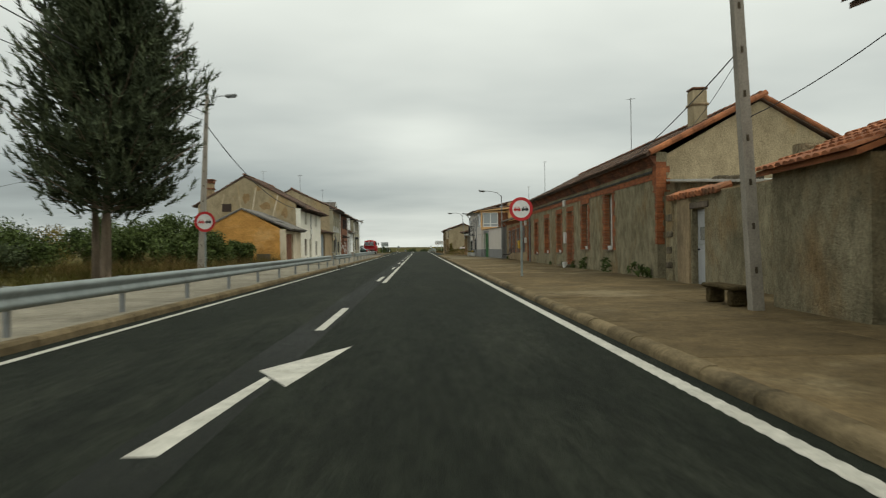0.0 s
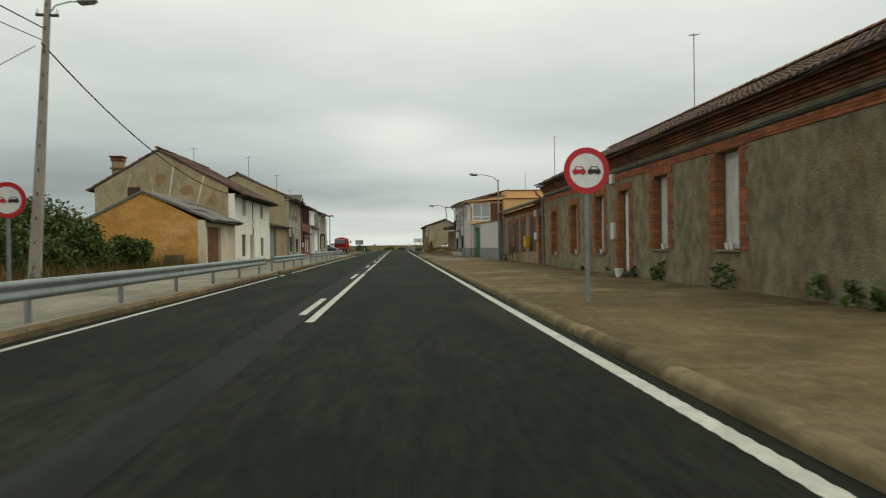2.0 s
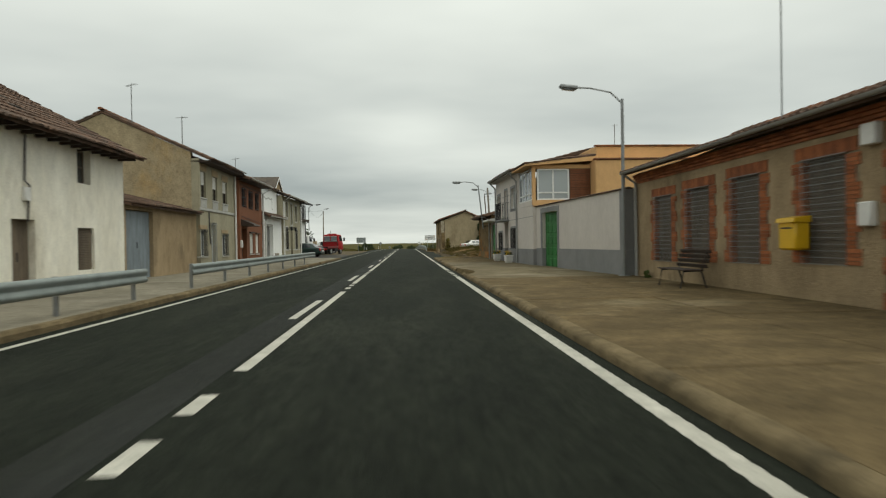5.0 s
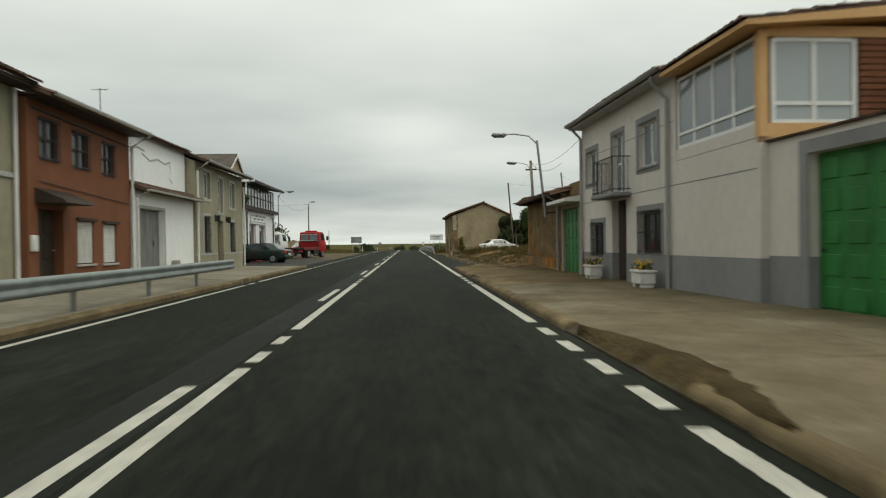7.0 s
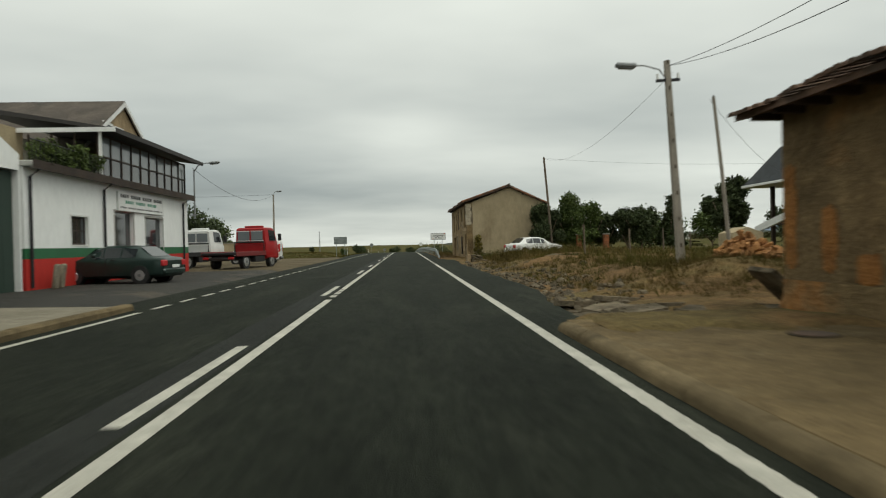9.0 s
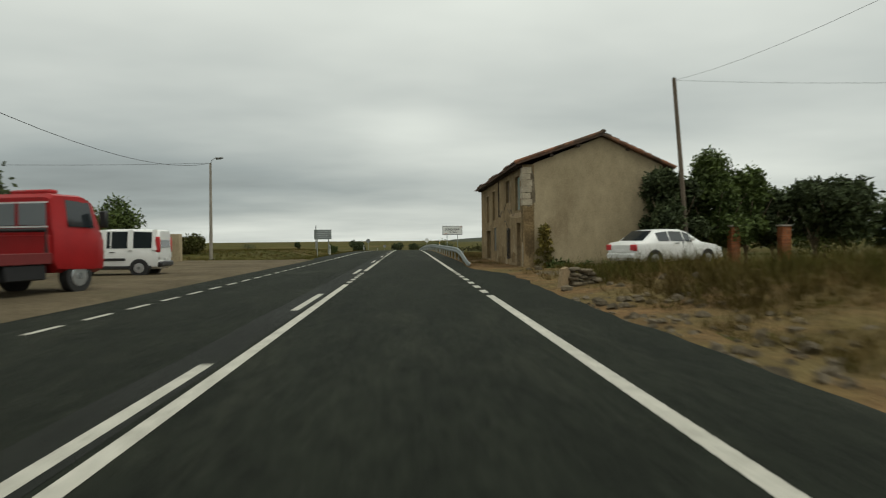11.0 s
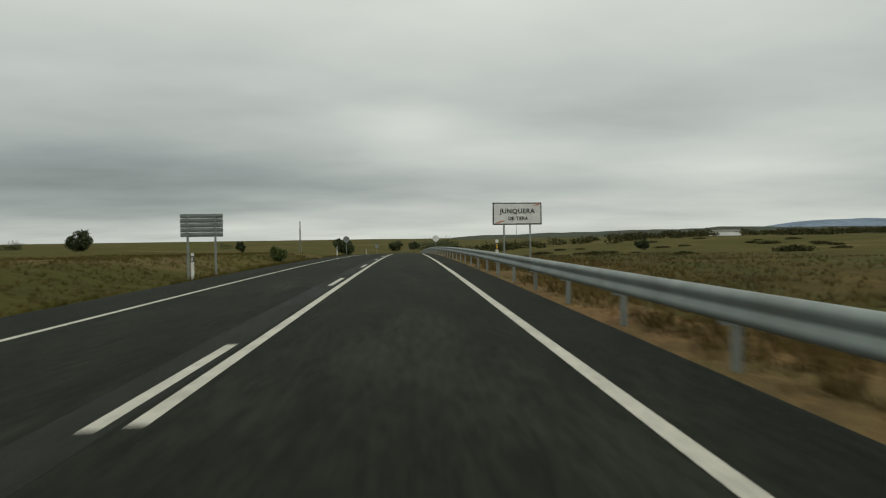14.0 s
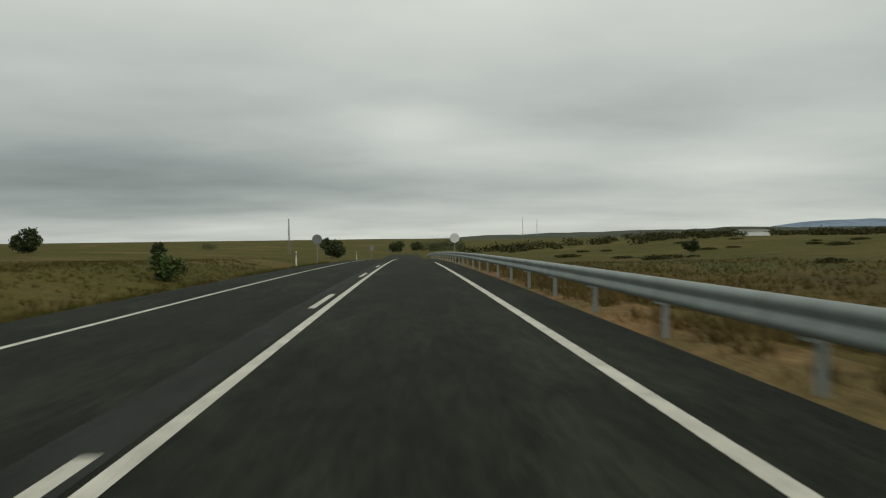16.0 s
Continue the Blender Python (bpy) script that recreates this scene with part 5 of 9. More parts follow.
# this pane's sky reflection is painted in by its pale tint
D.put("pane", Bag().box(0.26, 1.79, 0.05, 0.06, 3.33, 4.80), GLASS_S, parent=gw)
D.put("gallery_base", Bag().box(0.0, 2.9, 0.0, 0.12, 2.96, 3.30), PL_ORANGE)
D.put("gallery_head", Bag().box(0.14, 2.9, 0.0, 0.12, 4.83, 5.02), PL_ORANGE)
gp = D.put("gallery_pier", Bag().box(1.84, 2.9, 0.03, 0.12, 3.30, 4.83), WOOD_D, "dark brown slatted wood panel")
slat_me = Bag().cbox(1.86, 2.88, -0.012, 0.03, 0.0, 0.10, 0.01).mesh("slat", WOOD_B)
for k in range(13):
    part("slat", slat_me, None, gp).matrix_basis = pose(0, 0, 3.32 + 0.115 * k)
D.put("gallery_roof", Bag().prism([(-0.38, 4.95), (-0.38, 5.04), (3.2, 5.42), (3.2, 5.20)], "y", -0.25, 3.35), PL_ORANGE, "orange eave of the gallery")
D.tiles("gallery_tiles", TILE_D, -0.25, 3.3, -0.36, 5.07, 3.1, 5.5)
D.put("orange_block", Bag().cbox(2.9, 9.5, -0.8, 6.5, 0, 5.15, 0.03).cbox(3.4, 9.5, 0.6, 6.5, 5.15, 6.0, 0.03), PL_ORANGE, "orange painted upper block", smooth=0)
D.put("parapet", Bag().cbox(2.85, 9.55, -0.86, -0.5, 5.152, 5.24, 0.02).cbox(3.32, 9.55, 0.52, 0.8, 6.0, 6.07, 0.02), TILE, smooth=0)
antenna(12.5, 76.0, 6.4, 1.8, 70)


def planter(x, y, flowers):
    p = thing("planter", pose(x, y, 0.112, 0, 0, 2) @ Matrix.Scale(0.86, 4), "cream concrete planter with yellow flowers by the house door", "planter", "door planters")
    part("tub", Bag().cbox(-0.22, 0.22, -0.36, 0.36, 0.10, 0.48, 0.03).cbox(-0.25, 0.25, -0.40, 0.40, 0.42, 0.50, 0.02), GUTW, p)
    for u in (-0.24, 0.24):
        part("foot", Bag().cbox(-0.18, 0.18, u - 0.08, u + 0.08, 0.0, 0.10, 0.015), GUTW, p)
    part("soil", Bag().box(-0.20, 0.20, -0.34, 0.34, 0.46, 0.485), JOINT, p)
    for name, m, n, h in (("leaves", LEAF_D, 150, 0.22), ("flowers", YELLOW, flowers, 0.32)):
        bag = Bag()
        for k in range(n):
            q = Vector((random.uniform(-0.24, 0.24), random.uniform(-0.38, 0.38), 0.48 + random.uniform(0, h)))
            s = random.uniform(0.025, 0.055)
            m3 = Euler((random.uniform(0, 6), random.uniform(0, 6), random.uniform(0, 6))).to_matrix()
            bag.add([q + m3 @ Vector(c) * s for c in ((-1, 0, 0), (0, -0.6, 0.1), (1.2, 0, 0), (0, 0.6, 0.1))], [(0, 1, 2, 3)])
        ob = part(name, bag, m, p, smooth=0, fix=False)
        ob["kind"] = "stuff"


planter(5.60, 73.45, 70)
planter(5.50, 77.4, 40)

# ---- green gate and adobe barn ----
E_ = House("gateway", "bright green double gate between cement piers under a white canopy", 1, 5.93, 80.40, 0.5, "gateway")
E_.front("gate_wall", POLECON, 0.0, 2.75, -0.2, 2.62, [(0.25, 2.45, 0.08, 2.48)], thick=0.3)
E_.panel_door(GREEN, 0.26, 1.34, 0.09, 2.47, 0.12, 2, 4, "gate_leaf", None, "green panelled metal gate")
E_.panel_door(GREEN, 1.36, 2.44, 0.09, 2.47, 0.12, 2, 4, "gate_leaf", IRON, "green panelled metal gate")
E_.put("canopy", Bag().prism([(-0.55, 2.66), (-0.55, 2.78), (0.9, 3.0), (0.9, 2.63)], "y", -0.05, 2.85), GUTW, "white sheet canopy")
E_.put("upper_wall", Bag().box(0.35, 0.7, 0.0, 2.75, 2.64, 3.5), ADOBE)
F_ = House("adobe_barn", "old brown adobe barn with crumbling base and clay tile roof", 1, 5.95, 83.2, 1.0, "barn")
F_.front("front_wall", ADOBE, 0.0, 6.6, 0.55, 3.18, [], thick=0.5, label="brown mud wall")
base_b = Bag()
rows = []
for z in (-0.2, 0.0, 0.2, 0.35, 0.5, 0.58):
    rows.append([(-0.02 - 0.10 * max(0, noise.noise(Vector((u * 1.7, z * 3, 0)))) - 0.03 * (0.58 - z), u, z) for u in [6.6 * k / 40 for k in range(41)]])
F_.put("eroded_base", base_b.grid(rows), ADOBE_BASE, "eroded ochre earth base", smooth=80)
# orange earth laid bare at the far corner and low on the wall
def bare(u0, u1, z0, z1, seed, proud):
    n = 22
    pts = []
    for k in range(n):
        a = 2 * math.pi * k / n
        q = 0.80 + 0.35 * noise.noise(Vector((2.2 * math.cos(a), 2.2 * math.sin(a), seed)))
        pts.append(((u0 + u1) / 2 + (u1 - u0) / 2 * q * math.copysign(abs(math.cos(a)) ** 0.7, math.cos(a)), (z0 + z1) / 2 + (z1 - z0) / 2 * q * math.copysign(abs(math.sin(a)) ** 0.7, math.sin(a))))
    F_.put("bare_patch", Bag().prism(pts, "x", -0.003, -proud), BARE, "patch of bare orange earth", smooth=0)


BARE = mat("bare_orange_earth", (0.36, 0.165, 0.055), (0.25, 0.125, 0.048), 0.97, 0, 13, 1.6, 0.9, 0.03, stain=(0.19, 0.125, 0.06), stain_at=0.56, vary=0.45, spec=0.06)
for k, (u0, u1, z0, z1) in enumerate(((6.22, 6.60, 0.55, 2.5), (5.35, 5.75, 0.60, 1.75), (4.55, 5.05, 0.5, 1.05), (3.75, 4.05, 0.5, 0.95), (2.3, 2.75, 0.5, 0.98), (1.1, 1.5, 0.5, 0.9))):
    bare(u0, u1, z0, z1, 3.1 * k + 1, 0.014)
F_.gable("end_wall", ADOBE, 6.1, [(0.5, -0.2), (0.5, 3.15), (4.0, 4.05), (7.5, 3.2), (7.5, -0.2)])
F_.gable("near_wall", ADOBE, 0.0, [(0.5, -0.2), (0.5, 3.15), (4.0, 4.05), (7.5, 3.2), (7.5, -0.2)])
F_.tiles("front_roof", TILE_D, -0.3, 6.95, -0.55, 3.16, 4.0, 4.2, sag=0.10, jag=0.10)
F_.tiles("back_roof", TILE_D, -0.3, 6.95, 8.0, 3.16, 4.0, 4.2)
F_.rafters(0.2, 0.58, 12, -0.45, 0.5, 3.02, 3.13)
F_.pipe(ZINC, [(-0.5, 0.25, 3.05), (-0.12, 0.25, 2.8), (-0.12, 0.25, 0.1)], 0.05)
lone("concrete_slab", Bag().cbox(-0.66, 0.62, -0.35, 0.35, -0.05, 0.05, 0.015).moved(pose(6.42, 90.7, 0.25, 3, 42, 6)), DULLSTONE, "broken concrete slab leaning on the earth by the barn", "slab")

# ---- two-storey barn by the road ----
G = House("roadside_barn", "derelict two-storey tan rendered farmhouse with patched openings", 1, 5.20, 134.1, 0.3, "farmhouse")
GL = 15.7
g_low = [(0.75, 1.80, 0.0, 2.02), (3.60, 4.40, 0.30, 1.80)]
g_up = [(0.85, 2.10, 2.62, 4.22), (3.95, 4.95, 3.15, 4.25)]
g_shal = [(8.6, 9.7, 0.60, 1.95), (10.95, 12.9, 0.05, 1.82), (8.9, 10.0, 2.40, 4.10), (11.75, 12.75, 2.35, 4.0)]
PL_MUD = mat("dirty_brown_mud_render", (0.278, 0.204, 0.114), (0.186, 0.137, 0.077), 0.96, 0, 14, 0.7, 0.5, 0.02, stain=(0.36, 0.29, 0.19), stain_at=0.60, streak=0.2, vary=0.42, spec=0.06)
G.front("front_wall", PL_MUD, 0.0, GL, -0.3, 4.60, g_low + g_up + g_shal, thick=0.5, label="flaking tan render with patched bricked-up openings")
G.gable("gable_wall", PL_TAN, 0.0, [(0.5, -0.3), (0.5, 4.66), (3.6, 5.84), (6.4, 4.55), (6.4, -0.3)], 0.4, "blank grey-tan rendered gable")
G.gable("far_wall", PL_TAN, GL - 0.4, [(0.5, -0.3), (0.5, 4.42), (3.6, 5.85), (6.4, 4.45), (6.4, -0.3)], 0.4)
G.put("back_wall", Bag().box(6.0, 6.4, 0.4, GL - 0.4, -0.3, 4.4), PL_TAN)
G.hollow(0, GL, 3, 4.3)
OLDCEMENT = mat("blue_grey_cement_patch", (0.175, 0.170, 0.150), (0.120, 0.118, 0.104), 0.95, 0, 16, 1.4, 0.4, 0.012, stain=(0.095, 0.080, 0.056), stain_at=0.60, streak=-0.4, vary=0.3, spec=0.06)
RUBBLE = mat("brown_rubble_infill", (0.185, 0.135, 0.074), (0.098, 0.074, 0.042), 0.96, 0, 9, 2.8, 0.9, 0.04, stain=(0.23, 0.16, 0.08), stain_at=0.62, vary=0.5, spec=0.06)
MUD_L = mat("paler_mud_render", (0.312, 0.236, 0.138), (0.225, 0.168, 0.096), 0.96, 0, 14, 0.9, 0.5, 0.02, vary=0.4, spec=0.06)
for k, o in enumerate(g_shal):
    G.put("infill", G.b(Bag(), (0.04, 0.16, 0.08, 0.08)[k], 0.3, *o[:2], o[2], o[3]), (OLDCEMENT, RUBBLE, ADOBE, ADOBE)[k], ("grey cement infill", "rubble stone infill", "brown mud infill", "brown mud infill")[k])
    G.put("lintel", G.b(Bag(), -0.02, 0.2, o[0] - 0.12, o[1] + 0.12, o[3] + 0.002, o[3] + 0.05), PL_BROWN)
G.boards("door", WOOD_O, 0.82, 1.72, 0.0, 1.98, 5, 0.22, handle=IRON, label="rotten weathered plank door")
G.put("door_patch", G.b(Bag(), 0.19, 0.215, 0.86, 1.68, 0.05, 0.62), ZINC, "grey sheet metal patch")
G.put("door_brick", G.b(Bag(), 0.195, 0.215, 1.0, 1.5, 0.92, 1.2), PL_BROWN)
G.window(*g_low[1], 0.25, WOOD_D, GLASS, 0, 2, grille=IRON)
G.boards("shutter", TEAL, 0.88, 1.48, 2.64, 4.2, 3, 0.10, label="faded teal board shutter")
G.boards("shutter", TEAL, 1.50, 2.08, 2.64, 4.2, 3, 0.12, label="faded teal board shutter")
G.window(*g_up[1], 0.22, WOOD_D, GLASS, 1, 4)
lat = Bag()
for k in range(8):
    G.b(lat, 0.10, 0.13, 3.95, 4.95, 3.2 + k * 0.13, 3.26 + k * 0.13)
G.put("slats", lat, WOOD_O, smooth=0)
PALESTONE = mat("dressed_pale_stone", (0.46, 0.40, 0.30), (0.34, 0.29, 0.21), 0.94, 0, 16, 2.0, 0.4, 0.015, stain=(0.24, 0.20, 0.145), stain_at=0.62, island=-0.12, vary=0.3)
st_me = [Bag().cbox(-0.02, 0.42, 0.0, w, 0, 0.278, 0.014).mesh("stone", PALESTONE) for w in (0.52, 0.44)]
for j in range(6):
    ob = part("stone", st_me[j % 2], None, G.e)
    ob.matrix_basis = pose(-0.015 * (j % 3) - 0.01, -0.03, 2.78 + j * 0.285, 0, 0, 1.5 * math.sin(j * 2.1))


def flake(name, material, face, a0, a1, z0, z1, seed, label="", proud=0.016):
    """A patch with a ragged edge on the front (a = u) or on the near gable (a = d)."""
    n, ring = 26, []
    for k in range(n):
        t = 2 * math.pi * k / n
        r = 1 + 0.32 * noise.noise(Vector((math.cos(t) * 1.3 + seed, math.sin(t) * 1.3, seed))) + 0.10 * noise.noise(Vector((k * 1.7, seed, 0)))
        c, s = math.cos(t), math.sin(t)
        q = max(abs(c), abs(s)) ** 0.6
        ring.append((0.5 * (a0 + a1) + 0.5 * (a1 - a0) * c / q * r, 0.5 * (z0 + z1) + 0.5 * (z1 - z0) * s / q * r))
    bag = Bag().prism(ring, "x", -proud, 0.02) if face == "front" else Bag().prism(ring, "y", -proud, 0.02)
    return G.put(name, bag, material, label, smooth=0)


flake("bare_patch", DULLSTONE, "gable", 0.10, 0.55, 2.80, 4.45, 1.3, "patch of bare rubble stone", 0.022)
flake("bare_patch", ADOBE, "gable", 0.02, 0.46, 0.5, 2.72, 2.1, "patch of bare ochre earth", 0.018)
flake("bare_patch", ADOBE, "front", 0.04, 0.42, 1.20, 2.70, 3.7, "patch of bare ochre earth")
flake("bare_patch", STONE, "front", 0.05, 0.36, 0.10, 1.05, 4.2, "patch of bare stone")
for k, (a0, a1, z0, z1, m) in enumerate(((5.0, 7.1, 0.9, 2.0, MUD_L), (10.15, 11.6, 2.2, 4.1, MUD_L), (12.95, 14.7, 0.9, 1.7, MUD_L), (2.2, 3.3, 0.1, 0.6, ADOBE), (5.2, 8.2, -0.1, 0.32, ADOBE), (0.1, 3.6, 2.28, 2.52, PL_BROWN))):
    flake("worn_patch", m, "front", a0, a1, z0, z1, 5.3 + 1.7 * k, "patch of thin or mended render", 0.006 + 0.0015 * (k % 3))
crack = Bag()
for pts in ([(2.2, 2.5), (2.9, 2.42), (3.3, 2.75), (3.7, 2.6), (4.6, 2.86)], [(5.1, 3.1), (5.6, 2.72), (6.4, 2.78), (6.9, 2.5), (7.3, 2.62)], [(4.5, 1.9), (5.2, 2.25), (5.5, 2.2)]):
    crack.tube([(-0.004, u, z) for u, z in pts], 0.016, 5)
G.put("render_crack", crack, WOOD_D, "dark crack where the render has come away")
G.pipe(WOOD_D, [(-0.02, 7.35, 4.5), (-0.03, 7.33, 3.6), (-0.02, 7.36, 2.5)], 0.035, "wall_seam")
G.tiles("front_roof", TILE_D, -0.25, GL + 0.3, -0.34, 4.68, 3.6, 5.98, sag=0.10, jag=0.12, label="sagging weathered barrel tiles")
G.tiles("back_roof", TILE_D, -0.25, GL + 0.3, 6.9, 4.45, 3.6, 5.98)
G.ridge(TILE, -0.25, GL + 0.2, 3.6, 6.03)
vt = Bag()
for k in range(9):
    t = k / 9
    vt.tube([(-0.4 + 4.0 * t, -0.20, 4.68 + 1.34 * t), (-0.4 + 4.0 * t + 0.44, -0.18, 4.68 + 1.34 * t + 0.15)], 0.085, 8)
    vt.tube([(6.9 - 3.3 * t, -0.20, 4.43 + 1.48 * t), (6.9 - 3.3 * t - 0.38, -0.18, 4.43 + 1.48 * t + 0.17)], 0.085, 8)
G.put("verge_tiles", vt, TILE)
G.rafters(0.2, 0.65, 24, -0.26, 0.5, 4.50, 4.61)
for d, z in ((1.2, 4.95), (2.4, 5.36), (4.7, 5.2)):
    G.put("purlin_end", Bag().box(d, d + 0.15, -0.18, 0.0, z, z + 0.13), WOOD_D, smooth=0)

# ---- left side: ochre shed ----
S = House("ochre_shed", "low ochre mud shed with brown plank doors and grey roof", -1, -9.5, 44.2, 0.0, "shed")
S.front("front_wall", PL_LIME, 0.0, 5.8, -0.2, 2.62, [(0.35, 2.8, 0.18, 2.32)], label="pale flaking render")
S.gable("gable_wall", PL_OCHRE, 0.0, [(0.36, -0.2), (0.36, 2.66), (2.9, 4.0), (5.3, 2.75), (5.3, -0.2)], label="ochre mud gable")
S.boards("door", WOOD_B, 0.37, 1.57, 0.19, 2.30, 6, 0.14, handle=IRON, label="brown plank double door")
S.boards("door", WOOD_B, 1.58, 2.78, 0.19, 2.30, 6, 0.14, label="brown plank double door")
S.tiles("front_roof", FIBRE, -0.06, 5.8, -0.42, 2.62, 2.9, 4.06, w=0.30, course=1.2, h=0.05, label="grey fibre-cement and tile roof")
S.tiles("back_roof", FIBRE, -0.06, 5.8, 5.6, 2.70, 2.9, 4.06, w=0.30, course=1.2, h=0.05)
S.put("corner_pier", S.b(Bag(), -0.02, 0.35, -0.02, 0.26, 0.0, 2.6), PL_LIME)
S.put("hatch_board", Bag().cbox(-1.9, -1.0, -0.12, -0.04, 0.1, 0.95, 0.02), WOOD_O, "weathered board leaning on the gable")
S.rafters(0.2, 0.58, 10, -0.36, 0.36, 2.50, 2.60, 0.08)

# ---- white two-storey house with a tan gable ----
H = House("white_farmhouse", "two-storey whitewashed house with a bare tan gable and tiled roof", -1, -9.5, 50.0)
HL = 10.1
h_low = [(1.65, 2.75, 0.72, 2.04), (7.0, 8.0, 0.66, 1.90)]
h_up = [(1.9, 2.75, 3.18, 4.22), (7.05, 7.85, 3.20, 4.20)]
h_d = (3.85, 4.85, 0.16, 2.05)
H.front("front_wall", PL_WHITE, 0.0, HL, -0.2, 4.35, h_low + h_up + [h_d], label="streaked whitewash")
H.gable("gable_wall", PL_GABLE, 0.0, [(0.36, -0.2), (0.36, 4.70), (4.2, 6.77), (7.7, 4.72), (7.7, -0.2)], label="blank tan cement gable with pale patches")
H.gable("far_wall", PL_TAN, HL - 0.3, [(0.36, -0.2), (0.36, 4.70), (4.2, 6.77), (7.7, 4.72), (7.7, -0.2)])
H.put("back_wall", Bag().box(-7.4, -7.7, 0.3, HL - 0.3, -0.2, 4.6), PL_TAN)
H.hollow(0, HL, 3, 4.3)
H.put("stained_base", H.b(Bag(), -0.012, 0.1, 0.02, HL, -0.2, 0.42), PL_GREY, "grimy grey base band")
for o in h_low:
    H.window(*o, 0.10, WOOD_O, GLASS, 1, 2, blind=WOOD_O, blind_to=0.05)
for o in h_up:
    H.window(*o, 0.20, WOOD_O, GLASS, 1, 2)
H.boards("front_door", WOOD_O, *h_d, 5, 0.18, handle=IRON, label="grey weathered door")
H.tiles("front_roof", TILE_D, -0.04, HL + 0.2, -0.62, 4.30, 4.2, 6.9, sag=0.06, jag=0.06)
H.tiles("back_roof", TILE_D, -0.04, HL + 0.2, 8.1, 4.62, 4.2, 6.9)
H.ridge(TILE, -0.15, HL + 0.1, 4.2, 6.95)
H.rafters(0.1, 0.6, 17, -0.55, 0.36, 4.16, 4.28)
hc = H.put("chimney", Bag().cbox(-8.45, -7.85, 4.0, 4.6, -0.2, 6.75, 0.03), PL_BROWN, "brown rendered chimney with a brick head")
H.put("collar", Bag().cbox(-8.52, -7.78, 3.93, 4.67, 6.25, 6.36, 0.02), BRICK_E, parent=hc)
H.put("head", Bag().cbox(-8.50, -7.80, 3.95, 4.65, 6.752, 7.0, 0.03).cbox(-8.56, -7.74, 3.89, 4.71, 7.0, 7.08, 0.02), BRICK_E, parent=hc)
for d, z0, z1, a in ((1.9, 3.6, 5.4, 14), (3.5, 4.0, 6.0, 9), (4.6, 4.2, 6.2, -7), (5.9, 4.1, 5.5, 12)):
    ob = H.put("pale_strip", Bag().box(-0.045, 0.045, -0.012, 0.05, -0.5 * (z1 - z0), 0.5 * (z1 - z0)), PL_LIME, "pale mortar strip")
    ob.matrix_basis = pose(-d, 0, 0.5 * (z0 + z1), 0, a, 0)
PL_OCHRE_D = mat("faded_ochre_patch", (0.355, 0.235, 0.115), (0.26, 0.175, 0.09), 0.96, 0, 18, 1.2, 0.5, 0.02, vary=0.4, spec=0.06)
for k, (d, z, w, h_) in enumerate(((2.6, 4.55, 0.9, 0.5), (4.1, 5.2, 0.5, 0.7), (1.2, 4.0, 0.5, 0.7), (3.2, 5.9, 0.6, 0.3))):
    ring = []
    for q in range(18):
        t = 2 * math.pi * q / 18
        r = 0.5 * (1 + 0.45 * noise.noise(Vector((math.cos(t) * 1.6 + k, math.sin(t) * 1.6, k * 2.7))))
        ring.append((-d + w * r * math.cos(t), z + h_ * r * math.sin(t)))
    H.put("bare_patch", Bag().prism(ring, "y", -0.010, 0.03), PL_OCHRE_D, "patch of bare ochre earth", smooth=0)
H.put("gable_window", Bag().box(-5.9, -5.2, -0.02, 0.05, 4.15, 4.75), WOOD_D)
H.pipe(WIREM, [(-0.06, 4.4, 4.15), (-0.05, 4.35, 3.0), (-0.08, 4.5, 2.9), (-0.05, 4.45, 2.0)], 0.025, "cable")
H.put("meter_box", H.b(Bag(), -0.1, 0, 4.3, 4.55, 2.5, 2.85, 0.02), GUTW)
antenna(-14.2, 58.2, 6.2, 2.0, 20)
antenna(-13.0, 69.5, 6.9, 2.2, -20)

# ---- low link with a blue-grey garage door ----
K = House("low_garage", "low brown rendered garage with a blue-grey metal door", -1, -9.5, 60.15, 0.0, "garage")
K.front("front_wall", PL_BROWN, 0.0, 7.5, -0.2, 2.80, [(0.1, 2.45, 0.16, 2.62)])
K.boards("door", BLUEGREY, 0.11, 2.44, 0.17, 2.60, 8, 0.14, handle=IRON, label="blue-grey corrugated metal door")
K.tiles("roof", TILE_D, -0.05, 7.5, -0.25, 2.82, 4.0, 3.9)

# ---- grey-green two-storey house ----
N = House("grey_house", "two-storey grey-green rendered house with blinds and iron window grilles", -1, -9.35, 67.7, 0.8)
NL = 6.35
n_low = [(0.05, 0.95, 0.85, 2.05), (3.65, 4.70, 0.82, 1.90)]
n_up = [(0.20, 1.00, 3.55, 4.75), (2.10, 2.95, 3.52, 4.68), (3.90, 4.80, 3.48, 4.60)]
n_d = (1.75, 2.5, 0.30, 2.42)
N.front("front_wall", PL_OLIVE, 0.0, NL, -0.2, 5.30, n_low + n_up + [n_d], label="grey-green render with a pale string course")
N.gable("gable_wall", PL_GABLE, 0.0, [(0.36, -0.2), (0.36, 5.58), (4.2, 7.32), (8.4, 5.4), (8.4, -0.2)], label="blank brown cement gable")
N.put("back_wall", Bag().box(-8.1, -8.4, 0.3, NL, -0.2, 5.3), PL_BROWN)
N.hollow(0, NL, 3, 5.2)
N.put("string_course", N.b(Bag(), -0.05, 0.05, 0.0, NL, 2.95, 3.08, 0.015), TRIMW, "pale string course")
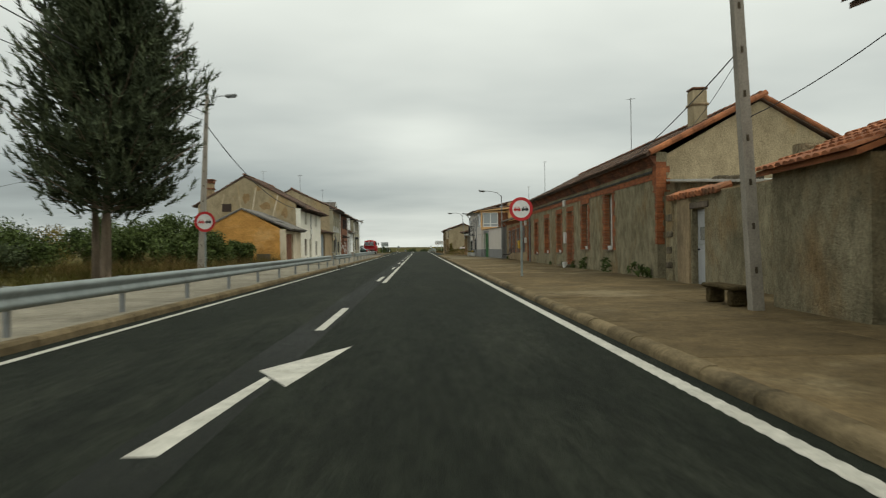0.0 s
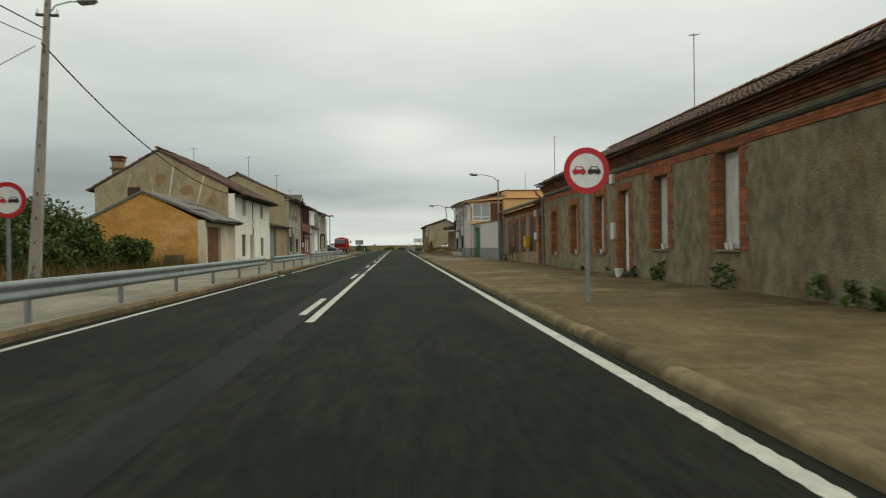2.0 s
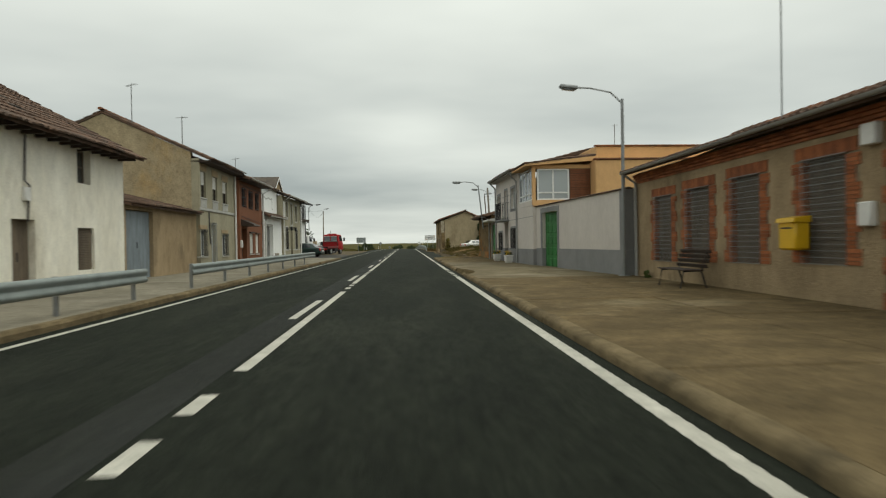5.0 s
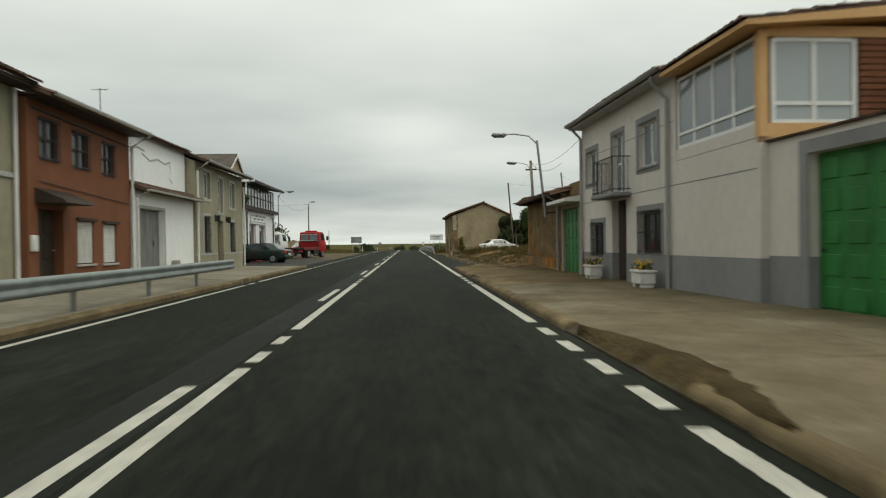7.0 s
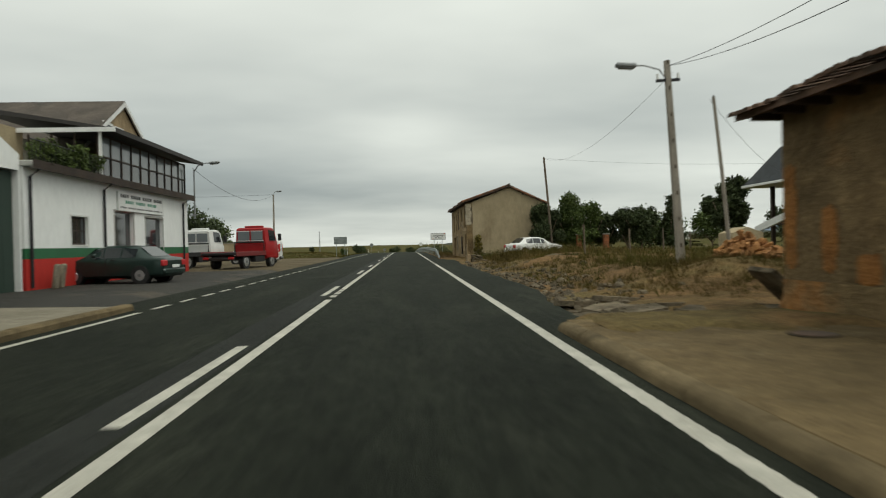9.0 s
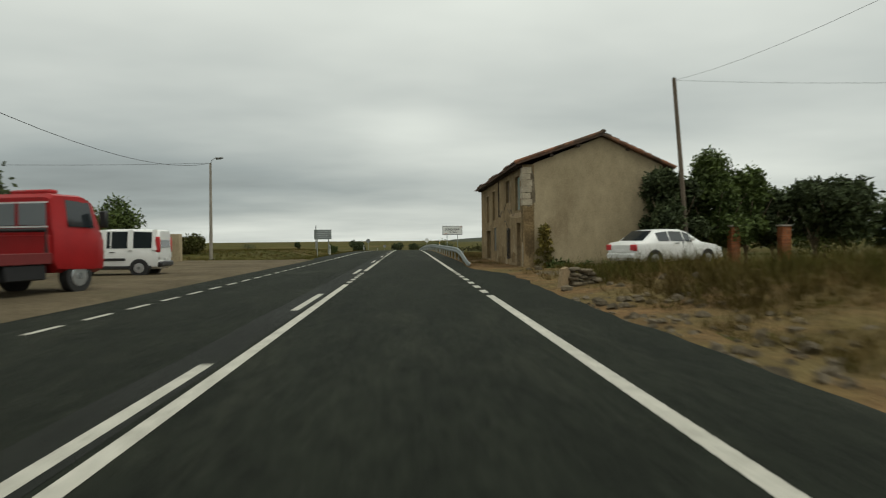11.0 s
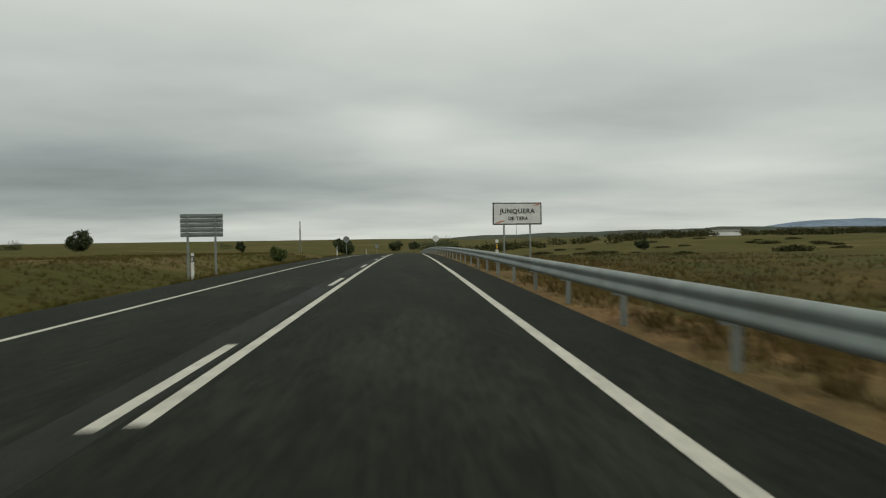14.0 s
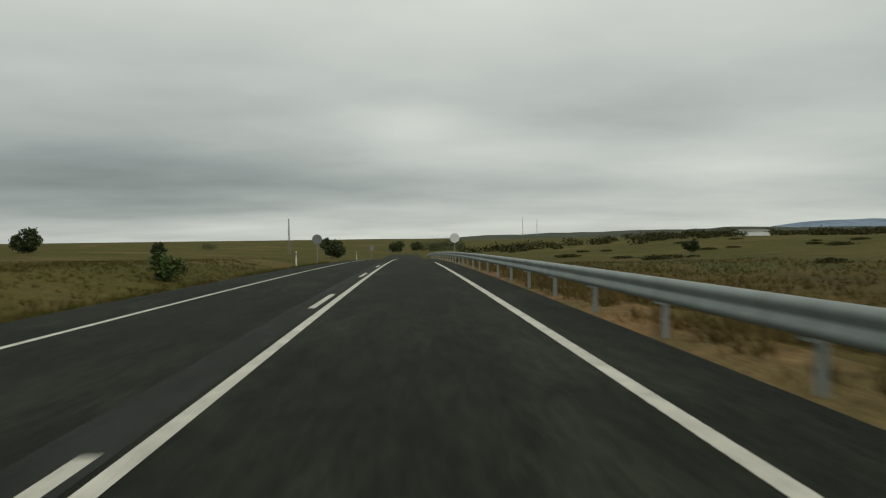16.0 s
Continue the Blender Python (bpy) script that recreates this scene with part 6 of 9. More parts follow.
for o in n_up:
    N.window(*o, 0.10, WOOD_D, GLASS, 1, 1, blind=BLIND, blind_to=0.5, sill=TRIMW)
    N.put("head_panel", N.b(Bag(), -0.02, 0.05, o[0] - 0.1, o[1] + 0.1, o[3] + 0.03, o[3] + 0.32), PL_BROWN)
    N.put("apron", N.b(Bag(), -0.02, 0.05, o[0] - 0.05, o[1] + 0.05, 3.1, o[2] - 0.08), TRIMW)
for o in n_low:
    N.window(*o, 0.12, WHITE, GLASS_P, 1, 1, grille=IRON, sill=TRIMW)
    N.put("head_panel", N.b(Bag(), -0.02, 0.05, o[0] - 0.1, o[1] + 0.1, o[3] + 0.05, o[3] + 0.22), PL_BROWN)
N.window(*n_d, 0.14, WHITE, GLASS_P, 1, 3, grille=GREYPOST, name="front_door")
N.put("base_band", N.b(Bag(), -0.03, 0.1, 0.0, NL, -0.2, 0.5), TRIMW)
N.tiles("front_roof", TILE_D, -0.04, NL + 0.05, -0.55, 5.28, 4.2, 7.45)
N.tiles("back_roof", TILE_D, -0.04, NL + 0.05, 8.8, 5.35, 4.2, 7.45)
N.ridge(TILE, -0.15, NL, 4.2, 7.5)
N.put("eave_board", N.b(Bag(), -0.5, 0.36, 0, NL, 5.12, 5.20), WOOD_D)
N.pipe(GUTW, [(-0.08, NL - 0.12, 5.1), (-0.08, NL - 0.12, 0.2)], 0.05)
N.pipe(WIREM, [(-0.04, 1.3, 2.9), (-0.06, 1.3, 2.0), (-0.04, 1.45, 1.4)], 0.03, "cable")
antenna(-10.6, 69.3, 5.9, 1.6, 35)

# ---- rust-red house ----
R = House("rust_red_house", "two-storey rust-red painted house with white blinds and a small door canopy", -1, -9.2, 74.1, 0.8)
RLn = 5.95
r_low = [(2.40, 3.35, 0.82, 2.02), (3.98, 4.85, 0.80, 1.98)]
r_up = [(0.55, 1.45, 3.50, 4.58), (2.20, 3.12, 3.47, 4.52), (3.98, 4.80, 3.46, 4.50)]
r_d = (0.45, 1.65, 0.22, 2.28)
R.front("front_wall", PL_RUST, 0.0, RLn, -0.2, 5.05, r_low + r_up + [r_d], label="even rust-red paint")
R.put("far_wall", Bag().box(-0.36, -8, RLn - 0.3, RLn, -0.2, 5.0), PL_RUST)
R.put("near_wall", Bag().box(-0.36, -8, 0.0, 0.3, -0.2, 5.0), PL_RUST)
R.hollow(0, RLn, 3, 5)
for o in r_up:
    R.window(*o, 0.08, WOOD_D, GLASS, 1, 2, grille=IRON, curtain=True)
for o in r_low:
    R.window(*o, 0.06, WOOD_D, GLASS, 0, 1, blind=BLIND, blind_to=0.02, sill=TRIMW)
    R.put("head_board", R.b(Bag(), -0.10, 0.03, o[0] - 0.08, o[1] + 0.08, o[3] + 0.02, o[3] + 0.10), WOOD_D)
R.panel_door(WOOD_D, *r_d, 0.25, 2, 3, "front_door", ALU, "dark brown front door")
R.put("door_canopy", Bag().prism([(0.75, 2.40), (0.70, 2.48), (0.0, 2.78), (-0.1, 2.78), (-0.1, 2.40)], "y", 0.30, 1.85), WOOD_D, "small dark tiled door canopy")
R.put("letter_box", R.b(Bag(), -0.1, 0, 0.05, 0.28, 1.2, 1.6, 0.02), GUTW)
R.put("base_band", R.b(Bag(), -0.02, 0.1, 1.66, RLn, -0.2, 0.42), PL_BROWN)
R.tiles("front_roof", TILE_D, -0.1, RLn + 0.1, -0.62, 5.02, 4.2, 6.9)
R.put("eave_board", R.b(Bag(), -0.58, 0.36, 0, RLn, 4.93, 5.0), WOOD_D)
R.gutter(GUTW, -0.05, RLn + 0.15, -0.68, 5.04, 0.08)
R.pipe(GUTW, [(-0.66, RLn + 0.02, 4.95), (-0.09, RLn + 0.02, 4.6), (-0.09, RLn + 0.02, 0.2)], 0.055)
R.pipe(WIREM, [(-0.04, 0.2, 4.72), (-0.05, RLn - 0.1, 4.60)], 0.022, "cable")
R.pipe(WIREM, [(-0.03, 0.5, 2.95), (-0.03, RLn - 0.2, 2.70)], 0.012, "cable")

# ---- white garage house ----
GREYDOOR = mat("grey_weathered_door", (0.235, 0.245, 0.235), (0.165, 0.165, 0.155), 0.85, 0, 30, 1.2, 0.3, 0.006, stain=(0.12, 0.095, 0.070), stain_at=0.60, streak=1, island=-0.12)
Q = House("white_garage", "low white garage with grey doors and set-back upper wall", -1, -9.15, 80.1, 0.4, "garage")
QL = 6.0
Q.front("front_wall", PL_CLEAN, 0.0, QL, -0.2, 3.18, [(0.24, 2.66, 0.18, 2.62)], label="white paint with faint cracks")
Q.front("upper_wall", PL_CLEAN, 0.0, QL, 3.2, 5.25, [], d=0.32, label="white upper wall with a grey crack line")
Q.boards("door", GREYDOOR, 0.26, 1.445, 0.19, 2.60, 4, 0.2, label="grey weathered garage door leaf")
Q.boards("door", GREYDOOR, 1.455, 2.64, 0.19, 2.60, 4, 0.2, handle=IRON, label="grey weathered garage door leaf")
Q.surround(TRIMW, 0.24, 2.66, 0.18, 2.62, 0.09, 0.015, True)
Q.tiles("lower_roof", TILE_D, -0.05, QL, -0.40, 3.22, 0.30, 3.52)
Q.gutter(GUTW, 0.0, QL, -0.45, 3.22, 0.07)
Q.pipe(GUTW, [(-0.44, 0.07, 3.15), (-0.08, 0.07, 2.95), (-0.08, 0.07, 0.2)], 0.045)
Q.tiles("upper_roof", TILE_D, -0.05, QL, 0.12, 5.27, 4.5, 6.7)
for path, r in (([(0.05, 4.15), (0.5, 4.62), (1.1, 4.78), (1.7, 4.72)], 0.045), ([(1.5, 4.62), (2.2, 4.42), (3.0, 4.58), (3.7, 4.48), (4.3, 4.62)], 0.05), ([(4.2, 4.62), (4.3, 4.2), (4.15, 3.95), (4.5, 3.8)], 0.04), ([(0.5, 4.62), (0.6, 4.95)], 0.03)):
    Q.pipe(TRIMW, [(0.318 + 0.7 * r, u, z) for u, z in path], r, "crack_repair")
Q.put("vent_box", Q.b(Bag(), -0.25, 0.0, 3.3, 3.62, 0.2, 0.75, 0.03), POLECON)
antenna(-11.8, 83.6, 5.6, 1.8, 30)

# ---- olive house with white window surrounds ----
P_ = House("olive_house", "two-storey olive-grey house with pale window surrounds and a dado line", -1, -9.1, 86.15, 0.2)
PL = 7.9
p_low = [(1.10, 1.95, 1.0, 2.62), (5.3, 6.12, 0.98, 2.48)]
p_up = [(1.15, 2.08, 3.42, 4.60), (5.35, 6.28, 3.22, 4.48)]
p_d = (3.20, 4.15, 0.22, 2.50)
p_b = (3.30, 4.10, 2.90, 4.52)
P_.front("dado", PL_OLIVE, 0.0, PL, -0.2, 0.92, [(p_d[0], p_d[1], 0.22, 0.92)], d=-0.015, thick=0.35)
P_.front("front_wall", PL_OLIVE, 0.0, PL, 0.922, 4.95, p_low + p_up + [(p_d[0], p_d[1], 0.922, 2.5), p_b])
P_.gable("near_wall", PL_OLIVE, 0.0, [(0.36, -0.2), (0.36, 4.95), (4.3, 6.6), (8.2, 4.9), (8.2, -0.2)])
P_.gable("far_wall", PL_OLIVE, PL - 0.3, [(0.36, -0.2), (0.36, 4.95), (4.3, 6.6), (8.2, 4.9), (8.2, -0.2)])
P_.hollow(0, PL, 3, 4.9)
P_.put("dado_line", P_.b(Bag(), -0.03, 0.05, 0.0, 3.1, 0.90, 0.95), TRIMW)
P_.put("dado_line", P_.b(Bag(), -0.03, 0.05, 4.25, PL, 0.90, 0.95), TRIMW)
for o in p_low + p_up + [p_b]:
    P_.surround(TRIMW, *o, 0.13, 0.025)
for o in p_low:
    P_.window(*o, 0.12, WOOD_D, GLASS, 1, 1, grille=IRON)
for o in p_up:
    P_.window(*o, 0.12, WHITE, GLASS_P, 1, 1)
P_.window(*p_b, 0.12, WHITE, GLASS_P, 1, 2)
P_.panel_door(WOOD_D, *p_d, 0.25, 1, 3, "front_door", ALU, "dark front door")
for u in (2.8, 4.65):
    lm = P_.put("wall_lamp", P_.b(Bag(), -0.05, 0, u - 0.05, u + 0.05, 2.45, 2.75), IRON, "small black wall lantern")
    P_.put("lantern", P_.b(Bag(), -0.24, -0.08, u - 0.08, u + 0.08, 2.42, 2.72, 0.03), IRON, parent=lm)
P_.tiles("front_roof", TILE_D, -0.1, PL + 0.1, -0.5, 4.96, 4.3, 6.7)
P_.tiles("back_roof", TILE_D, -0.1, PL + 0.1, 8.5, 4.9, 4.3, 6.7)
P_.gutter(GUTW, -0.05, PL + 0.15, -0.56, 4.98, 0.08)
P_.pipe(GUTW, [(-0.55, 0.05, 4.9), (-0.09, 0.05, 4.5), (-0.09, 0.05, 0.2)], 0.05)
P_.pipe(GUTW, [(-0.55, PL - 0.02, 4.9), (-0.09, PL - 0.02, 4.5), (-0.09, PL - 0.02, 0.2)], 0.05)

# ---- workshop with a glazed upper gallery ----
REDWALL = mat("red_wall_paint", (0.48, 0.030, 0.022), (0.42, 0.025, 0.019), 0.75, 0, 40, 0.8, 0.1, 0.006, stain=(0.36, 0.03, 0.024), stain_at=0.68, streak=0.6, vary=0.12)
ATTIC = mat("grey_brown_attic_tiles", (0.100, 0.082, 0.066), (0.066, 0.054, 0.045), 0.9, 0, 16, 1.0, 0.4, 0.02, stain=(0.05, 0.043, 0.037), stain_at=0.58, vary=0.4)
DARKSHEET = plain("dark_roof_sheet", (0.030, 0.026, 0.024), 0.7)
W = House("workshop", "white workshop with red and green base stripes under a glazed gallery", -1, -12.2, 101.8, 0.0, "workshop")
WL = 15.8
w_doors = [(6.55, 8.45, 0.1, 2.95), (9.8, 12.0, 0.1, 2.82)]
w_win = (2.95, 4.2, 1.52, 2.58)
low_holes = [(d[0], d[1], 0.1, 1.05) for d in w_doors]
W.front("red_base", REDWALL, 0.0, WL, -0.3, 1.05, low_holes, d=-0.01, thick=0.36, label="red painted base")
W.front("green_stripe", plain("green_stripe_paint", (0.02, 0.13, 0.05), 0.6), 0.0, WL, 1.052, 1.40, [(d[0], d[1], 1.052, 1.40) for d in w_doors], d=-0.01, thick=0.36, label="green painted stripe")
W.front("front_wall", PL_CLEAN, 0.0, WL, 1.402, 4.05, [w_win] + [(d[0], d[1], 1.402, d[3]) for d in w_doors], label="white painted wall")
W.put("far_wall", Bag().box(-0.36, -14, WL - 0.3, WL, -0.3, 4.0), PL_CLEAN)
W.put("near_wall", Bag().box(-0.36, -14, 0.0, 0.3, -0.3, 4.0), PL_CLEAN)
W.hollow(0, WL, 3, 4.0)
W.window(*w_win, 0.1, WOOD_D, GLASS, 1, 2)
W.surround(GUTW, *w_win, 0.06, 0.02)
for d in w_doors:
    W.window(d[0], d[1], d[2], d[3], 0.15, GREYPOST, GLASS, 0, 1, name="glazed_door")
    W.surround(TRIMW, d[0], d[1], d[2], d[3], 0.08, 0.02, True)
W.put("deck_slab", W.b(Bag(), -0.35, 14, -0.05, WL + 0.15, 4.055, 4.25, 0.03), TRIMW, "concrete deck edge")
W.put("deck_fascia", W.b(Bag(), -0.38, -0.352, -0.05, WL + 0.15, 3.98, 4.28), WOOD_D)
for u in (0.25, 5.5, WL - 0.9):
    W.pipe(IRON, [(-0.40, u, 4.0), (-0.08, u, 3.75), (-0.08, u, 0.1)], 0.05)
sg = W.put("sign_board", W.b(Bag(), -0.10, -0.012, 6.75, 11.9, 2.98, 3.82, 0.01), WHITE, "white workshop sign with unreadable dark lettering")
for z, h, n, c, s0 in ((3.56, 0.15, 22, BLACK, 0), (3.32, 0.13, 17, plain("sign_green", (0.02, 0.22, 0.12), 0.5), 0.5), (3.10, 0.07, 30, BLACK, 0)):
    bag = Bag()
    for k in range(n):
        u = 6.95 + s0 + (4.75 - 2 * s0) * k / n
        if k % 6 != 4:
            W.b(bag, -0.104, -0.1, u, u + (4.75 - 2 * s0) / n * 0.72, z, z + h)
    W.put("lettering_bars", bag, c, parent=sg, smooth=0)["kind"] = "stuff"
# glazed gallery
frame_b = Bag()
U0, U1 = 5.4, WL - 0.2
for k in range(11):
    u = U0 + (U1 - U0) * k / 10
    W.b(frame_b, 0.0, 0.09, u - 0.035, u + 0.035, 4.26, 6.02)
for z in (4.30, 5.12, 5.98):
    W.b(frame_b, 0.01, 0.08, U0, U1, z - 0.035, z + 0.035)
for k in range(5):
    d = 0.05 + 0.9 * k
    W.b(frame_b, d, d + 0.07, U0 - 0.035, U0 + 0.035, 4.26, 6.02)
    W.b(frame_b, d, d + 0.07, U1 - 0.035, U1 + 0.035, 4.26, 6.02)
ga = W.put("gallery_frame", frame_b, WOOD_D, "dark brown gallery framing", smooth=0)
for k in range(10):
    u = U0 + (U1 - U0) * k / 10
    for z0, z1 in ((4.33, 5.09), (5.15, 5.95)):
        W.put("pane", W.b(Bag(), 0.04, 0.05, u + 0.035, u + (U1 - U0) / 10 - 0.035, z0, z1), GLASS_P if z0 > 5 else GLASS, parent=ga)
W.put("gallery_back", W.b(Bag(), 3.4, 3.6, U0, U1, 4.26, 6.0), PL_WHITE)
W.put("gallery_roof", Bag().prism([(0.75, 6.06), (0.75, 6.18), (-4.6, 7.1), (-4.6, 6.9)], "y", 5.0, WL + 0.5), DARKSHEET, "dark roof over the gallery")
W.put("roof_edge", Bag().box(0.75, 0.80, 5.0, WL + 0.5, 6.0, 6.2), DARKSHEET)
W.put("roof_fascia", Bag().box(-4.6, 0.80, 4.93, 4.998, 6.02, 6.20), WHITE, "white fascia board")
W.put("deck_post", W.b(Bag(), -0.2, -0.10, 5.05, 5.15, 4.26, 6.1), WHITE, "white deck post")
rl = Bag()
for k in range(22):
    rl.tube([(0.25, 0.1 + 0.24 * k, 4.26), (0.25, 0.1 + 0.24 * k, 4.95)], 0.012, 5)
rl.tube([(0.25, 0.0, 4.95), (0.25, 5.4, 4.95)], 0.022, 6)
W.put("deck_railing", rl, IRON, "black deck railing")
W.put("upper_wall", W.b(Bag(), 3.0, 3.3, 0.3, U0, 4.26, 6.2), PL_TAN)
# gabled attic whose ridge runs into the plot
at = W.put("attic_gable", Bag().prism([(10.4, 6.1), (15.2, 9.2), (20.0, 6.1)], "x", -3.16, -3.5), PL_BROWN, "brown attic gable with white barge boards")
for k in range(3):
    wf = W.put("attic_window", Bag().cbox(-3.10, -3.16, 12.75 + 1.35 * k, 13.85 + 1.35 * k, 6.75, 8.0 - 0.05 * k, 0.01), WHITE, "white attic window", at)
    W.put("attic_pane", Bag().box(-3.085, -3.11, 12.87 + 1.35 * k, 13.73 + 1.35 * k, 6.87, 7.86), GLASS, parent=wf)
W.put("barge_board", Bag().prism([(9.8, 5.75), (9.8, 6.0), (15.2, 9.48), (20.6, 6.0), (20.6, 5.75), (15.2, 9.22)], "x", -2.98, -3.06), WHITE, "white barge boards")
W.put("attic_roof", Bag().add([(-3.0, 9.75, 6.02), (-3.0, 15.2, 9.52), (-10, 15.2, 9.52), (-11, 9.75, 6.02), (-3.0, 20.65, 6.02), (-11, 20.65, 6.02), (-3.0, 9.8, 5.88), (-3.0, 15.2, 9.36), (-10, 15.2, 9.36), (-11, 9.8, 5.88), (-3.0, 20.6, 5.88), (-11, 20.6, 5.88)],
      [(0, 1, 2, 3), (1, 4, 5, 2), (6, 9, 8, 7), (7, 8, 11, 10), (0, 6, 7, 1), (1, 7, 10, 4), (0, 3, 9, 6), (4, 10, 11, 5)]), ATTIC, "brown tiled attic roof", smooth=0)
W.put("chimney", Bag().cbox(-11.6, -11.0, 2.4, 3.0, 7.0, 9.6, 0.03), BRICK, "brick chimney")
antenna(-21.5, 103.5, 8.6, 2.0, 10)
# white gabled shed with a big dark door
V = House("white_shed", "white gabled workshop shed with a large dark green door", -1, -12.25, 95.6, 0.0, "shed")
V.put("front_wall", Bag().prism([(0.0, -0.3), (0.0, 4.42), (3.0, 5.78), (6.1, 4.42), (6.1, -0.3), (6.04, -0.3), (6.04, 3.9), (0.9, 3.9), (0.9, -0.3)], "x", 0.0, -0.35), PL_CLEAN, "white gable wall", smooth=0)
V.boards("door", DGREEN, 0.92, 6.02, -0.02, 3.88, 9, 0.2, handle=IRON, label="large dark green sliding door")
V.put("side_wall", Bag().box(-0.36, -14, 0.0, 0.3, -0.3, 4.2), PL_CLEAN)
V.put("roof", Bag().add([(-0.30, -0.25, 4.26), (-0.30, 3.0, 5.72), (-14, 3.0, 5.72), (-14, -0.25, 4.26), (-0.30, 6.3, 4.26), (-14, 6.3, 4.26), (-0.30, -0.25, 4.18), (-0.30, 3.0, 5.62), (-14, 3.0, 5.62), (-14, -0.25, 4.18), (-0.30, 6.3, 4.18), (-14, 6.3, 4.18)],
      [(0, 1, 2, 3), (1, 4, 5, 2), (6, 9, 8, 7), (7, 8, 11, 10), (0, 6, 7, 1), (1, 7, 10, 4), (0, 3, 9, 6), (4, 10, 11, 5)]), FIBRE, "grey sheet roof", smooth=0)
for u, z in ((0.75, 0.0), (1.15, 0.0)):
    g = thing("boundary_slab", pose(-11.75, 101.9 + u, 0.02, 0, 8, 0), "pale stone slab leaning by the workshop wall", "slab")
    part("slab", Bag().cbox(-0.06, 0.06, -0.16, 0.16, 0.0, 0.85, 0.05), STONE, g)

# ---- perimeter wall with a bush behind, past the gravel yard ----
yw = thing("perimeter_wall", pose(-15.4, 150.2, 0, 0, 0, -8), "weathered tan rendered boundary wall with a low coping", "wall")
part("wall", Bag().cbox(-14, 0, -0.15, 0.15, -0.3, 1.78, 0.02), PL_TAN, yw)
part("pier", Bag().cbox(-1.1, 0.05, -0.2, 0.2, -0.3, 1.88, 0.02), PL_TAN, yw)
part("coping", Bag().cbox(-14, -1.1, -0.2, 0.2, 1.785, 1.86, 0.02), POLECON, yw)

# ---- poles, lamps, cables, signs ----
def lamp_head(parent, x, z, s, y=0.0, r=0.03, rise=0.35, reach=1.3):
    pts = [(x, y, z - 0.15), (x + s * 0.25 * reach, y, z + rise * 0.6), (x + s * 0.7 * reach, y, z + rise), (x + s * reach, y, z + rise * 1.05)]
    part("arm", Bag().tube(pts, r, 8), GREYPOST, parent)
    h = part("lamp_head", Bag().cbox(-0.30, 0.30, -0.11, 0.11, -0.06, 0.07, 0.04).moved(pose(x + s * (reach + 0.25), y, z + rise * 1.08, 0, -6 * s, 0)), GREYPOST, parent, "grey street lamp head")
    part("lens", Bag().cbox(-0.22, 0.22, -0.08, 0.08, -0.10, -0.055, 0.02).moved(pose(x + s * (reach + 0.25), y, z + rise * 1.08, 0, -6 * s, 0)), GLASS_P, h)


def concrete_pole(x, y, z0, h, lamp=0, lean=(0, 0), label="tapered grey concrete utility pole with step holes", foot=0.105):
    p = thing("utility_pole", pose(x, y, z0, lean[0], lean[1], 0), label, "utility pole")
    n = 8
    rows = []
    for k in range(n + 1):
        t = k / n
        a, b = foot - (foot - 0.07) * t, 0.09 - 0.025 * t
        rows.append([(-a, -b, h * t - 0.3), (a, -b, h * t - 0.3), (a, b, h * t - 0.3), (-a, b, h * t - 0.3), (-a, -b, h * t - 0.3)])
    bag = Bag().grid(rows)
    bag.add(rows[-1][:4], [(0, 1, 2, 3)])
    part("shaft", bag, POLECON, p, smooth=20)
    me = Bag().box(-0.022, 0.022, -0.004, 0.004, -0.055, 0.055).mesh("slot", JOINT)
    for k in range(int(h / 0.75)):
        part("slot", me, None, p).matrix_basis = pose(0, -0.093 + 0.025 * (k * 0.75) / h + 0.002, 0.7 + k * 0.75)
    part("bracket", Bag().box(-0.35, 0.35, -0.03, 0.03, h - 0.9, h - 0.82), IRON, p)
    for u in (-0.3, 0.3):
        part("insulator", Bag().tube([(u, 0, h - 0.82), (u, 0, h - 0.66)], 0.045, 8, 0.03), WHITE, p)
    if lamp:
        lamp_head(p, 0, h - 0.75, lamp, reach=0.95, r=0.022)
    return p


concrete_pole(-11.4, 32.9, 0.05, 9.5, 1, (-4, 1.5), "broad tapered concrete utility pole with a street lamp arm", 0.17)
concrete_pole(5.25, 10.9, 0.1, 9.0, 0, (0, -3.0))
concrete_pole(7.95, 98.4, 0.35, 6.3, -1, (0, -3.0), "tapered concrete pole with a street lamp arm on the bank")


def steel_lamp(x, y, z0, h, s, lean=0.0, reach=1.5, r=0.075, label="grey steel street lamp with a curved arm"):
    p = thing("street_lamp", pose(x, y, z0, 0, lean, 0), label, "street lamp")
    part("pole", Bag().tube([(0, 0, -0.2), (0, 0, h)], r, 10, r * 0.6), GREYPOST if r < 0.1 else POLECON, p)
    part("base_plate", Bag().cbox(-0.16, 0.16, -0.16, 0.16, 0.0, 0.05, 0.01), GREYPOST, p)
    lamp_head(p, 0, h, s, reach=reach, r=0.028)
    return p


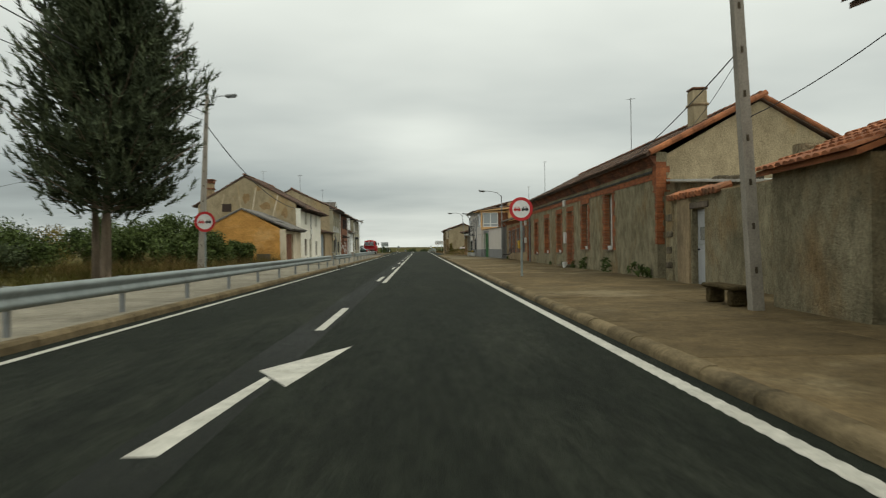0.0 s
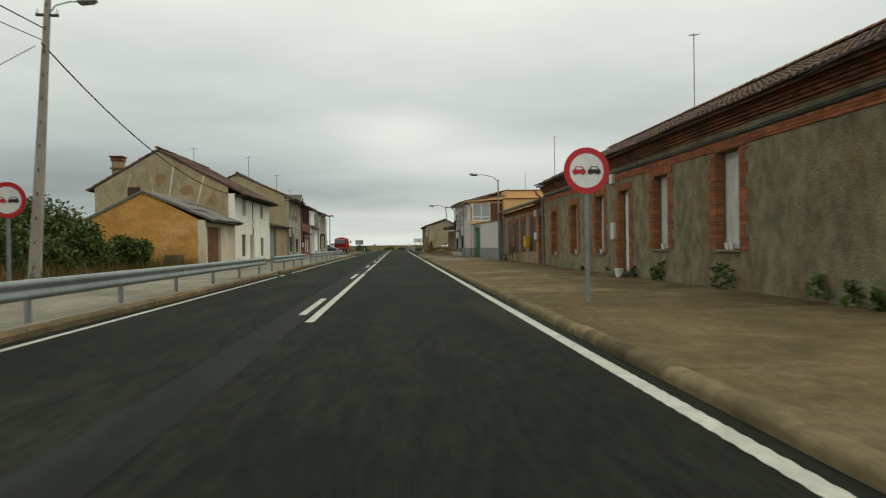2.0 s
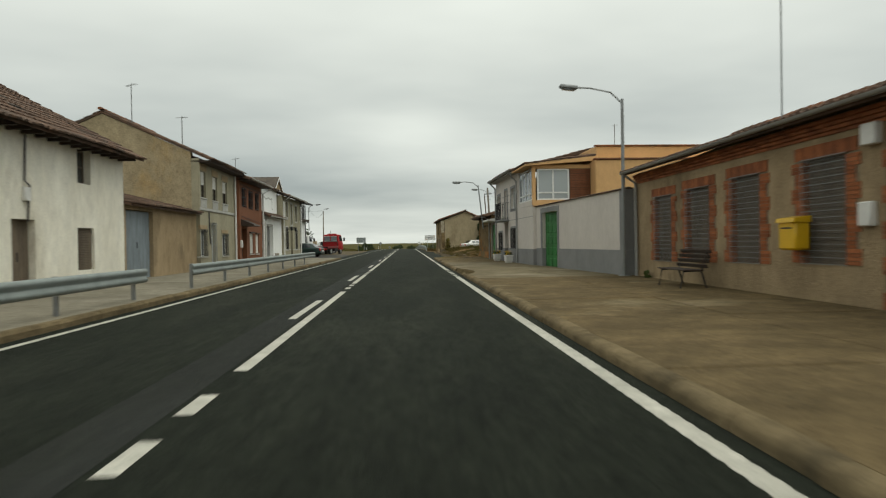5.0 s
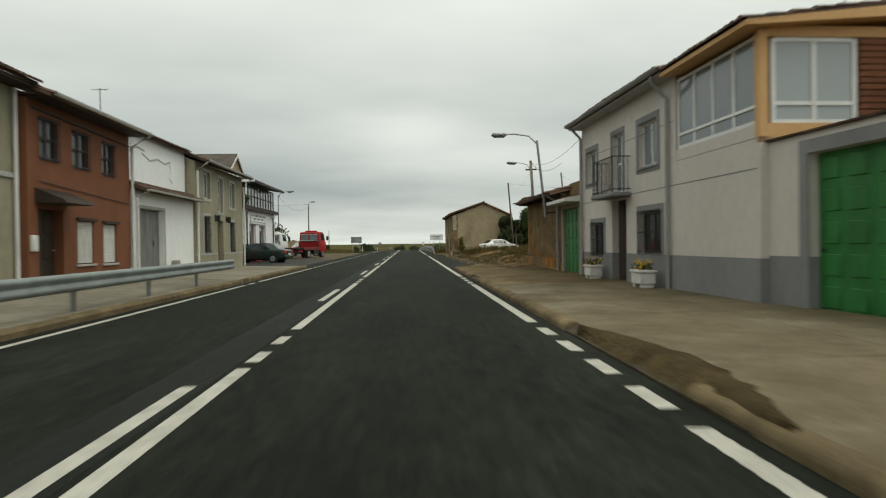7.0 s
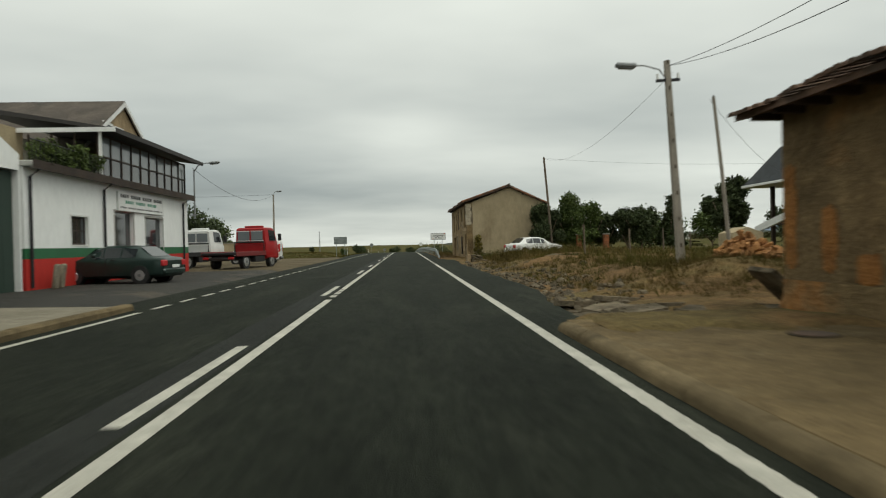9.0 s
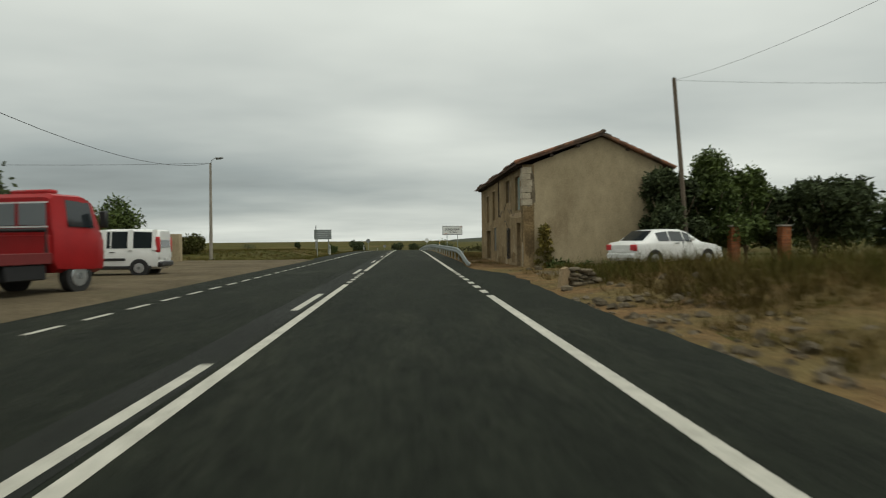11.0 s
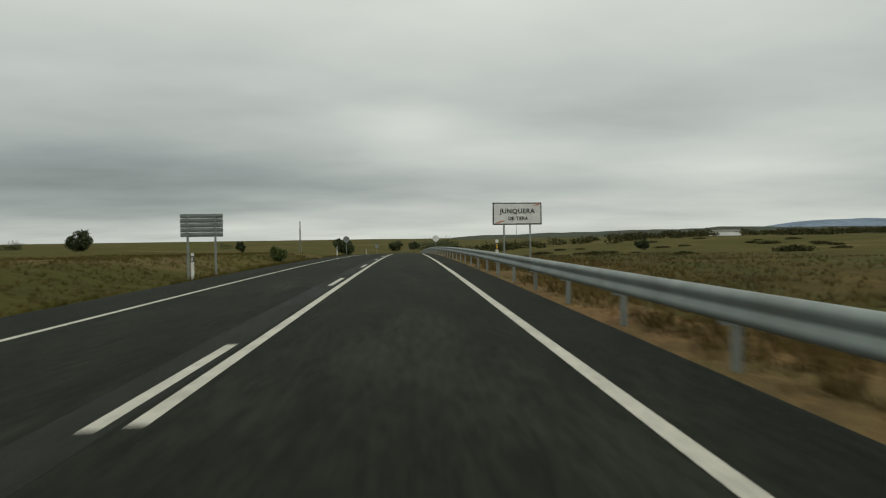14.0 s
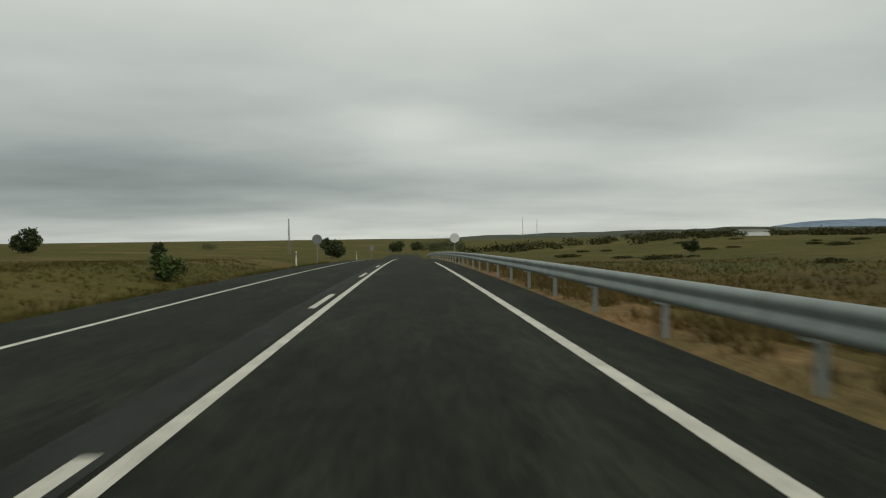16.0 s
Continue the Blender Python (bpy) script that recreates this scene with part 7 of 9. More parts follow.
steel_lamp(7.0, 58.4, 0.1, 5.75, -1, 0, 1.5)
wall_lamp = thing("street_lamp", pose(5.46, 83.9, 2.25, 0, -6, 0), "grey street lamp on a tube bracketed to the barn wall", "street lamp")
part("pole", Bag().tube([(0, 0, 0), (0, 0, 3.1)], 0.055, 10, 0.045), GREYPOST, wall_lamp)
for bz in (0.15, 0.62):
    part("bracket", Bag().box(-0.04, 0.62, -0.025, 0.025, bz - 0.025, bz + 0.025), IRON, wall_lamp)
lamp_head(wall_lamp, 0, 3.1, -1, reach=1.25, r=0.028)
steel_lamp(-14.9, 155.4, 0.0, 7.3, 1, 0.5, 0.4, 0.135, "tall grey street lamp at the field edge")
steel_lamp(-11.9, 118.0, 3.2, 2.6, 1, 0, 0.9, 0.05, "small street lamp on the workshop corner")


def wood_pole(x, y, z0, h, lean=(0, 0), r=0.11, material=WOOD_O, label="weathered dark wooden cable pole"):
    p = thing("cable_pole", pose(x, y, z0, *lean, 0), label, "pole")
    part("shaft", Bag().tube([(0, 0, -0.4), (0.02, 0, h * 0.5), (0, 0, h)], r, 9, r * 0.72), material, p)
    part("cap", Bag().tube([(0, 0, h), (0, 0, h + 0.06)], r * 0.8, 9, r * 0.3), GREYPOST, p)
    return p


wood_pole(12.05, 132.6, 0.2, 7.9, (0, -4.0))
wood_pole(10.55, 100.6, 0.4, 5.4, (0, -5.0), 0.07, POLECON, "slim grey cable pole on the bank")


def cable(pts, sag, r=0.014, name="cable"):
    bag = Bag()
    for (a, b), s in zip(zip(pts, pts[1:]), sag):
        a, b = Vector(a), Vector(b)
        n = 14
        bag.tube([a.lerp(b, k / n) - Vector((0, 0, 4 * s * (k / n) * (1 - k / n))) for k in range(n + 1)], r, 5)
    return lone(name, bag, WIREM, "black overhead cable strung between poles and houses", "cable")


cable([(-11.2, 33.2, 7.7), (-9.9, 50.1, 4.35)], [0.8], 0.024)
cable([(-11.2, 33.3, 8.2), (-11.2, -12.0, 8.2)], [0.6], 0.020)
cable([(-11.2, 33.2, 7.8), (-13.5, -14.0, 7.4)], [0.6], 0.014)
cable([(-11.4, 33.2, 7.6), (-40.0, 52.0, 5.5)], [0.7], 0.012)
cable([(5.05, 10.9, 4.6), (7.30, 25.0, 4.25)], [0.2], 0.012)
cable([(5.05, 10.9, 4.5), (9.5, 24.0, 5.4)], [0.15], 0.007)
cable([(5.15, 10.9, 3.4), (6.0, 4.0, 5.6)], [0.4], 0.008)
cable([(7.7, 98.4, 6.2), (5.9, 83.0, 4.3)], [0.4], 0.008)
cable([(7.7, 98.4, 6.2), (6.0, 79.5, 5.0)], [0.5], 0.008)
cable([(7.8, 98.4, 6.0), (11.5, 132.6, 8.0)], [1.0], 0.005)
cable([(9.95, 100.6, 5.7), (22.5, 116.0, 4.6)], [0.6], 0.006)
cable([(11.5, 132.6, 8.0), (40.0, 118.0, 6.5)], [0.8], 0.006)
cable([(-14.8, 155.4, 7.3), (-12.0, 118.0, 5.9)], [1.2], 0.012)
cable([(-14.8, 155.4, 7.3), (-60.0, 150.0, 8.4)], [0.7], 0.012)


def disc(bag, r0, r1, x, n=40):
    """A flat ring or disc that looks along -y."""
    vs, fs = [], []
    for k in range(n):
        a = 2 * math.pi * k / n
        vs += [(r0 * math.cos(a), x, r0 * math.sin(a)), (r1 * math.cos(a), x, r1 * math.sin(a))]
    for k in range(n):
        m = (k + 1) % n
        fs.append((2 * k, 2 * k + 1, 2 * m + 1, 2 * m))
    return bag.add(vs, fs)


def car_icon(bag, cx, z, y):
    s = 0.130
    shape = [(-1.0, -0.45), (-1.0, 0.05), (-0.78, 0.15), (-0.55, 0.62), (0.55, 0.62), (0.78, 0.15), (1.0, 0.05), (1.0, -0.45), (0.72, -0.45), (0.72, -0.62), (0.42, -0.62), (0.42, -0.45), (-0.42, -0.45), (-0.42, -0.62), (-0.72, -0.62), (-0.72, -0.45)]
    bag.add([(cx + a * s, y, z + b * s) for a, b in shape], [tuple(range(len(shape)))])


def no_overtaking(x, y, z0, zc, turn, lean=0):
    p = thing("road_sign", pose(x, y, z0, 0, lean, turn), "round no-overtaking road sign with a red ring on a grey post", "road sign", "no-overtaking signs")
    h = zc - z0
    part("post", Bag().box(-0.04, 0.04, -0.02, 0.02, -0.3, h + 0.25), STEEL, p)
    back = Bag().tube([(0, -0.030, h), (0, -0.022, h)], 0.45, 40)
    pl = part("plate", back, GREYPOST, p)
    part("face", disc(Bag(), 0.0, 0.345, -0.034).moved(pose(0, 0, h)), WHITE, pl, "white face")
    part("ring", disc(Bag(), 0.335, 0.45, -0.036).moved(pose(0, 0, h)), RED, pl, "red ring")
    b1, b2 = Bag(), Bag()
    car_icon(b1, -0.150, h, -0.040), car_icon(b2, 0.150, h, -0.040)
    part("red_car_symbol", b1, RED, pl)
    part("black_car_symbol", b2, BLACK, pl)
    for c in (-0.150, 0.150):
        part("symbol_window", Bag().box(c - 0.06, c + 0.06, -0.0445, -0.0435, h + 0.022, h + 0.062), WHITE, pl, smooth=0)


no_overtaking(3.40, 24.6, 0.1, 2.66, 0)
no_overtaking(-9.9, 29.0, 0.0, 2.52, 3)


def words(text, size, x, y, z, material, parent):
    cu = bpy.data.curves.new("lettering", "FONT")
    cu.body, cu.size, cu.align_x, cu.extrude, cu.space_character = text, size, "CENTER", 0.003, 1.12
    cu.offset = 0.006
    ob = new("lettering", cu)
    dg = bpy.context.evaluated_depsgraph_get()
    me = bpy.data.meshes.new_from_object(ob.evaluated_get(dg))
    bpy.data.objects.remove(ob)
    me.transform(Matrix.Translation((x, y, z)) @ Matrix.Rotation(radians(90), 4, "X"))
    me.materials.clear()
    me.materials.append(material)
    return part("lettering", me, material, parent)


# the town's end board: black border, a red stroke across
tsz = road_z(179.9)
ts = thing("town_sign", pose(5.16, 179.9, tsz - 0.44, 0, 0, 7), "white town end board with black lettering and red corner strokes", "town sign")
for u in (-0.62, 0.62):
    part("post", Bag().tube([(u, 0.05, -0.4), (u, 0.05, 3.1)], 0.04, 8), STEEL, ts)
pan = part("panel", Bag().cbox(-1.17, 1.17, -0.02, 0.02, 2.33, 3.36, 0.015), WHITE, ts)
bd_b = Bag()
for a in ((-1.15, 1.15, 3.30, 3.345), (-1.15, 1.15, 2.345, 2.39), (-1.15, -1.105, 2.39, 3.30), (1.105, 1.15, 2.39, 3.30)):
    bd_b.box(a[0], a[1], -0.026, -0.021, a[2], a[3])
part("border", bd_b, BLACK, pan, smooth=0)
words("JUNQUERA", 0.30, 0, -0.028, 2.86, BLACK, pan)
words("DE TERA", 0.22, 0.03, -0.028, 2.55, BLACK, pan)
part("red_stroke", Bag().add([(0.72, -0.024, 3.20), (0.98, -0.024, 3.29), (1.09, -0.024, 3.29), (0.98, -0.024, 3.20)], [(0, 1, 2, 3)]), FADEDRED, pan, smooth=0)
part("red_stroke", Bag().add([(-1.09, -0.024, 2.40), (-0.95, -0.024, 2.40), (-0.55, -0.024, 2.52), (-0.75, -0.024, 2.52)], [(0, 1, 2, 3)]), FADEDRED, pan, smooth=0)

# the back of a direction board
pz = road_z(183.5)
bp = thing("board_back", pose(-10.1, 183.4, pz - 0.2, 0, 0, 6), "grey ribbed back of a road direction board on two posts", "road sign")
for k in range(5):
    part("plank", Bag().cbox(-1.02, 1.02, -0.02, 0.02, 1.78 + 0.232 * k, 2.00 + 0.232 * k, 0.008), STEEL, bp)
    part("rib", Bag().box(-1.0, 1.0, -0.05, -0.02, 1.86 + 0.232 * k, 1.90 + 0.232 * k), GREYPOST, bp)
for u in (-0.66, 0.66):
    part("post", Bag().box(u - 0.05, u + 0.05, -0.12, -0.051, -1.1, 2.92), STEEL, bp)


def delineator(x, y, group="roadside delineators", zoff=0.0, foot=-0.1):
    d = thing("delineator", pose(x, y, land_z(x, y) + zoff), "white plastic roadside delineator post with a black band", "delineator", group)
    part("post", Bag().prism([(-0.05, -0.05), (0.05, -0.05), (0.04, 0.05), (-0.04, 0.05)], "z", foot, 1.02), WHITE, d)
    if foot > 0:
        part("stake", Bag().box(-0.03, 0.03, -0.03, 0.03, -0.5, foot + 0.02), GREYPOST, d, "grey steel stake")
    part("band", Bag().prism([(-0.053, -0.053), (0.053, -0.053), (0.043, 0.053), (-0.043, 0.053)], "z", 0.66, 0.90), BLACK, d)
    part("reflector", Bag().box(-0.025, 0.025, -0.058, -0.053, 0.70, 0.86), YELLOW if x > 0 else WHITE, d)


delineator(-8.5, 177.0, zoff=0.30, foot=-0.40)
delineator(-8.2, 227.5, zoff=0.3)
delineator(-8.0, 278.0, zoff=0.3)
delineator(3.38, 173.9, zoff=0.24, foot=0.45)


def far_sign(x, y, kind):
    d = thing("road_sign", pose(x, y, road_z(y) - 0.1), "small round road sign far along the road", "road sign", "far road signs")
    part("post", Bag().box(-0.035, 0.035, -0.02, 0.02, -0.3, 2.0), STEEL, d)
    part("plate", Bag().tube([(0, -0.03, 2.1), (0, -0.02, 2.1)], 0.42, 24), GREYPOST if kind else WHITE, d)


far_sign(3.9, 238.0, 0)
far_sign(-7.9, 236.0, 1)
far_sign(-6.6, 292.0, 1)


def road_mast(x, y, h):
    m = thing("far_mast", pose(x, y, land_z(x, y)), "thin far lattice mast standing in the fields", "mast", "far masts")
    w = 0.35
    for a, b in ((-1, -1), (1, -1), (1, 1), (-1, 1)):
        part("leg", Bag().tube([(a * w, b * w, -0.3), (a * w * 0.3, b * w * 0.3, h)], 0.07, 4), GREYPOST, m)
    part("brace", Bag().tube([(-w, -w, h * 0.2), (w * 0.6, -w * 0.7, h * 0.45)], 0.05, 4), GREYPOST, m)
    part("brace", Bag().tube([(w * 0.6, -w * 0.7, h * 0.45), (-w * 0.4, -w * 0.4, h * 0.8)], 0.05, 4), GREYPOST, m)


road_mast(-44.0, 420.0, 13.0)
road_mast(126.0, 900.0, 23.0)
road_mast(148.0, 930.0, 22.0)

# ---- vehicles: front to +x in their own frame ----
def loft(stations):
    """stations: (x, half width, z low, z belt, z top, half width on top)."""
    rows = []
    for x, hw, zb, zm, zt, ht in stations:
        half = [(hw * 0.80, zb), (hw * 0.97, zb + 0.10), (hw, zb + 0.28), (hw * 0.995, zm - 0.10), (hw * 0.96, zm), (ht, zt - 0.06 if zt - zm > 0.12 else zt - 0.005), (ht * 0.82, zt)]
        row = [(x, -a, z) for a, z in half] + [(x, a, z) for a, z in reversed(half)]
        rows.append(row + row[:1])
    bag = Bag().grid(rows)
    n = len(rows[0]) - 1
    bag.add(rows[0][:n], [tuple(range(n))])
    bag.add(rows[-1][:n], [tuple(range(n))])
    return bag


def wheel(parent, x, y, r, w, s):
    t = part("wheel", Bag().tube([(x, y - w / 2, r), (x, y - w * 0.36, r), (x, y + w * 0.36, r), (x, y + w / 2, r)], r, 20), RUBBER, parent)
    part("rim", Bag().tube([(x, y + s * (w / 2 - 0.02), r), (x, y + s * (w / 2 + 0.012), r)], r * 0.66, 18, r * 0.60), ALU, t)
    part("hub", Bag().tube([(x, y + s * w / 2, r), (x, y + s * (w / 2 + 0.03), r)], r * 0.2, 10), GREYPOST, t)


def car(name, label, m, paint, st, glass_spans, axles, r=0.31, rear_x=None, front_x=None, hw=0.84, tail=RED, category="car", belt=None):
    c = thing(name, m, label, category, "parked cars")
    body = part("body", loft(st), paint, c, smooth=45)
    for a, b in glass_spans:
        (x0, w0, _, m0, t0, h0), (x1, w1, _, m1, t1, h1) = st[a], st[b]
        for s in (-1, 1):
            def at(x, w, zm, zt, h, k):
                return (x, s * ((w * 0.96) + (h - w * 0.96) * k + 0.010), zm + (zt - 0.06 - zm) * k)
            q = [at(x0 + 0.02, w0, m0, t0, h0, 0.08), at(x1 - 0.02, w1, m1, t1, h1, 0.08), at(x1 - 0.03, w1, m1, t1, h1, 0.94), at(x0 + 0.03, w0, m0, t0, h0, 0.94)]
            part("side_window", Bag().add(q, [(0, 1, 2, 3)]), GLASS, c, smooth=0)
    x_back, x_front = st[0][0], st[-1][0]
    for x in axles:
        for s in (-1, 1):
            yy = s * (st[3][1] - 0.09)
            part("wheel_arch", Bag().tube([(x, s * (st[3][1] - 0.25), r), (x, s * (st[3][1] + 0.004), r)], r * 1.16, 20), BLACK, c)
            wheel(c, x, yy + s * 0.012, r, 0.19, s)
    zb = st[0][2]
    for s in (-1, 1):
        part("tail_light", Bag().cbox(x_back - 0.015, x_back + 0.10, s * 0.50, s * (hw - 0.02), zb + 0.33, zb + 0.56, 0.03), tail, c)
        part("headlight", Bag().cbox(x_front - 0.16, x_front + 0.012, s * 0.42, s * 0.72, zb + 0.28, zb + 0.44, 0.02), GLASS_P, c)
        part("mirror", Bag().cbox(axles[1] - 0.95, axles[1] - 0.78, s * 0.84, s * 1.0, zb + 0.68, zb + 0.82, 0.03), paint, c)
        part("door_handle", Bag().cbox(-0.35, -0.17, s * (st[3][1] - 0.02), s * (st[3][1] + 0.02), zb + 0.58, zb + 0.61, 0.008), BLACK, c)
        part("door_seam", Bag().box(0.05, 0.06, s * (st[3][1] - 0.05), s * (st[3][1] + 0.003), zb + 0.1, zb + 0.65), BLACK, c)
    part("rear_bumper", Bag().cbox(x_back - 0.05, x_back + 0.18, -0.76, 0.76, zb + 0.02, zb + 0.24, 0.05), paint, c)
    part("front_bumper", Bag().cbox(x_front - 0.18, x_front + 0.04, -0.76, 0.76, zb + 0.0, zb + 0.22, 0.05), paint, c)
    part("number_plate", Bag().cbox(x_back - 0.062, x_back - 0.04, -0.26, 0.26, zb + 0.26, zb + 0.37, 0.006), WHITE, c, "white plate with a grey bar")
    return c


def screens(c, q0, q1):
    """Rear and front glass, each from four corners."""
    part("rear_window", Bag().add(q0, [(0, 1, 2, 3)]), GLASS, c, smooth=0)
    part("windscreen", Bag().add(q1, [(0, 1, 2, 3)]), GLASS, c, smooth=0)


SEDAN = [(-2.20, 0.70, 0.30, 0.80, 0.83, 0.62), (-2.12, 0.80, 0.24, 0.88, 0.93, 0.68), (-1.70, 0.85, 0.22, 0.92, 0.98, 0.70), (-1.15, 0.86, 0.20, 0.94, 1.36, 0.60), (-0.55, 0.86, 0.20, 0.93, 1.42, 0.61), (0.15, 0.86, 0.20, 0.92, 1.41, 0.61),
         (0.55, 0.86, 0.20, 0.91, 1.30, 0.62), (1.10, 0.86, 0.20, 0.90, 0.94, 0.70), (1.75, 0.84, 0.22, 0.82, 0.85, 0.66), (2.10, 0.78, 0.25, 0.70, 0.74, 0.60), (2.20, 0.66, 0.32, 0.60, 0.63, 0.52)]


def sedan(name, label, m, paint):
    c = car(name, label, m, paint, SEDAN, [(3, 4), (4, 5), (5, 6)], (-1.32, 1.30))
    screens(c, [(-1.68, -0.60, 1.00), (-1.68, 0.60, 1.00), (-1.19, 0.52, 1.365), (-1.19, -0.52, 1.365)], [(1.08, 0.62, 0.965), (1.08, -0.62, 0.965), (0.58, -0.54, 1.32), (0.58, 0.54, 1.32)])
    return c


CARGREEN = mat("dark_green_car_paint", (0.022, 0.042, 0.036), (0.018, 0.036, 0.031), 0.28, 0.3, 200, 2, 0, 0, spec=0.6, vary=0.05)
CARWHITE = mat("white_car_paint", (0.72, 0.72, 0.70), (0.66, 0.66, 0.64), 0.30, 0, 200, 2, 0, 0, spec=0.6, vary=0.05)
CARRED = mat("red_car_paint", (0.34, 0.012, 0.014), (0.28, 0.010, 0.012), 0.45, 0, 200, 2, 0, 0, spec=0.3, vary=0.05)
sedan("saloon_car", "dark green four-door saloon parked nose-in by the workshop", pose(-10.85, 105.6, 0.03, 0, 0, 170), CARGREEN)
sedan("saloon_car", "white four-door saloon parked on the grass bank", pose(9.95, 129.8, 0.16, 0, 0, 22), CARWHITE)
sedan("hatchback_car", "dark red car parked behind the green saloon", pose(-12.2, 109.6, 0.03, 0, 0, 175) @ Matrix.Scale(0.86, 4), CARRED)
VANST = [(-2.0, 0.74, 0.34, 1.00, 1.74, 0.66), (-1.93, 0.82, 0.26, 1.02, 1.80, 0.70), (-1.0, 0.84, 0.24, 1.02, 1.83, 0.70), (-0.2, 0.84, 0.24, 1.02, 1.83, 0.70), (0.55, 0.84, 0.24, 1.02, 1.78, 0.69), (0.95, 0.84, 0.24, 1.02, 1.52, 0.68), (1.35, 0.83, 0.25, 1.00, 1.12, 0.70), (1.80, 0.80, 0.27, 0.86, 0.92, 0.66), (2.0, 0.72, 0.33, 0.70, 0.76, 0.58)]
kv = car("van", "white small panel van with side windows parked on gravel", pose(-11.7, 131.75, 0.0, 0, 0, 184), CARWHITE, VANST, [(1, 2), (2, 3), (3, 4), (4, 5)], (-1.25, 1.32), category="van", tail=CARWHITE)
screens(kv, [(-2.02, -0.58, 1.10), (-2.02, 0.58, 1.10), (-1.985, 0.54, 1.62), (-1.985, -0.54, 1.62)], [(1.36, 0.60, 1.10), (1.36, -0.60, 1.10), (0.98, -0.56, 1.54), (0.98, 0.56, 1.54)])
for s_ in (-1, 1):
    part("tail_lamp", Bag().cbox(-2.03, -1.86, s_ * 0.72, s_ * 0.835, 0.92, 1.52, 0.03), RED, kv, "tall red tail lamp")
    for px in (-1.82, -0.92, 0.04):
        part("window_pillar", Bag().prism([(s_ * 0.858, 1.00), (s_ * 0.722, 1.80), (s_ * 0.66, 1.80), (s_ * 0.80, 1.00)], "x", px - 0.09, px + 0.09), CARWHITE, kv, "white window pillar", smooth=0)
    part("side_moulding", Bag().cbox(-0.75, 1.05, s_ * 0.83, s_ * 0.865, 0.60, 0.70, 0.012), BLACK, kv, "black side moulding")
part("bumper_skin", Bag().cbox(-2.09, -1.82, -0.80, 0.80, 0.34, 0.56, 0.05), BLACK, kv, "black rear bumper")
part("dark_sill", Bag().cbox(-1.7, 1.7, -0.85, 0.85, 0.28, 0.40, 0.02), BLACK, kv)

MAROON = plain("dull_red_steel", (0.16, 0.016, 0.016), 0.6)


def truck(label, m, paint, rail):
    t = thing("tow_truck", m, label, "truck", "recovery trucks")
    part("cab", loft([(0.9, 1.05, 0.75, 1.65, 2.45, 0.95), (1.0, 1.10, 0.55, 1.65, 2.55, 0.98), (2.0, 1.10, 0.50, 1.65, 2.55, 0.98), (2.35, 1.10, 0.50, 1.60, 2.40, 0.95), (2.62, 1.08, 0.50, 1.45, 1.62, 1.0), (2.70, 1.02, 0.55, 1.2, 1.35, 0.95)]), paint, t, smooth=35)
    for s in (-1, 1):
        part("side_window", Bag().add([(1.35, s * 1.075, 1.72), (2.28, s * 1.075, 1.70), (2.20, s * 0.99, 2.36), (1.35, s * 0.99, 2.40)], [(0, 1, 2, 3)]), GLASS, t, smooth=0)
        part("mirror", Bag().cbox(2.3, 2.42, s * 1.2, s * 1.42, 1.7, 2.15, 0.03), BLACK, t)
        part("tail_light", Bag().cbox(-3.08, -3.0, s * 0.6, s * 0.98, 0.62, 0.76, 0.02), RED, t)
        for x in (-1.7, 1.75):
            wheel(t, x, s * 0.92, 0.44, 0.26, s)
    for s in (-1, 1):
        part("rear_window", Bag().cbox(0.86, 0.91, s * 0.06, s * 0.84, 1.74, 2.30, 0.01), GLASS_P, t, smooth=0)
        part("window_frame", Bag().box(0.87, 0.90, s * 0.03, s * 0.88, 1.69, 1.735).box(0.87, 0.90, s * 0.03, s * 0.88, 2.305, 2.34), WHITE, t, smooth=0)
    part("headboard", Bag().cbox(0.76, 0.88, -1.0, 1.0, 0.80, 1.50, 0.02), paint, t)
    part("tool_box", Bag().cbox(-0.6, 0.6, -1.1, -0.75, 0.40, 0.78, 0.03), IRON, t)
    part("windscreen", Bag().add([(2.63, -0.92, 1.55), (2.63, 0.92, 1.55), (2.40, 0.86, 2.35), (2.40, -0.86, 2.35)], [(0, 1, 2, 3)]), GLASS, t, smooth=0)
    part("chassis", Bag().cbox(-2.9, 2.3, -0.42, 0.42, 0.52, 0.80, 0.03), BLACK, t)
    part("flatbed", Bag().cbox(-3.0, 0.75, -1.12, 1.12, 0.86, 1.0, 0.02), IRON, t, "dark steel flatbed")
    part("side_rail", Bag().cbox(-3.0, 0.75, -1.14, -1.06, 0.78, 1.06, 0.02), rail, t)
    part("side_rail", Bag().cbox(-3.0, 0.75, 1.06, 1.14, 0.78, 1.06, 0.02), rail, t)
    part("head_frame", Bag().tube([(0.72, -1.0, 0.95), (0.72, -1.0, 1.62), (0.72, 1.0, 1.62), (0.72, 1.0, 0.95)], 0.05, 8), BLACK, t)
    part("rear_bar", Bag().cbox(-3.06, -2.96, -1.0, 1.0, 0.55, 0.72, 0.02), BLACK, t)
    part("light_bar", Bag().cbox(1.3, 1.6, -0.6, 0.6, 2.55, 2.68, 0.04), paint, t)


truck("red recovery truck with an empty dark flatbed parked on the yard", pose(-10.0, 121.25, 0.0, 0, 0, 76), CARRED, MAROON)
truck("white recovery truck with a dark flatbed parked on the yard", pose(-14.25, 124.0, 0.0, 0, 0, 76), CARWHITE, IRON)

# ---- plants ----
rng = np.random.default_rng(7)


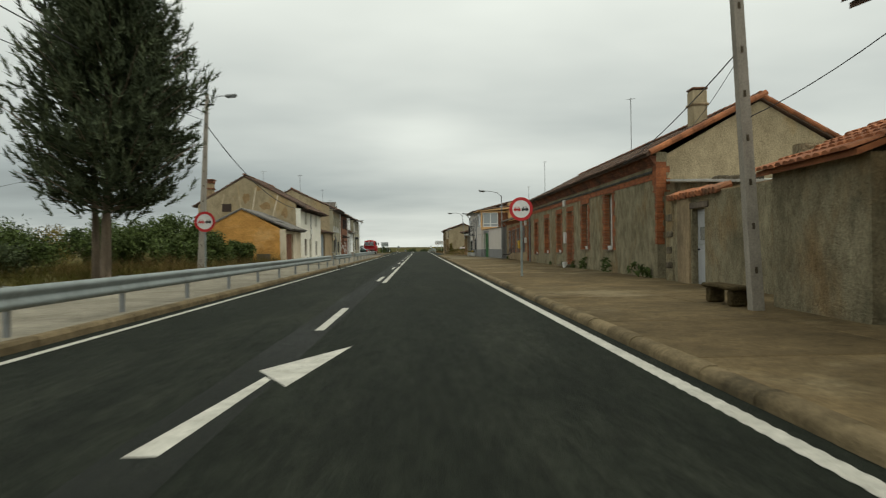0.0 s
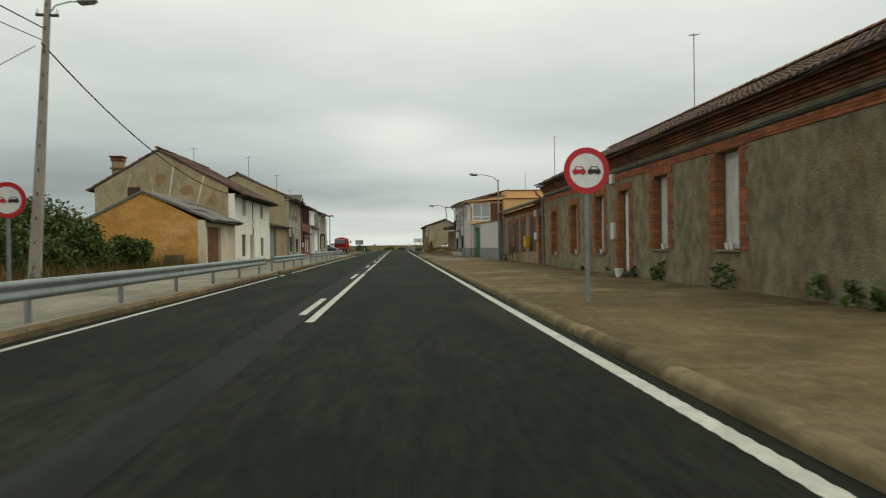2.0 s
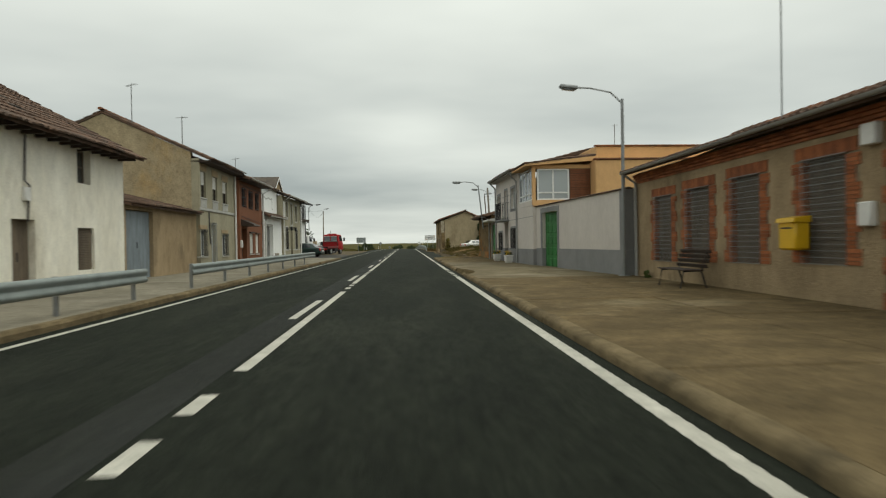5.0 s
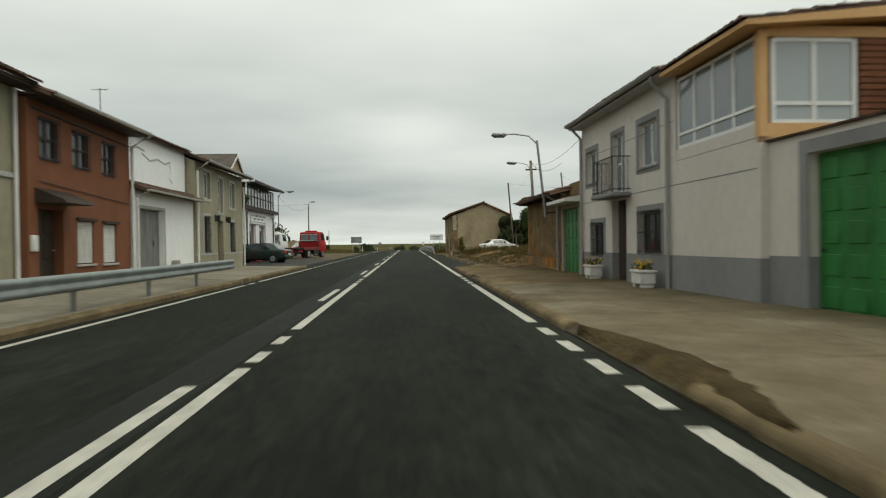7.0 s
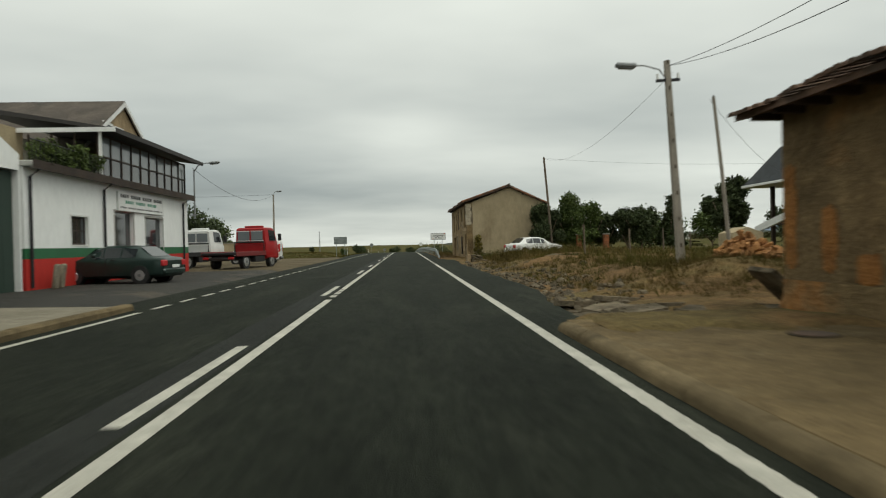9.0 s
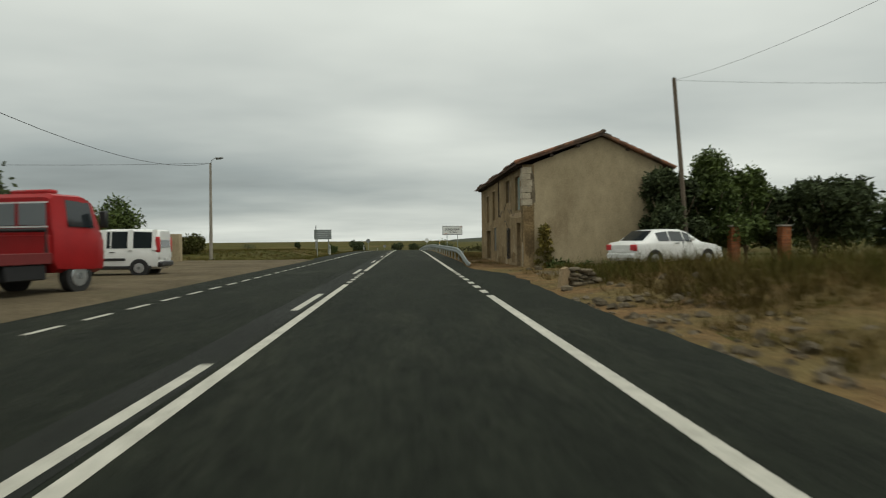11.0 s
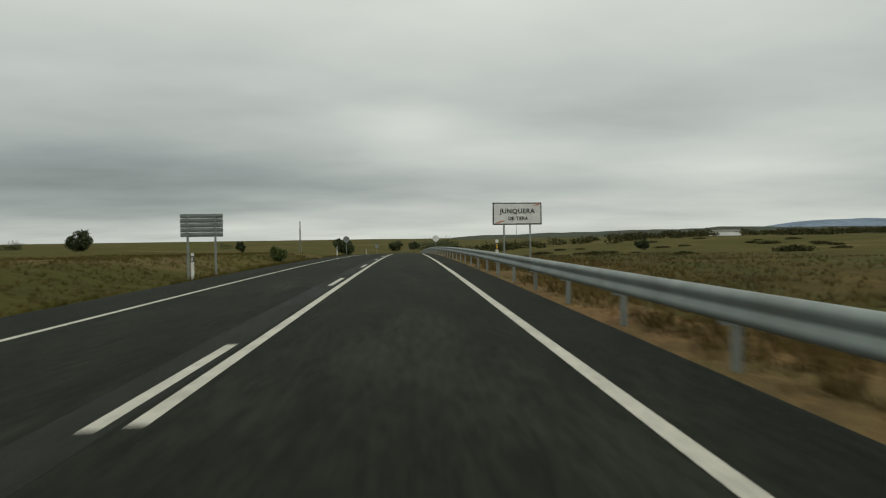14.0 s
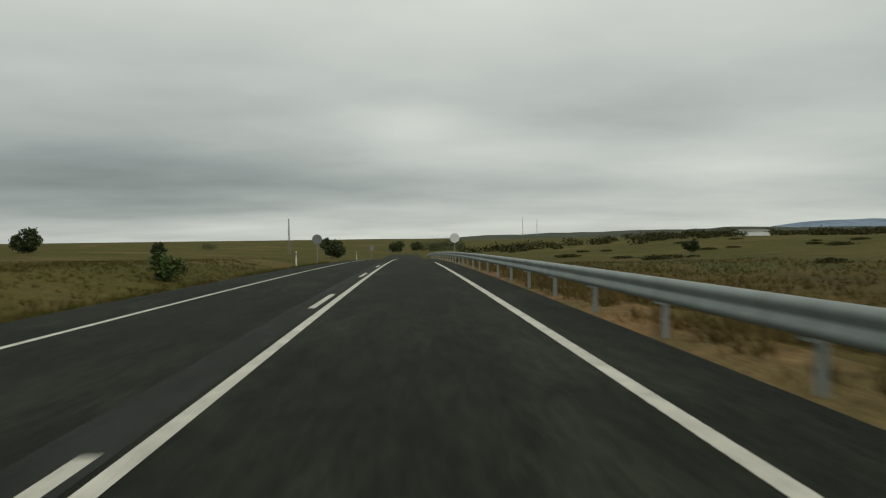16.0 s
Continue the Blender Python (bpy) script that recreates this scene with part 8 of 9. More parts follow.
def leaves(centres, radii, count, size, aspect=1.6, up=0.0, shell=0.3):
    """Small four-cornered leaves strewn through round clumps, denser towards their skins."""
    centres, radii = np.array(centres, float), np.array(radii, float)
    if radii.ndim == 1:
        radii = np.repeat(radii[:, None], 3, 1)
    weight = radii.prod(1) ** 0.67
    pick = rng.choice(len(centres), count, p=weight / weight.sum())
    d = rng.normal(size=(count, 3))
    d /= np.linalg.norm(d, axis=1)[:, None]
    r = shell + (1 - shell) * rng.random(count) ** 0.6
    p = centres[pick] + d * radii[pick] * r[:, None] * (1 + 0.18 * rng.normal(size=(count, 1)))
    a = rng.normal(size=(count, 3)) + d * 0.6 + np.array([0, 0, up])
    a /= np.linalg.norm(a, axis=1)[:, None]
    b = np.cross(a, rng.normal(size=(count, 3)))
    b /= np.linalg.norm(b, axis=1)[:, None]
    s = (1.65 * size * (0.6 + 0.8 * rng.random(count)))[:, None]
    q = np.stack([p - a * s * 0.5 * aspect, p + b * s * 0.35, p + a * s * 0.5 * aspect, p - b * s * 0.35], 1).reshape(-1, 3)
    bag = Bag()
    bag.v = [tuple(v) for v in q.tolist()]
    bag.f = [(4 * k, 4 * k + 1, 4 * k + 2, 4 * k + 3) for k in range(count)]
    return bag


def clumps(n, size, squash=0.8):
    """Centres and radii of an uneven crown about the origin."""
    c, r = [], []
    for k in range(n):
        d = rng.normal(size=3)
        d /= np.linalg.norm(d)
        c.append(d * size * np.array([1, 1, squash]) * (0.35 + 0.5 * rng.random()))
        r.append(size * (0.22 + 0.26 * rng.random()))
    return np.array(c), np.array(r)


def tree(x, y, h, w, material, n, label, size=0.16, trunk_h=None, trunk_r=0.14, cl=16, name="tree", squash=None):
    z = land_z(x, y)
    t = thing(name, pose(x, y, z), label, "tree" if name == "tree" else "bush")
    th = trunk_h if trunk_h is not None else h * 0.35
    part("trunk", Bag().tube([(0, 0, -0.3), (0.05, 0.03, th * 0.6), (0.0, 0.08, th + 0.3 * (h - th))], trunk_r, 8, trunk_r * 0.5), BARK, t)
    limb = Bag()
    for k in range(6):
        a = k * 1.05 + 0.3
        limb.tube([(0, 0.03, th * 0.8 + 0.1 * k), (w * 0.2 * math.cos(a), w * 0.2 * math.sin(a), th + (h - th) * 0.35), (w * 0.36 * math.cos(a), w * 0.36 * math.sin(a), th + (h - th) * 0.6)], trunk_r * 0.45, 6, trunk_r * 0.12)
    part("branchwork", limb, BARK, t)["kind"] = "stuff"
    c, r = clumps(cl, w / 2, (h - th) / w if squash is None else squash)
    c[:, 2] += th + (h - th) * 0.5
    c[:, 2] = np.maximum(c[:, 2], th * 0.7 + 0.1)
    part("crown", leaves(c, r, n, size), material, t, smooth=0, fix=False)["kind"] = "stuff"
    return t


# the tall double-trunked pine at the pavement's end
px, py = -11.5, 23.2
pine = thing("pine_tree", pose(px, py, 0.0), "tall dark pine with two bare trunks and dense crown", "tree")
part("trunk", Bag().tube([(0, 0, -0.3), (0.08, 0, 3.0), (0.15, 0.1, 7.0), (0.2, 0.2, 12.2)], 0.19, 10, 0.05), BARK, pine)
part("trunk", Bag().tube([(-0.75, 0.9, -0.3), (-0.70, 0.8, 3.0), (-0.55, 0.6, 8.0)], 0.16, 10, 0.06), BARK, pine)
limb, tips = Bag(), []
for k in range(400):
    u = rng.random()
    zz = 2.9 + 9.4 * u
    env = 3.55 * (min(1.0, (zz - 2.2) / 2.0) ** 0.45) * (1 - max(0, (zz - 5.5) / 7.4) ** 1.5)
    ang = rng.random() * 2 * math.pi
    ln = env * (0.70 + 0.42 * rng.random() ** 1.5)
    rise = 0.10 + 0.45 * u + 0.25 * rng.random()
    p0 = Vector((0.15 + 0.25 * u, 0.1 * u, zz - ln * rise * 0.6))
    way = Vector((math.cos(ang), math.sin(ang), rise)).normalized()
    p1 = p0 + way * ln * 0.6
    p2 = p0 + way * ln + Vector((0, 0, 0.18 * ln * rng.random()))
    if k % 2 == 0:
        limb.tube([p0, p1, p2], 0.035, 5, 0.010)
    for j in range(13):
        f = 0.26 + 0.76 * (j + rng.random()) / 13
        side = Vector(rng.normal(size=3)) * 0.30 * (1.15 - 0.5 * f) * (ln / 3 + 0.25)
        tips.append((p0.lerp(p2, f) + side, (way + Vector((0, 0, 0.55)) + Vector(rng.normal(size=3)) * 0.35).normalized()))
part("branchwork", limb, BARK, pine)["kind"] = "stuff"
bag = Bag()
for p, w in tips:
    n = 11
    a = w.cross(Vector((0.3, 0.5, 0.8))).normalized()
    b = w.cross(a)
    ln = 0.42 + 0.22 * rng.random()
    for k in range(n):
        t = k / n
        base = p + w * ln * (t - 0.4)
        ph = k * 2.4 + rng.random()
        out = (w * (0.75) + (a * math.cos(ph) + b * math.sin(ph)) * (0.75 - 0.4 * t)).normalized() * (0.24 + 0.08 * rng.random())
        sd = out.cross(w).normalized() * 0.040 if out.cross(w).length > 1e-4 else a * 0.040
        bag.v += [tuple(base - sd), tuple(base + sd), tuple(base + out)]
        m = len(bag.v)
        bag.f.append((m - 3, m - 2, m - 1))
part("needles", bag, NEEDLE, pine, "dark green needle tufts", smooth=0, fix=False)["kind"] = "stuff"

# hedge and scrub beside the shed
for x, y, h, w, m, n in ((-15.2, 40.5, 3.3, 4.6, LEAF, 5200), (-18.8, 39.5, 3.0, 4.2, LEAF, 4200), (-13.0, 38.5, 2.2, 3.0, LEAF, 3600), (-11.6, 40.5, 1.7, 2.0, LEAF, 2600), (-21.5, 42.0, 2.6, 3.5, LEAF, 2600),
                         (-24.5, 38.0, 2.3, 6.0, LEAF_D, 3000), (-31.0, 41.0, 2.6, 7.0, LEAF_D, 3000), (-38.0, 44.0, 2.4, 8.0, LEAF_D, 2600), (-20.0, 31.0, 1.5, 3.0, LEAF_D, 1500), (-26.0, 46.0, 3.2, 4.0, LEAF_Y, 1600), (-17.0, 37.0, 2.7, 3.6, LEAF, 2400), (-14.2, 36.0, 2.0, 2.8, LEAF, 1600), (-22.0, 36.0, 2.6, 4.0, LEAF, 2200), (-12.4, 41.5, 1.4, 1.8, LEAF, 1000)):
    tree(x, y, h, w, m, n * 2, "dense green roadside shrub in tall weeds", 0.07, 0.25, 0.05, 14, "shrub")
# by the farmhouse
for x, y, h, w, m, n, lb in ((11.75, 133.6, 4.5, 2.7, LEAF_D, 6000, "dark ivy-covered tree against the farmhouse gable"), (14.2, 134.6, 4.8, 3.6, LEAF, 6000, "leafy green tree beside the farmhouse"), (12.8, 135.6, 3.9, 3.4, LEAF_D, 4200, "dark dense shrub beside the farmhouse"), (17.3, 135.2, 3.6, 2.4, LEAF_D, 2600, "dark shrub beside a brick gate pillar"), (15.9, 135.0, 4.5, 3.0, LEAF, 3600, "leafy green tree beside the farmhouse"), (19.0, 134.6, 4.2, 2.6, LEAF_D, 2600, "dark shrub beside a brick gate pillar")):
    tree(x, y, h * 1.06, w * 1.08, m, int(n * 2.3), lb, 0.085, 0.5, 0.09 if h > 2 else 0.03, 18, "tree" if h > 3 else "shrub")
ht = tree(6.65, 152.4, 4.8, 1.5, LEAF, 6000, "slender dark young tree behind the farmhouse", 0.06, 0.5, 0.05, 34, "tree", 2.5)
for x, y, h, w, m, n in ((20.0, 134.0, 4.2, 4.2, LEAF_D, 2600), (22.9, 125.0, 5.3, 3.6, LEAF_D, 9000), (23.0, 140.0, 3.2, 7.0, LEAF, 2600), (30.0, 142.0, 4.0, 6.0, LEAF, 2400), (36.0, 138.0, 4.4, 6.0, LEAF_D, 2400)):
    tree(x, y, h, w, m, int(n * 1.6), "rounded garden tree behind the meadow", 0.12, h * 0.2, 0.1, 16)
fir = thing("fir_tree", pose(22.2, 133.0, 0.3), "small dark fir with layered branches", "tree")
part("trunk", Bag().tube([(0, 0, -0.2), (0, 0, 4.6)], 0.08, 6, 0.02), BARK, fir)
fc = [(0.9 * (1 - k / 9) * math.cos(a), 0.9 * (1 - k / 9) * math.sin(a), 0.6 + 0.46 * k) for k in range(9) for a in (0.3 * k, 0.3 * k + 2.1, 0.3 * k + 4.2)]
part("crown", leaves(fc, [(0.5 * (1 - c[2] / 6.2), 0.5 * (1 - c[2] / 6.2), 0.14) for c in fc], 1500, 0.14, 3), LEAF_D, fir, smooth=0, fix=False)["kind"] = "stuff"
# behind the workshop and past the yard
for x, y, h, w, m, n in ((-15.5, 128.5, 4.4, 4.6, LEAF_D, 3000), (-21.8, 153.5, 4.1, 5.6, LEAF, 7000), (-27.5, 155.0, 3.6, 6.0, LEAF, 5000)):
    tree(x, y, h, w, m, n, "leafy tree rising behind a wall", 0.11, 0.8, 0.1, 16)
for x, y, h, w, m, n in ((-19.2, 163.0, 1.6, 3.6, RUSTGRASS, 2600), (-21.0, 160.0, 1.9, 1.6, LEAF_D, 1800), (-23.5, 166.0, 1.2, 3.0, LEAF, 1600), (-12.3, 214.2, 1.3, 2.2, LEAF, 1000), (-22.6, 240.0, 1.7, 1.6, LEAF_D, 900),
                         (-16.4, 320.0, 4.2, 6.0, LEAF_D, 2200), (-104.0, 362.0, 7.0, 8.0, LEAF_D, 1500), (-135.0, 380.0, 2.2, 9.0, LEAF_D, 600), (-88.0, 470.0, 2.0, 9.0, LEAF_D, 500),
                         (-5.0, 470.0, 5.0, 8.0, LEAF_D, 1200), (3.0, 500.0, 4.5, 9.0, LEAF_D, 900), (12.0, 520.0, 4.5, 18.0, LEAF_D, 1200), (24.0, 540.0, 4.5, 20.0, LEAF_D, 1200), (66.0, 330.0, 3.4, 4.0, LEAF_D, 900)):
    tree(x, y, h, w, m, int(n * 1.7), "dark rounded tree standing in the open fields" if h > 3 else "low dark bush in the dry field", (0.05 + 0.03 * h) if y < 250 else 0.08 + 0.035 * h, h * 0.03, 0.06 + 0.01 * h, 14, "tree" if h > 3 else "shrub")


def blades(places, h, w, per, material, label, name="grass"):
    """Tufts of narrow blades; places are (x, y, scale)."""
    bag = Bag()
    for x, y, s in places:
        z = land_z(x, y)
        for k in range(per):
            a, r = rng.random() * 6.28, 0.16 * s * rng.random()
            bx, by = x + r * math.cos(a), y + r * math.sin(a)
            hh = h * s * (0.5 + 0.8 * rng.random())
            l = 0.45 * hh * rng.normal(), 0.45 * hh * rng.normal()
            c, d = 0.5 * w * math.cos(a + 1.3), 0.5 * w * math.sin(a + 1.3)
            m = len(bag.v)
            bag.v += [(bx - c, by - d, z - 0.02), (bx + c, by + d, z - 0.02), (bx + l[0], by + l[1], z + hh)]
            bag.f.append((m, m + 1, m + 2))
    return lone(name, bag, material, label, "grass", "stuff", smooth=0, fix=False)


def strew(n, x0, x1, y0, y1, bias=0.0):
    out = []
    for k in range(n):
        x, y = x0 + (x1 - x0) * rng.random() ** (1 + bias), y0 + (y1 - y0) * rng.random()
        if noise.noise(Vector((x * 0.35, y * 0.35, 3))) > -0.25:
            out.append((x, y, 0.6 + 0.8 * rng.random()))
    return out


blades(strew(7600, -7.4, -30, 150, 240, 0.6), 0.15, 0.026, 9, GRASS, "rough green and brown meadow grass on the verge")
blades(strew(1900, -7.5, -40, 152, 260, 0.6), 0.18, 0.030, 7, STRAW, "dry straw-coloured meadow grass on the verge")
blades(strew(5000, 3.6, 18, 150, 235, 0.9), 0.26, 0.030, 8, STRAW, "dry brown grass below the guard rail")
blades(strew(6500, 4.6, 44, 150, 262, 0.7), 0.26, 0.034, 8, RUSTGRASS, "brown and olive seeding grass below the guard rail")
blades(strew(1500, 6.5, 20, 95, 132, 0.3), 0.30, 0.026, 8, GRASS, "rough meadow grass on the bank")
blades(strew(1500, 4.3, 16, 93, 132, 0.4), 0.22, 0.022, 8, STRAW, "dry straw grass on the bank")
blades(strew(420, 5.2, 10.5, 115, 127, 0.0), 0.5, 0.028, 12, GRASS, "tall rough grass above the stones")
blades(strew(420, 5.0, 12, 113, 128, 0.0), 0.42, 0.024, 10, STRAW, "tall dry grass above the stones")
blades(strew(1500, 3.25, 4.8, 138, 215, 0.0), 0.15, 0.016, 9, STRAW, "short dry grass on the soil under the guard rail")
blades(strew(900, 5.2, 11.5, 91.5, 100, 0.0), 0.16, 0.020, 9, GRASS, "short green grass on the earth mound")
blades(strew(1100, 4.2, 10, 93.5, 118, 0.3), 0.17, 0.02, 9, GRASS, "short green grass on the bank")
blades(strew(900, -9.0, -24, 14, 43, 0.2), 0.55, 0.03, 9, GRASS, "tall weeds behind the guard rail")
blades([(-9.7 - 5.3 * rng.random(), 43.9 - 0.8 * rng.random(), 0.7 + 0.8 * rng.random()) for k in range(110)], 0.85, 0.026, 12, GRASS, "tall green weeds against the ochre gable")
blades(strew(700, -9.6, -20, 30, 43.5, 0.1), 0.75, 0.03, 9, STRAW, "tall dry weeds beside the shed")
blades([(-9.05 - 0.35 * rng.random(), 44.4 + 15.5 * rng.random(), 0.5 + 0.7 * rng.random()) for k in range(150)], 0.34, 0.020, 10, GRASS, "green weeds along the foot of the white house")
wd = [(7.3, y, s) for y, s in ((21.9, 1.1), (22.5, 1.3), (23.4, 1.6), (26.6, 2.4), (27.0, 1.8), (30.5, 1.7), (30.8, 1.2), (32.6, 1.0), (35.2, 0.6), (38.4, 0.5), (57.2, 0.6))]


def weeds(places, label):
    bag = Bag()
    for x, y, s in places:
        c = [(x, y, 0.11 + 0.12 * s), (x + 0.02, y + 0.1, 0.11 + 0.25 * s)]
        q = leaves(c, [0.14 * s, 0.10 * s], 34, 0.07)
        bag.add(q.v, q.f)
    lone("weeds", bag, LEAF, label, "weeds", "stuff", smooth=0, fix=False)


# vine climbing the farmhouse corner
vine = thing("climbing_vine", pose(6.1, 133.95, -0.1), "yellow-green vine climbing the farmhouse corner", "vine")
part("stem", Bag().tube([(0.1, -0.05, -0.2), (0.0, -0.06, 0.7), (0.05, -0.05, 1.3), (-0.05, -0.05, 1.8)], 0.03, 6, 0.012), BARK, vine)
vc = [(0.30 * math.sin(k * 2.3) * (1.15 - k / 16), -0.12 - 0.05 * math.cos(k * 1.9), 0.12 + 0.125 * k) for k in range(15)]
part("foliage", leaves(vc, [(0.20, 0.13, 0.16)] * 15, 850, 0.075), LEAF_Y, vine, smooth=0, fix=False)["kind"] = "stuff"
part("lower_foliage", leaves([(0.15 + 0.12 * k, -0.2, 0.15 + 0.06 * (k % 3)) for k in range(8)], [(0.20, 0.18, 0.22)] * 8, 420, 0.07), LEAF, vine, smooth=0, fix=False)["kind"] = "stuff"
gw_ = Bag()
for k in range(11):
    wx = 6.7 + 4.6 * rng.random()
    q = leaves([(wx, 133.7 - 0.35 * rng.random(), land_z(wx, 133.6) + 0.02 + 0.18 * rng.random())], [(0.26, 0.16, 0.18)], 46, 0.05)
    gw_.add(q.v, q.f)
blades([(6.4 + 5.4 * rng.random(), 133.75 - 0.9 * rng.random(), 0.6 + 0.7 * rng.random()) for k in range(170)], 0.26, 0.022, 9, GRASS, "olive grass along the foot of the farmhouse gable")
lone("gable_weeds", gw_, LEAF, "green weeds along the foot of the farmhouse gable", "weeds", "stuff", smooth=0, fix=False)
# broken stone and gravel along the bank
gr_ = Bag()
for k in range(900):
    gy_ = 89.2 + 30.0 * rng.random() ** 2.0
    gx_ = road_edges(gy_)[1] + 0.05 + 2.0 * rng.random() ** 1.4
    gs = 0.03 + 0.08 * rng.random() ** 2
    gr_.add(*(lambda b: (b.v, b.f))(Bag().prism([(-1.2, -0.5), (0.1, -1.0), (1.1, -0.4), (0.8, 0.7), (-0.5, 0.9)], "z", -0.5, 0.45).moved(Matrix.Translation((gx_, gy_, land_z(gx_, gy_) + 0.03)) @ Euler((0.4 * rng.normal(), 0.4 * rng.normal(), 6 * rng.random())).to_matrix().to_4x4() @ Matrix.Scale(gs, 4))))
lone("gravel", gr_, DULLSTONE, "loose broken stone along the edge of the asphalt", "gravel", "stuff", smooth=0)
weeds(wd, "small dark weeds growing at the foot of the house wall")
blades([(-5.85, 2 + 90 * rng.random(), 0.5) for k in range(70)], 0.22, 0.012, 7, STRAW, "small dry tufts along the kerb under the rail")
blades([(2.22 + 0.08 * rng.random(), 2 + 86 * rng.random(), 0.35) for k in range(60)], 0.2, 0.010, 6, STRAW, "small dry tufts in the kerb joints")
bk = thing("bucket", pose(6.95, 33.0, 0.115), "white plastic bucket beside the door step", "bucket")
part("tub", Bag().tube([(0, 0, 0), (0, 0, 0.26)], 0.10, 14, 0.14), WHITE, bk)
part("rim", Bag().tube([(0, 0, 0.25), (0, 0, 0.28)], 0.15, 14), WHITE, bk)
dk = [(-11.95 - 0.5 * rng.random(), 102.3 + 5.0 * rng.random(), 0.9) for k in range(26)]
bag = Bag()
for x, y, s in dk:
    q = leaves([(x, y, 4.45 + 0.5 * rng.random())], [0.34], 170, 0.055)
    bag.add(q.v, q.f)
lone("deck_plants", bag, LEAF, "potted green plants crowding the workshop deck", "plants", "stuff", smooth=0, fix=False)

# ---- stones, rubble, fence posts ----
def rock(x, y, s, z=None, material=DULLSTONE, label="loose grey-brown field stone on the verge", group="field stones"):
    r = random.Random(round(x * 100 + y * 10))
    bag = Bag()
    rows = []
    for i in range(5):
        t = math.pi * (0.06 + 0.88 * i / 4)
        ring = []
        for k in range(8):
            a = 2 * math.pi * k / 8
            q = s * (0.85 + 0.35 * r.random())
            ring.append((q * math.sin(t) * math.cos(a), q * math.sin(t) * math.sin(a) * 0.8, q * 0.62 * math.cos(t)))
        rows.append(ring + ring[:1])
    bag.grid(rows)
    ob = lone("stone", bag, material, label, "stone", group=group, smooth=25)
    ob.matrix_world = pose(x, y, (land_z(x, y) if z is None else z) + s * 0.3, 0, 0, r.random() * 360)


for k in range(46):
    rock(3.5 + 3.2 * rng.random(), 92 + 40 * rng.random(), 0.07 + 0.14 * rng.random() ** 2)
for x, y, s_ in ((3.75, 117.6, 0.30), (4.1, 117.3, 0.22), (4.35, 118.2, 0.26), (4.7, 117.5, 0.20), (3.9, 118.5, 0.16), (5.0, 118.6, 0.22), (4.2, 119.8, 0.14)):
    rock(x, y, s_ * 0.55, material=DULLSTONE, label="large pale stone lying on the verge", group="large verge stones")
wall_z = land_z(4.6, 122.2)
dry = thing("dry_stone_wall", pose(4.15, 122.3, wall_z, 0, 0, 28), "short ruined dry-stone wall of flat stones with an upright slab", "stone wall")
part("upright_slab", Bag().prism([(-0.20, -0.2), (0.10, -0.2), (0.14, 0.42), (0.0, 0.56), (-0.16, 0.50)], "y", -0.06, 0.06).moved(pose(0.0, 0, 0, 4, 6, 8)), PL_BROWN, dry, "tan upright stone")
for j in range(6):
    u = 0.16 + 0.03 * (j % 2)
    while u < 1.0 - 0.05 * j:
        w = 0.20 + 0.16 * rng.random()
        h_ = 0.085 + 0.02 * rng.random()
        part("stone", Bag().cbox(u, u + w - 0.012, -0.16 - 0.05 * rng.random(), 0.16, -0.08 + 0.095 * j, -0.08 + 0.095 * j + h_, 0.03).moved(pose(0.03 * rng.normal(), 0.03 * rng.normal(), 0.012 * rng.normal(), 4 * rng.normal(), 3 * rng.normal(), 5 * rng.normal())), DULLSTONE, dry, smooth=0)
        u += w
# pale cement drive to the yard beside the farmhouse
rows = [[(x + 0.12 * noise.noise(Vector((x, y, 4))), y + 0.15 * noise.noise(Vector((x, y, 9))), land_z(x, y) + 0.035 - 0.06 * (y in (122.6, 131.5) or x in (4.6, 9.6))) for y in (122.6, 123.4, 124.5, 126.0, 127.6, 129.2, 130.4, 131.5)] for x in (4.6, 5.1, 5.8, 6.5, 7.2, 8.0, 8.8, 9.6)]
lone("drive", Bag().grid(rows), GRAVEL, "worn earthy cement drive beside the farmhouse", "driveway", "structure", smooth=60)
pil_m = Bag()
for j in range(24):
    for sx, sy in ((-0.2, -0.2), (0.01, -0.2), (-0.2, 0.01), (0.01, 0.01)):
        pil_m.box(sx, sx + 0.19, sy, sy + 0.19, 0.08 * j - 0.2 + 0.006, 0.08 * j - 0.2 + 0.074)
for x in (14.4, 16.7):
    pl_ = thing("gate_pillar", pose(x, 133.2, land_z(x, 133.2)), "square red brick gate pillar with a flat cap", "gate pillar", "brick gate pillars")
    part("core", Bag().box(-0.19, 0.19, -0.19, 0.19, -0.2, 1.72), MORTAR, pl_)
    part("bricks", pil_m, BRICK_I, pl_, smooth=0)["kind"] = "stuff"
    part("cap", Bag().cbox(-0.25, 0.25, -0.25, 0.25, 1.722, 1.80, 0.02), POLECON, pl_)
for x, y in ((4.6, 87.2),):
    mc = thing("manhole_cover", pose(x, y, 0.118), "small round rusty iron manhole cover set in the pavement", "manhole cover")
    part("frame_ring", Bag().tube([(0, 0, -0.03), (0, 0, 0.008)], 0.27, 24), JOINT, mc)
    part("lid", Bag().tube([(0, 0, 0.0), (0, 0, 0.014)], 0.22, 24), TILE_D, mc)
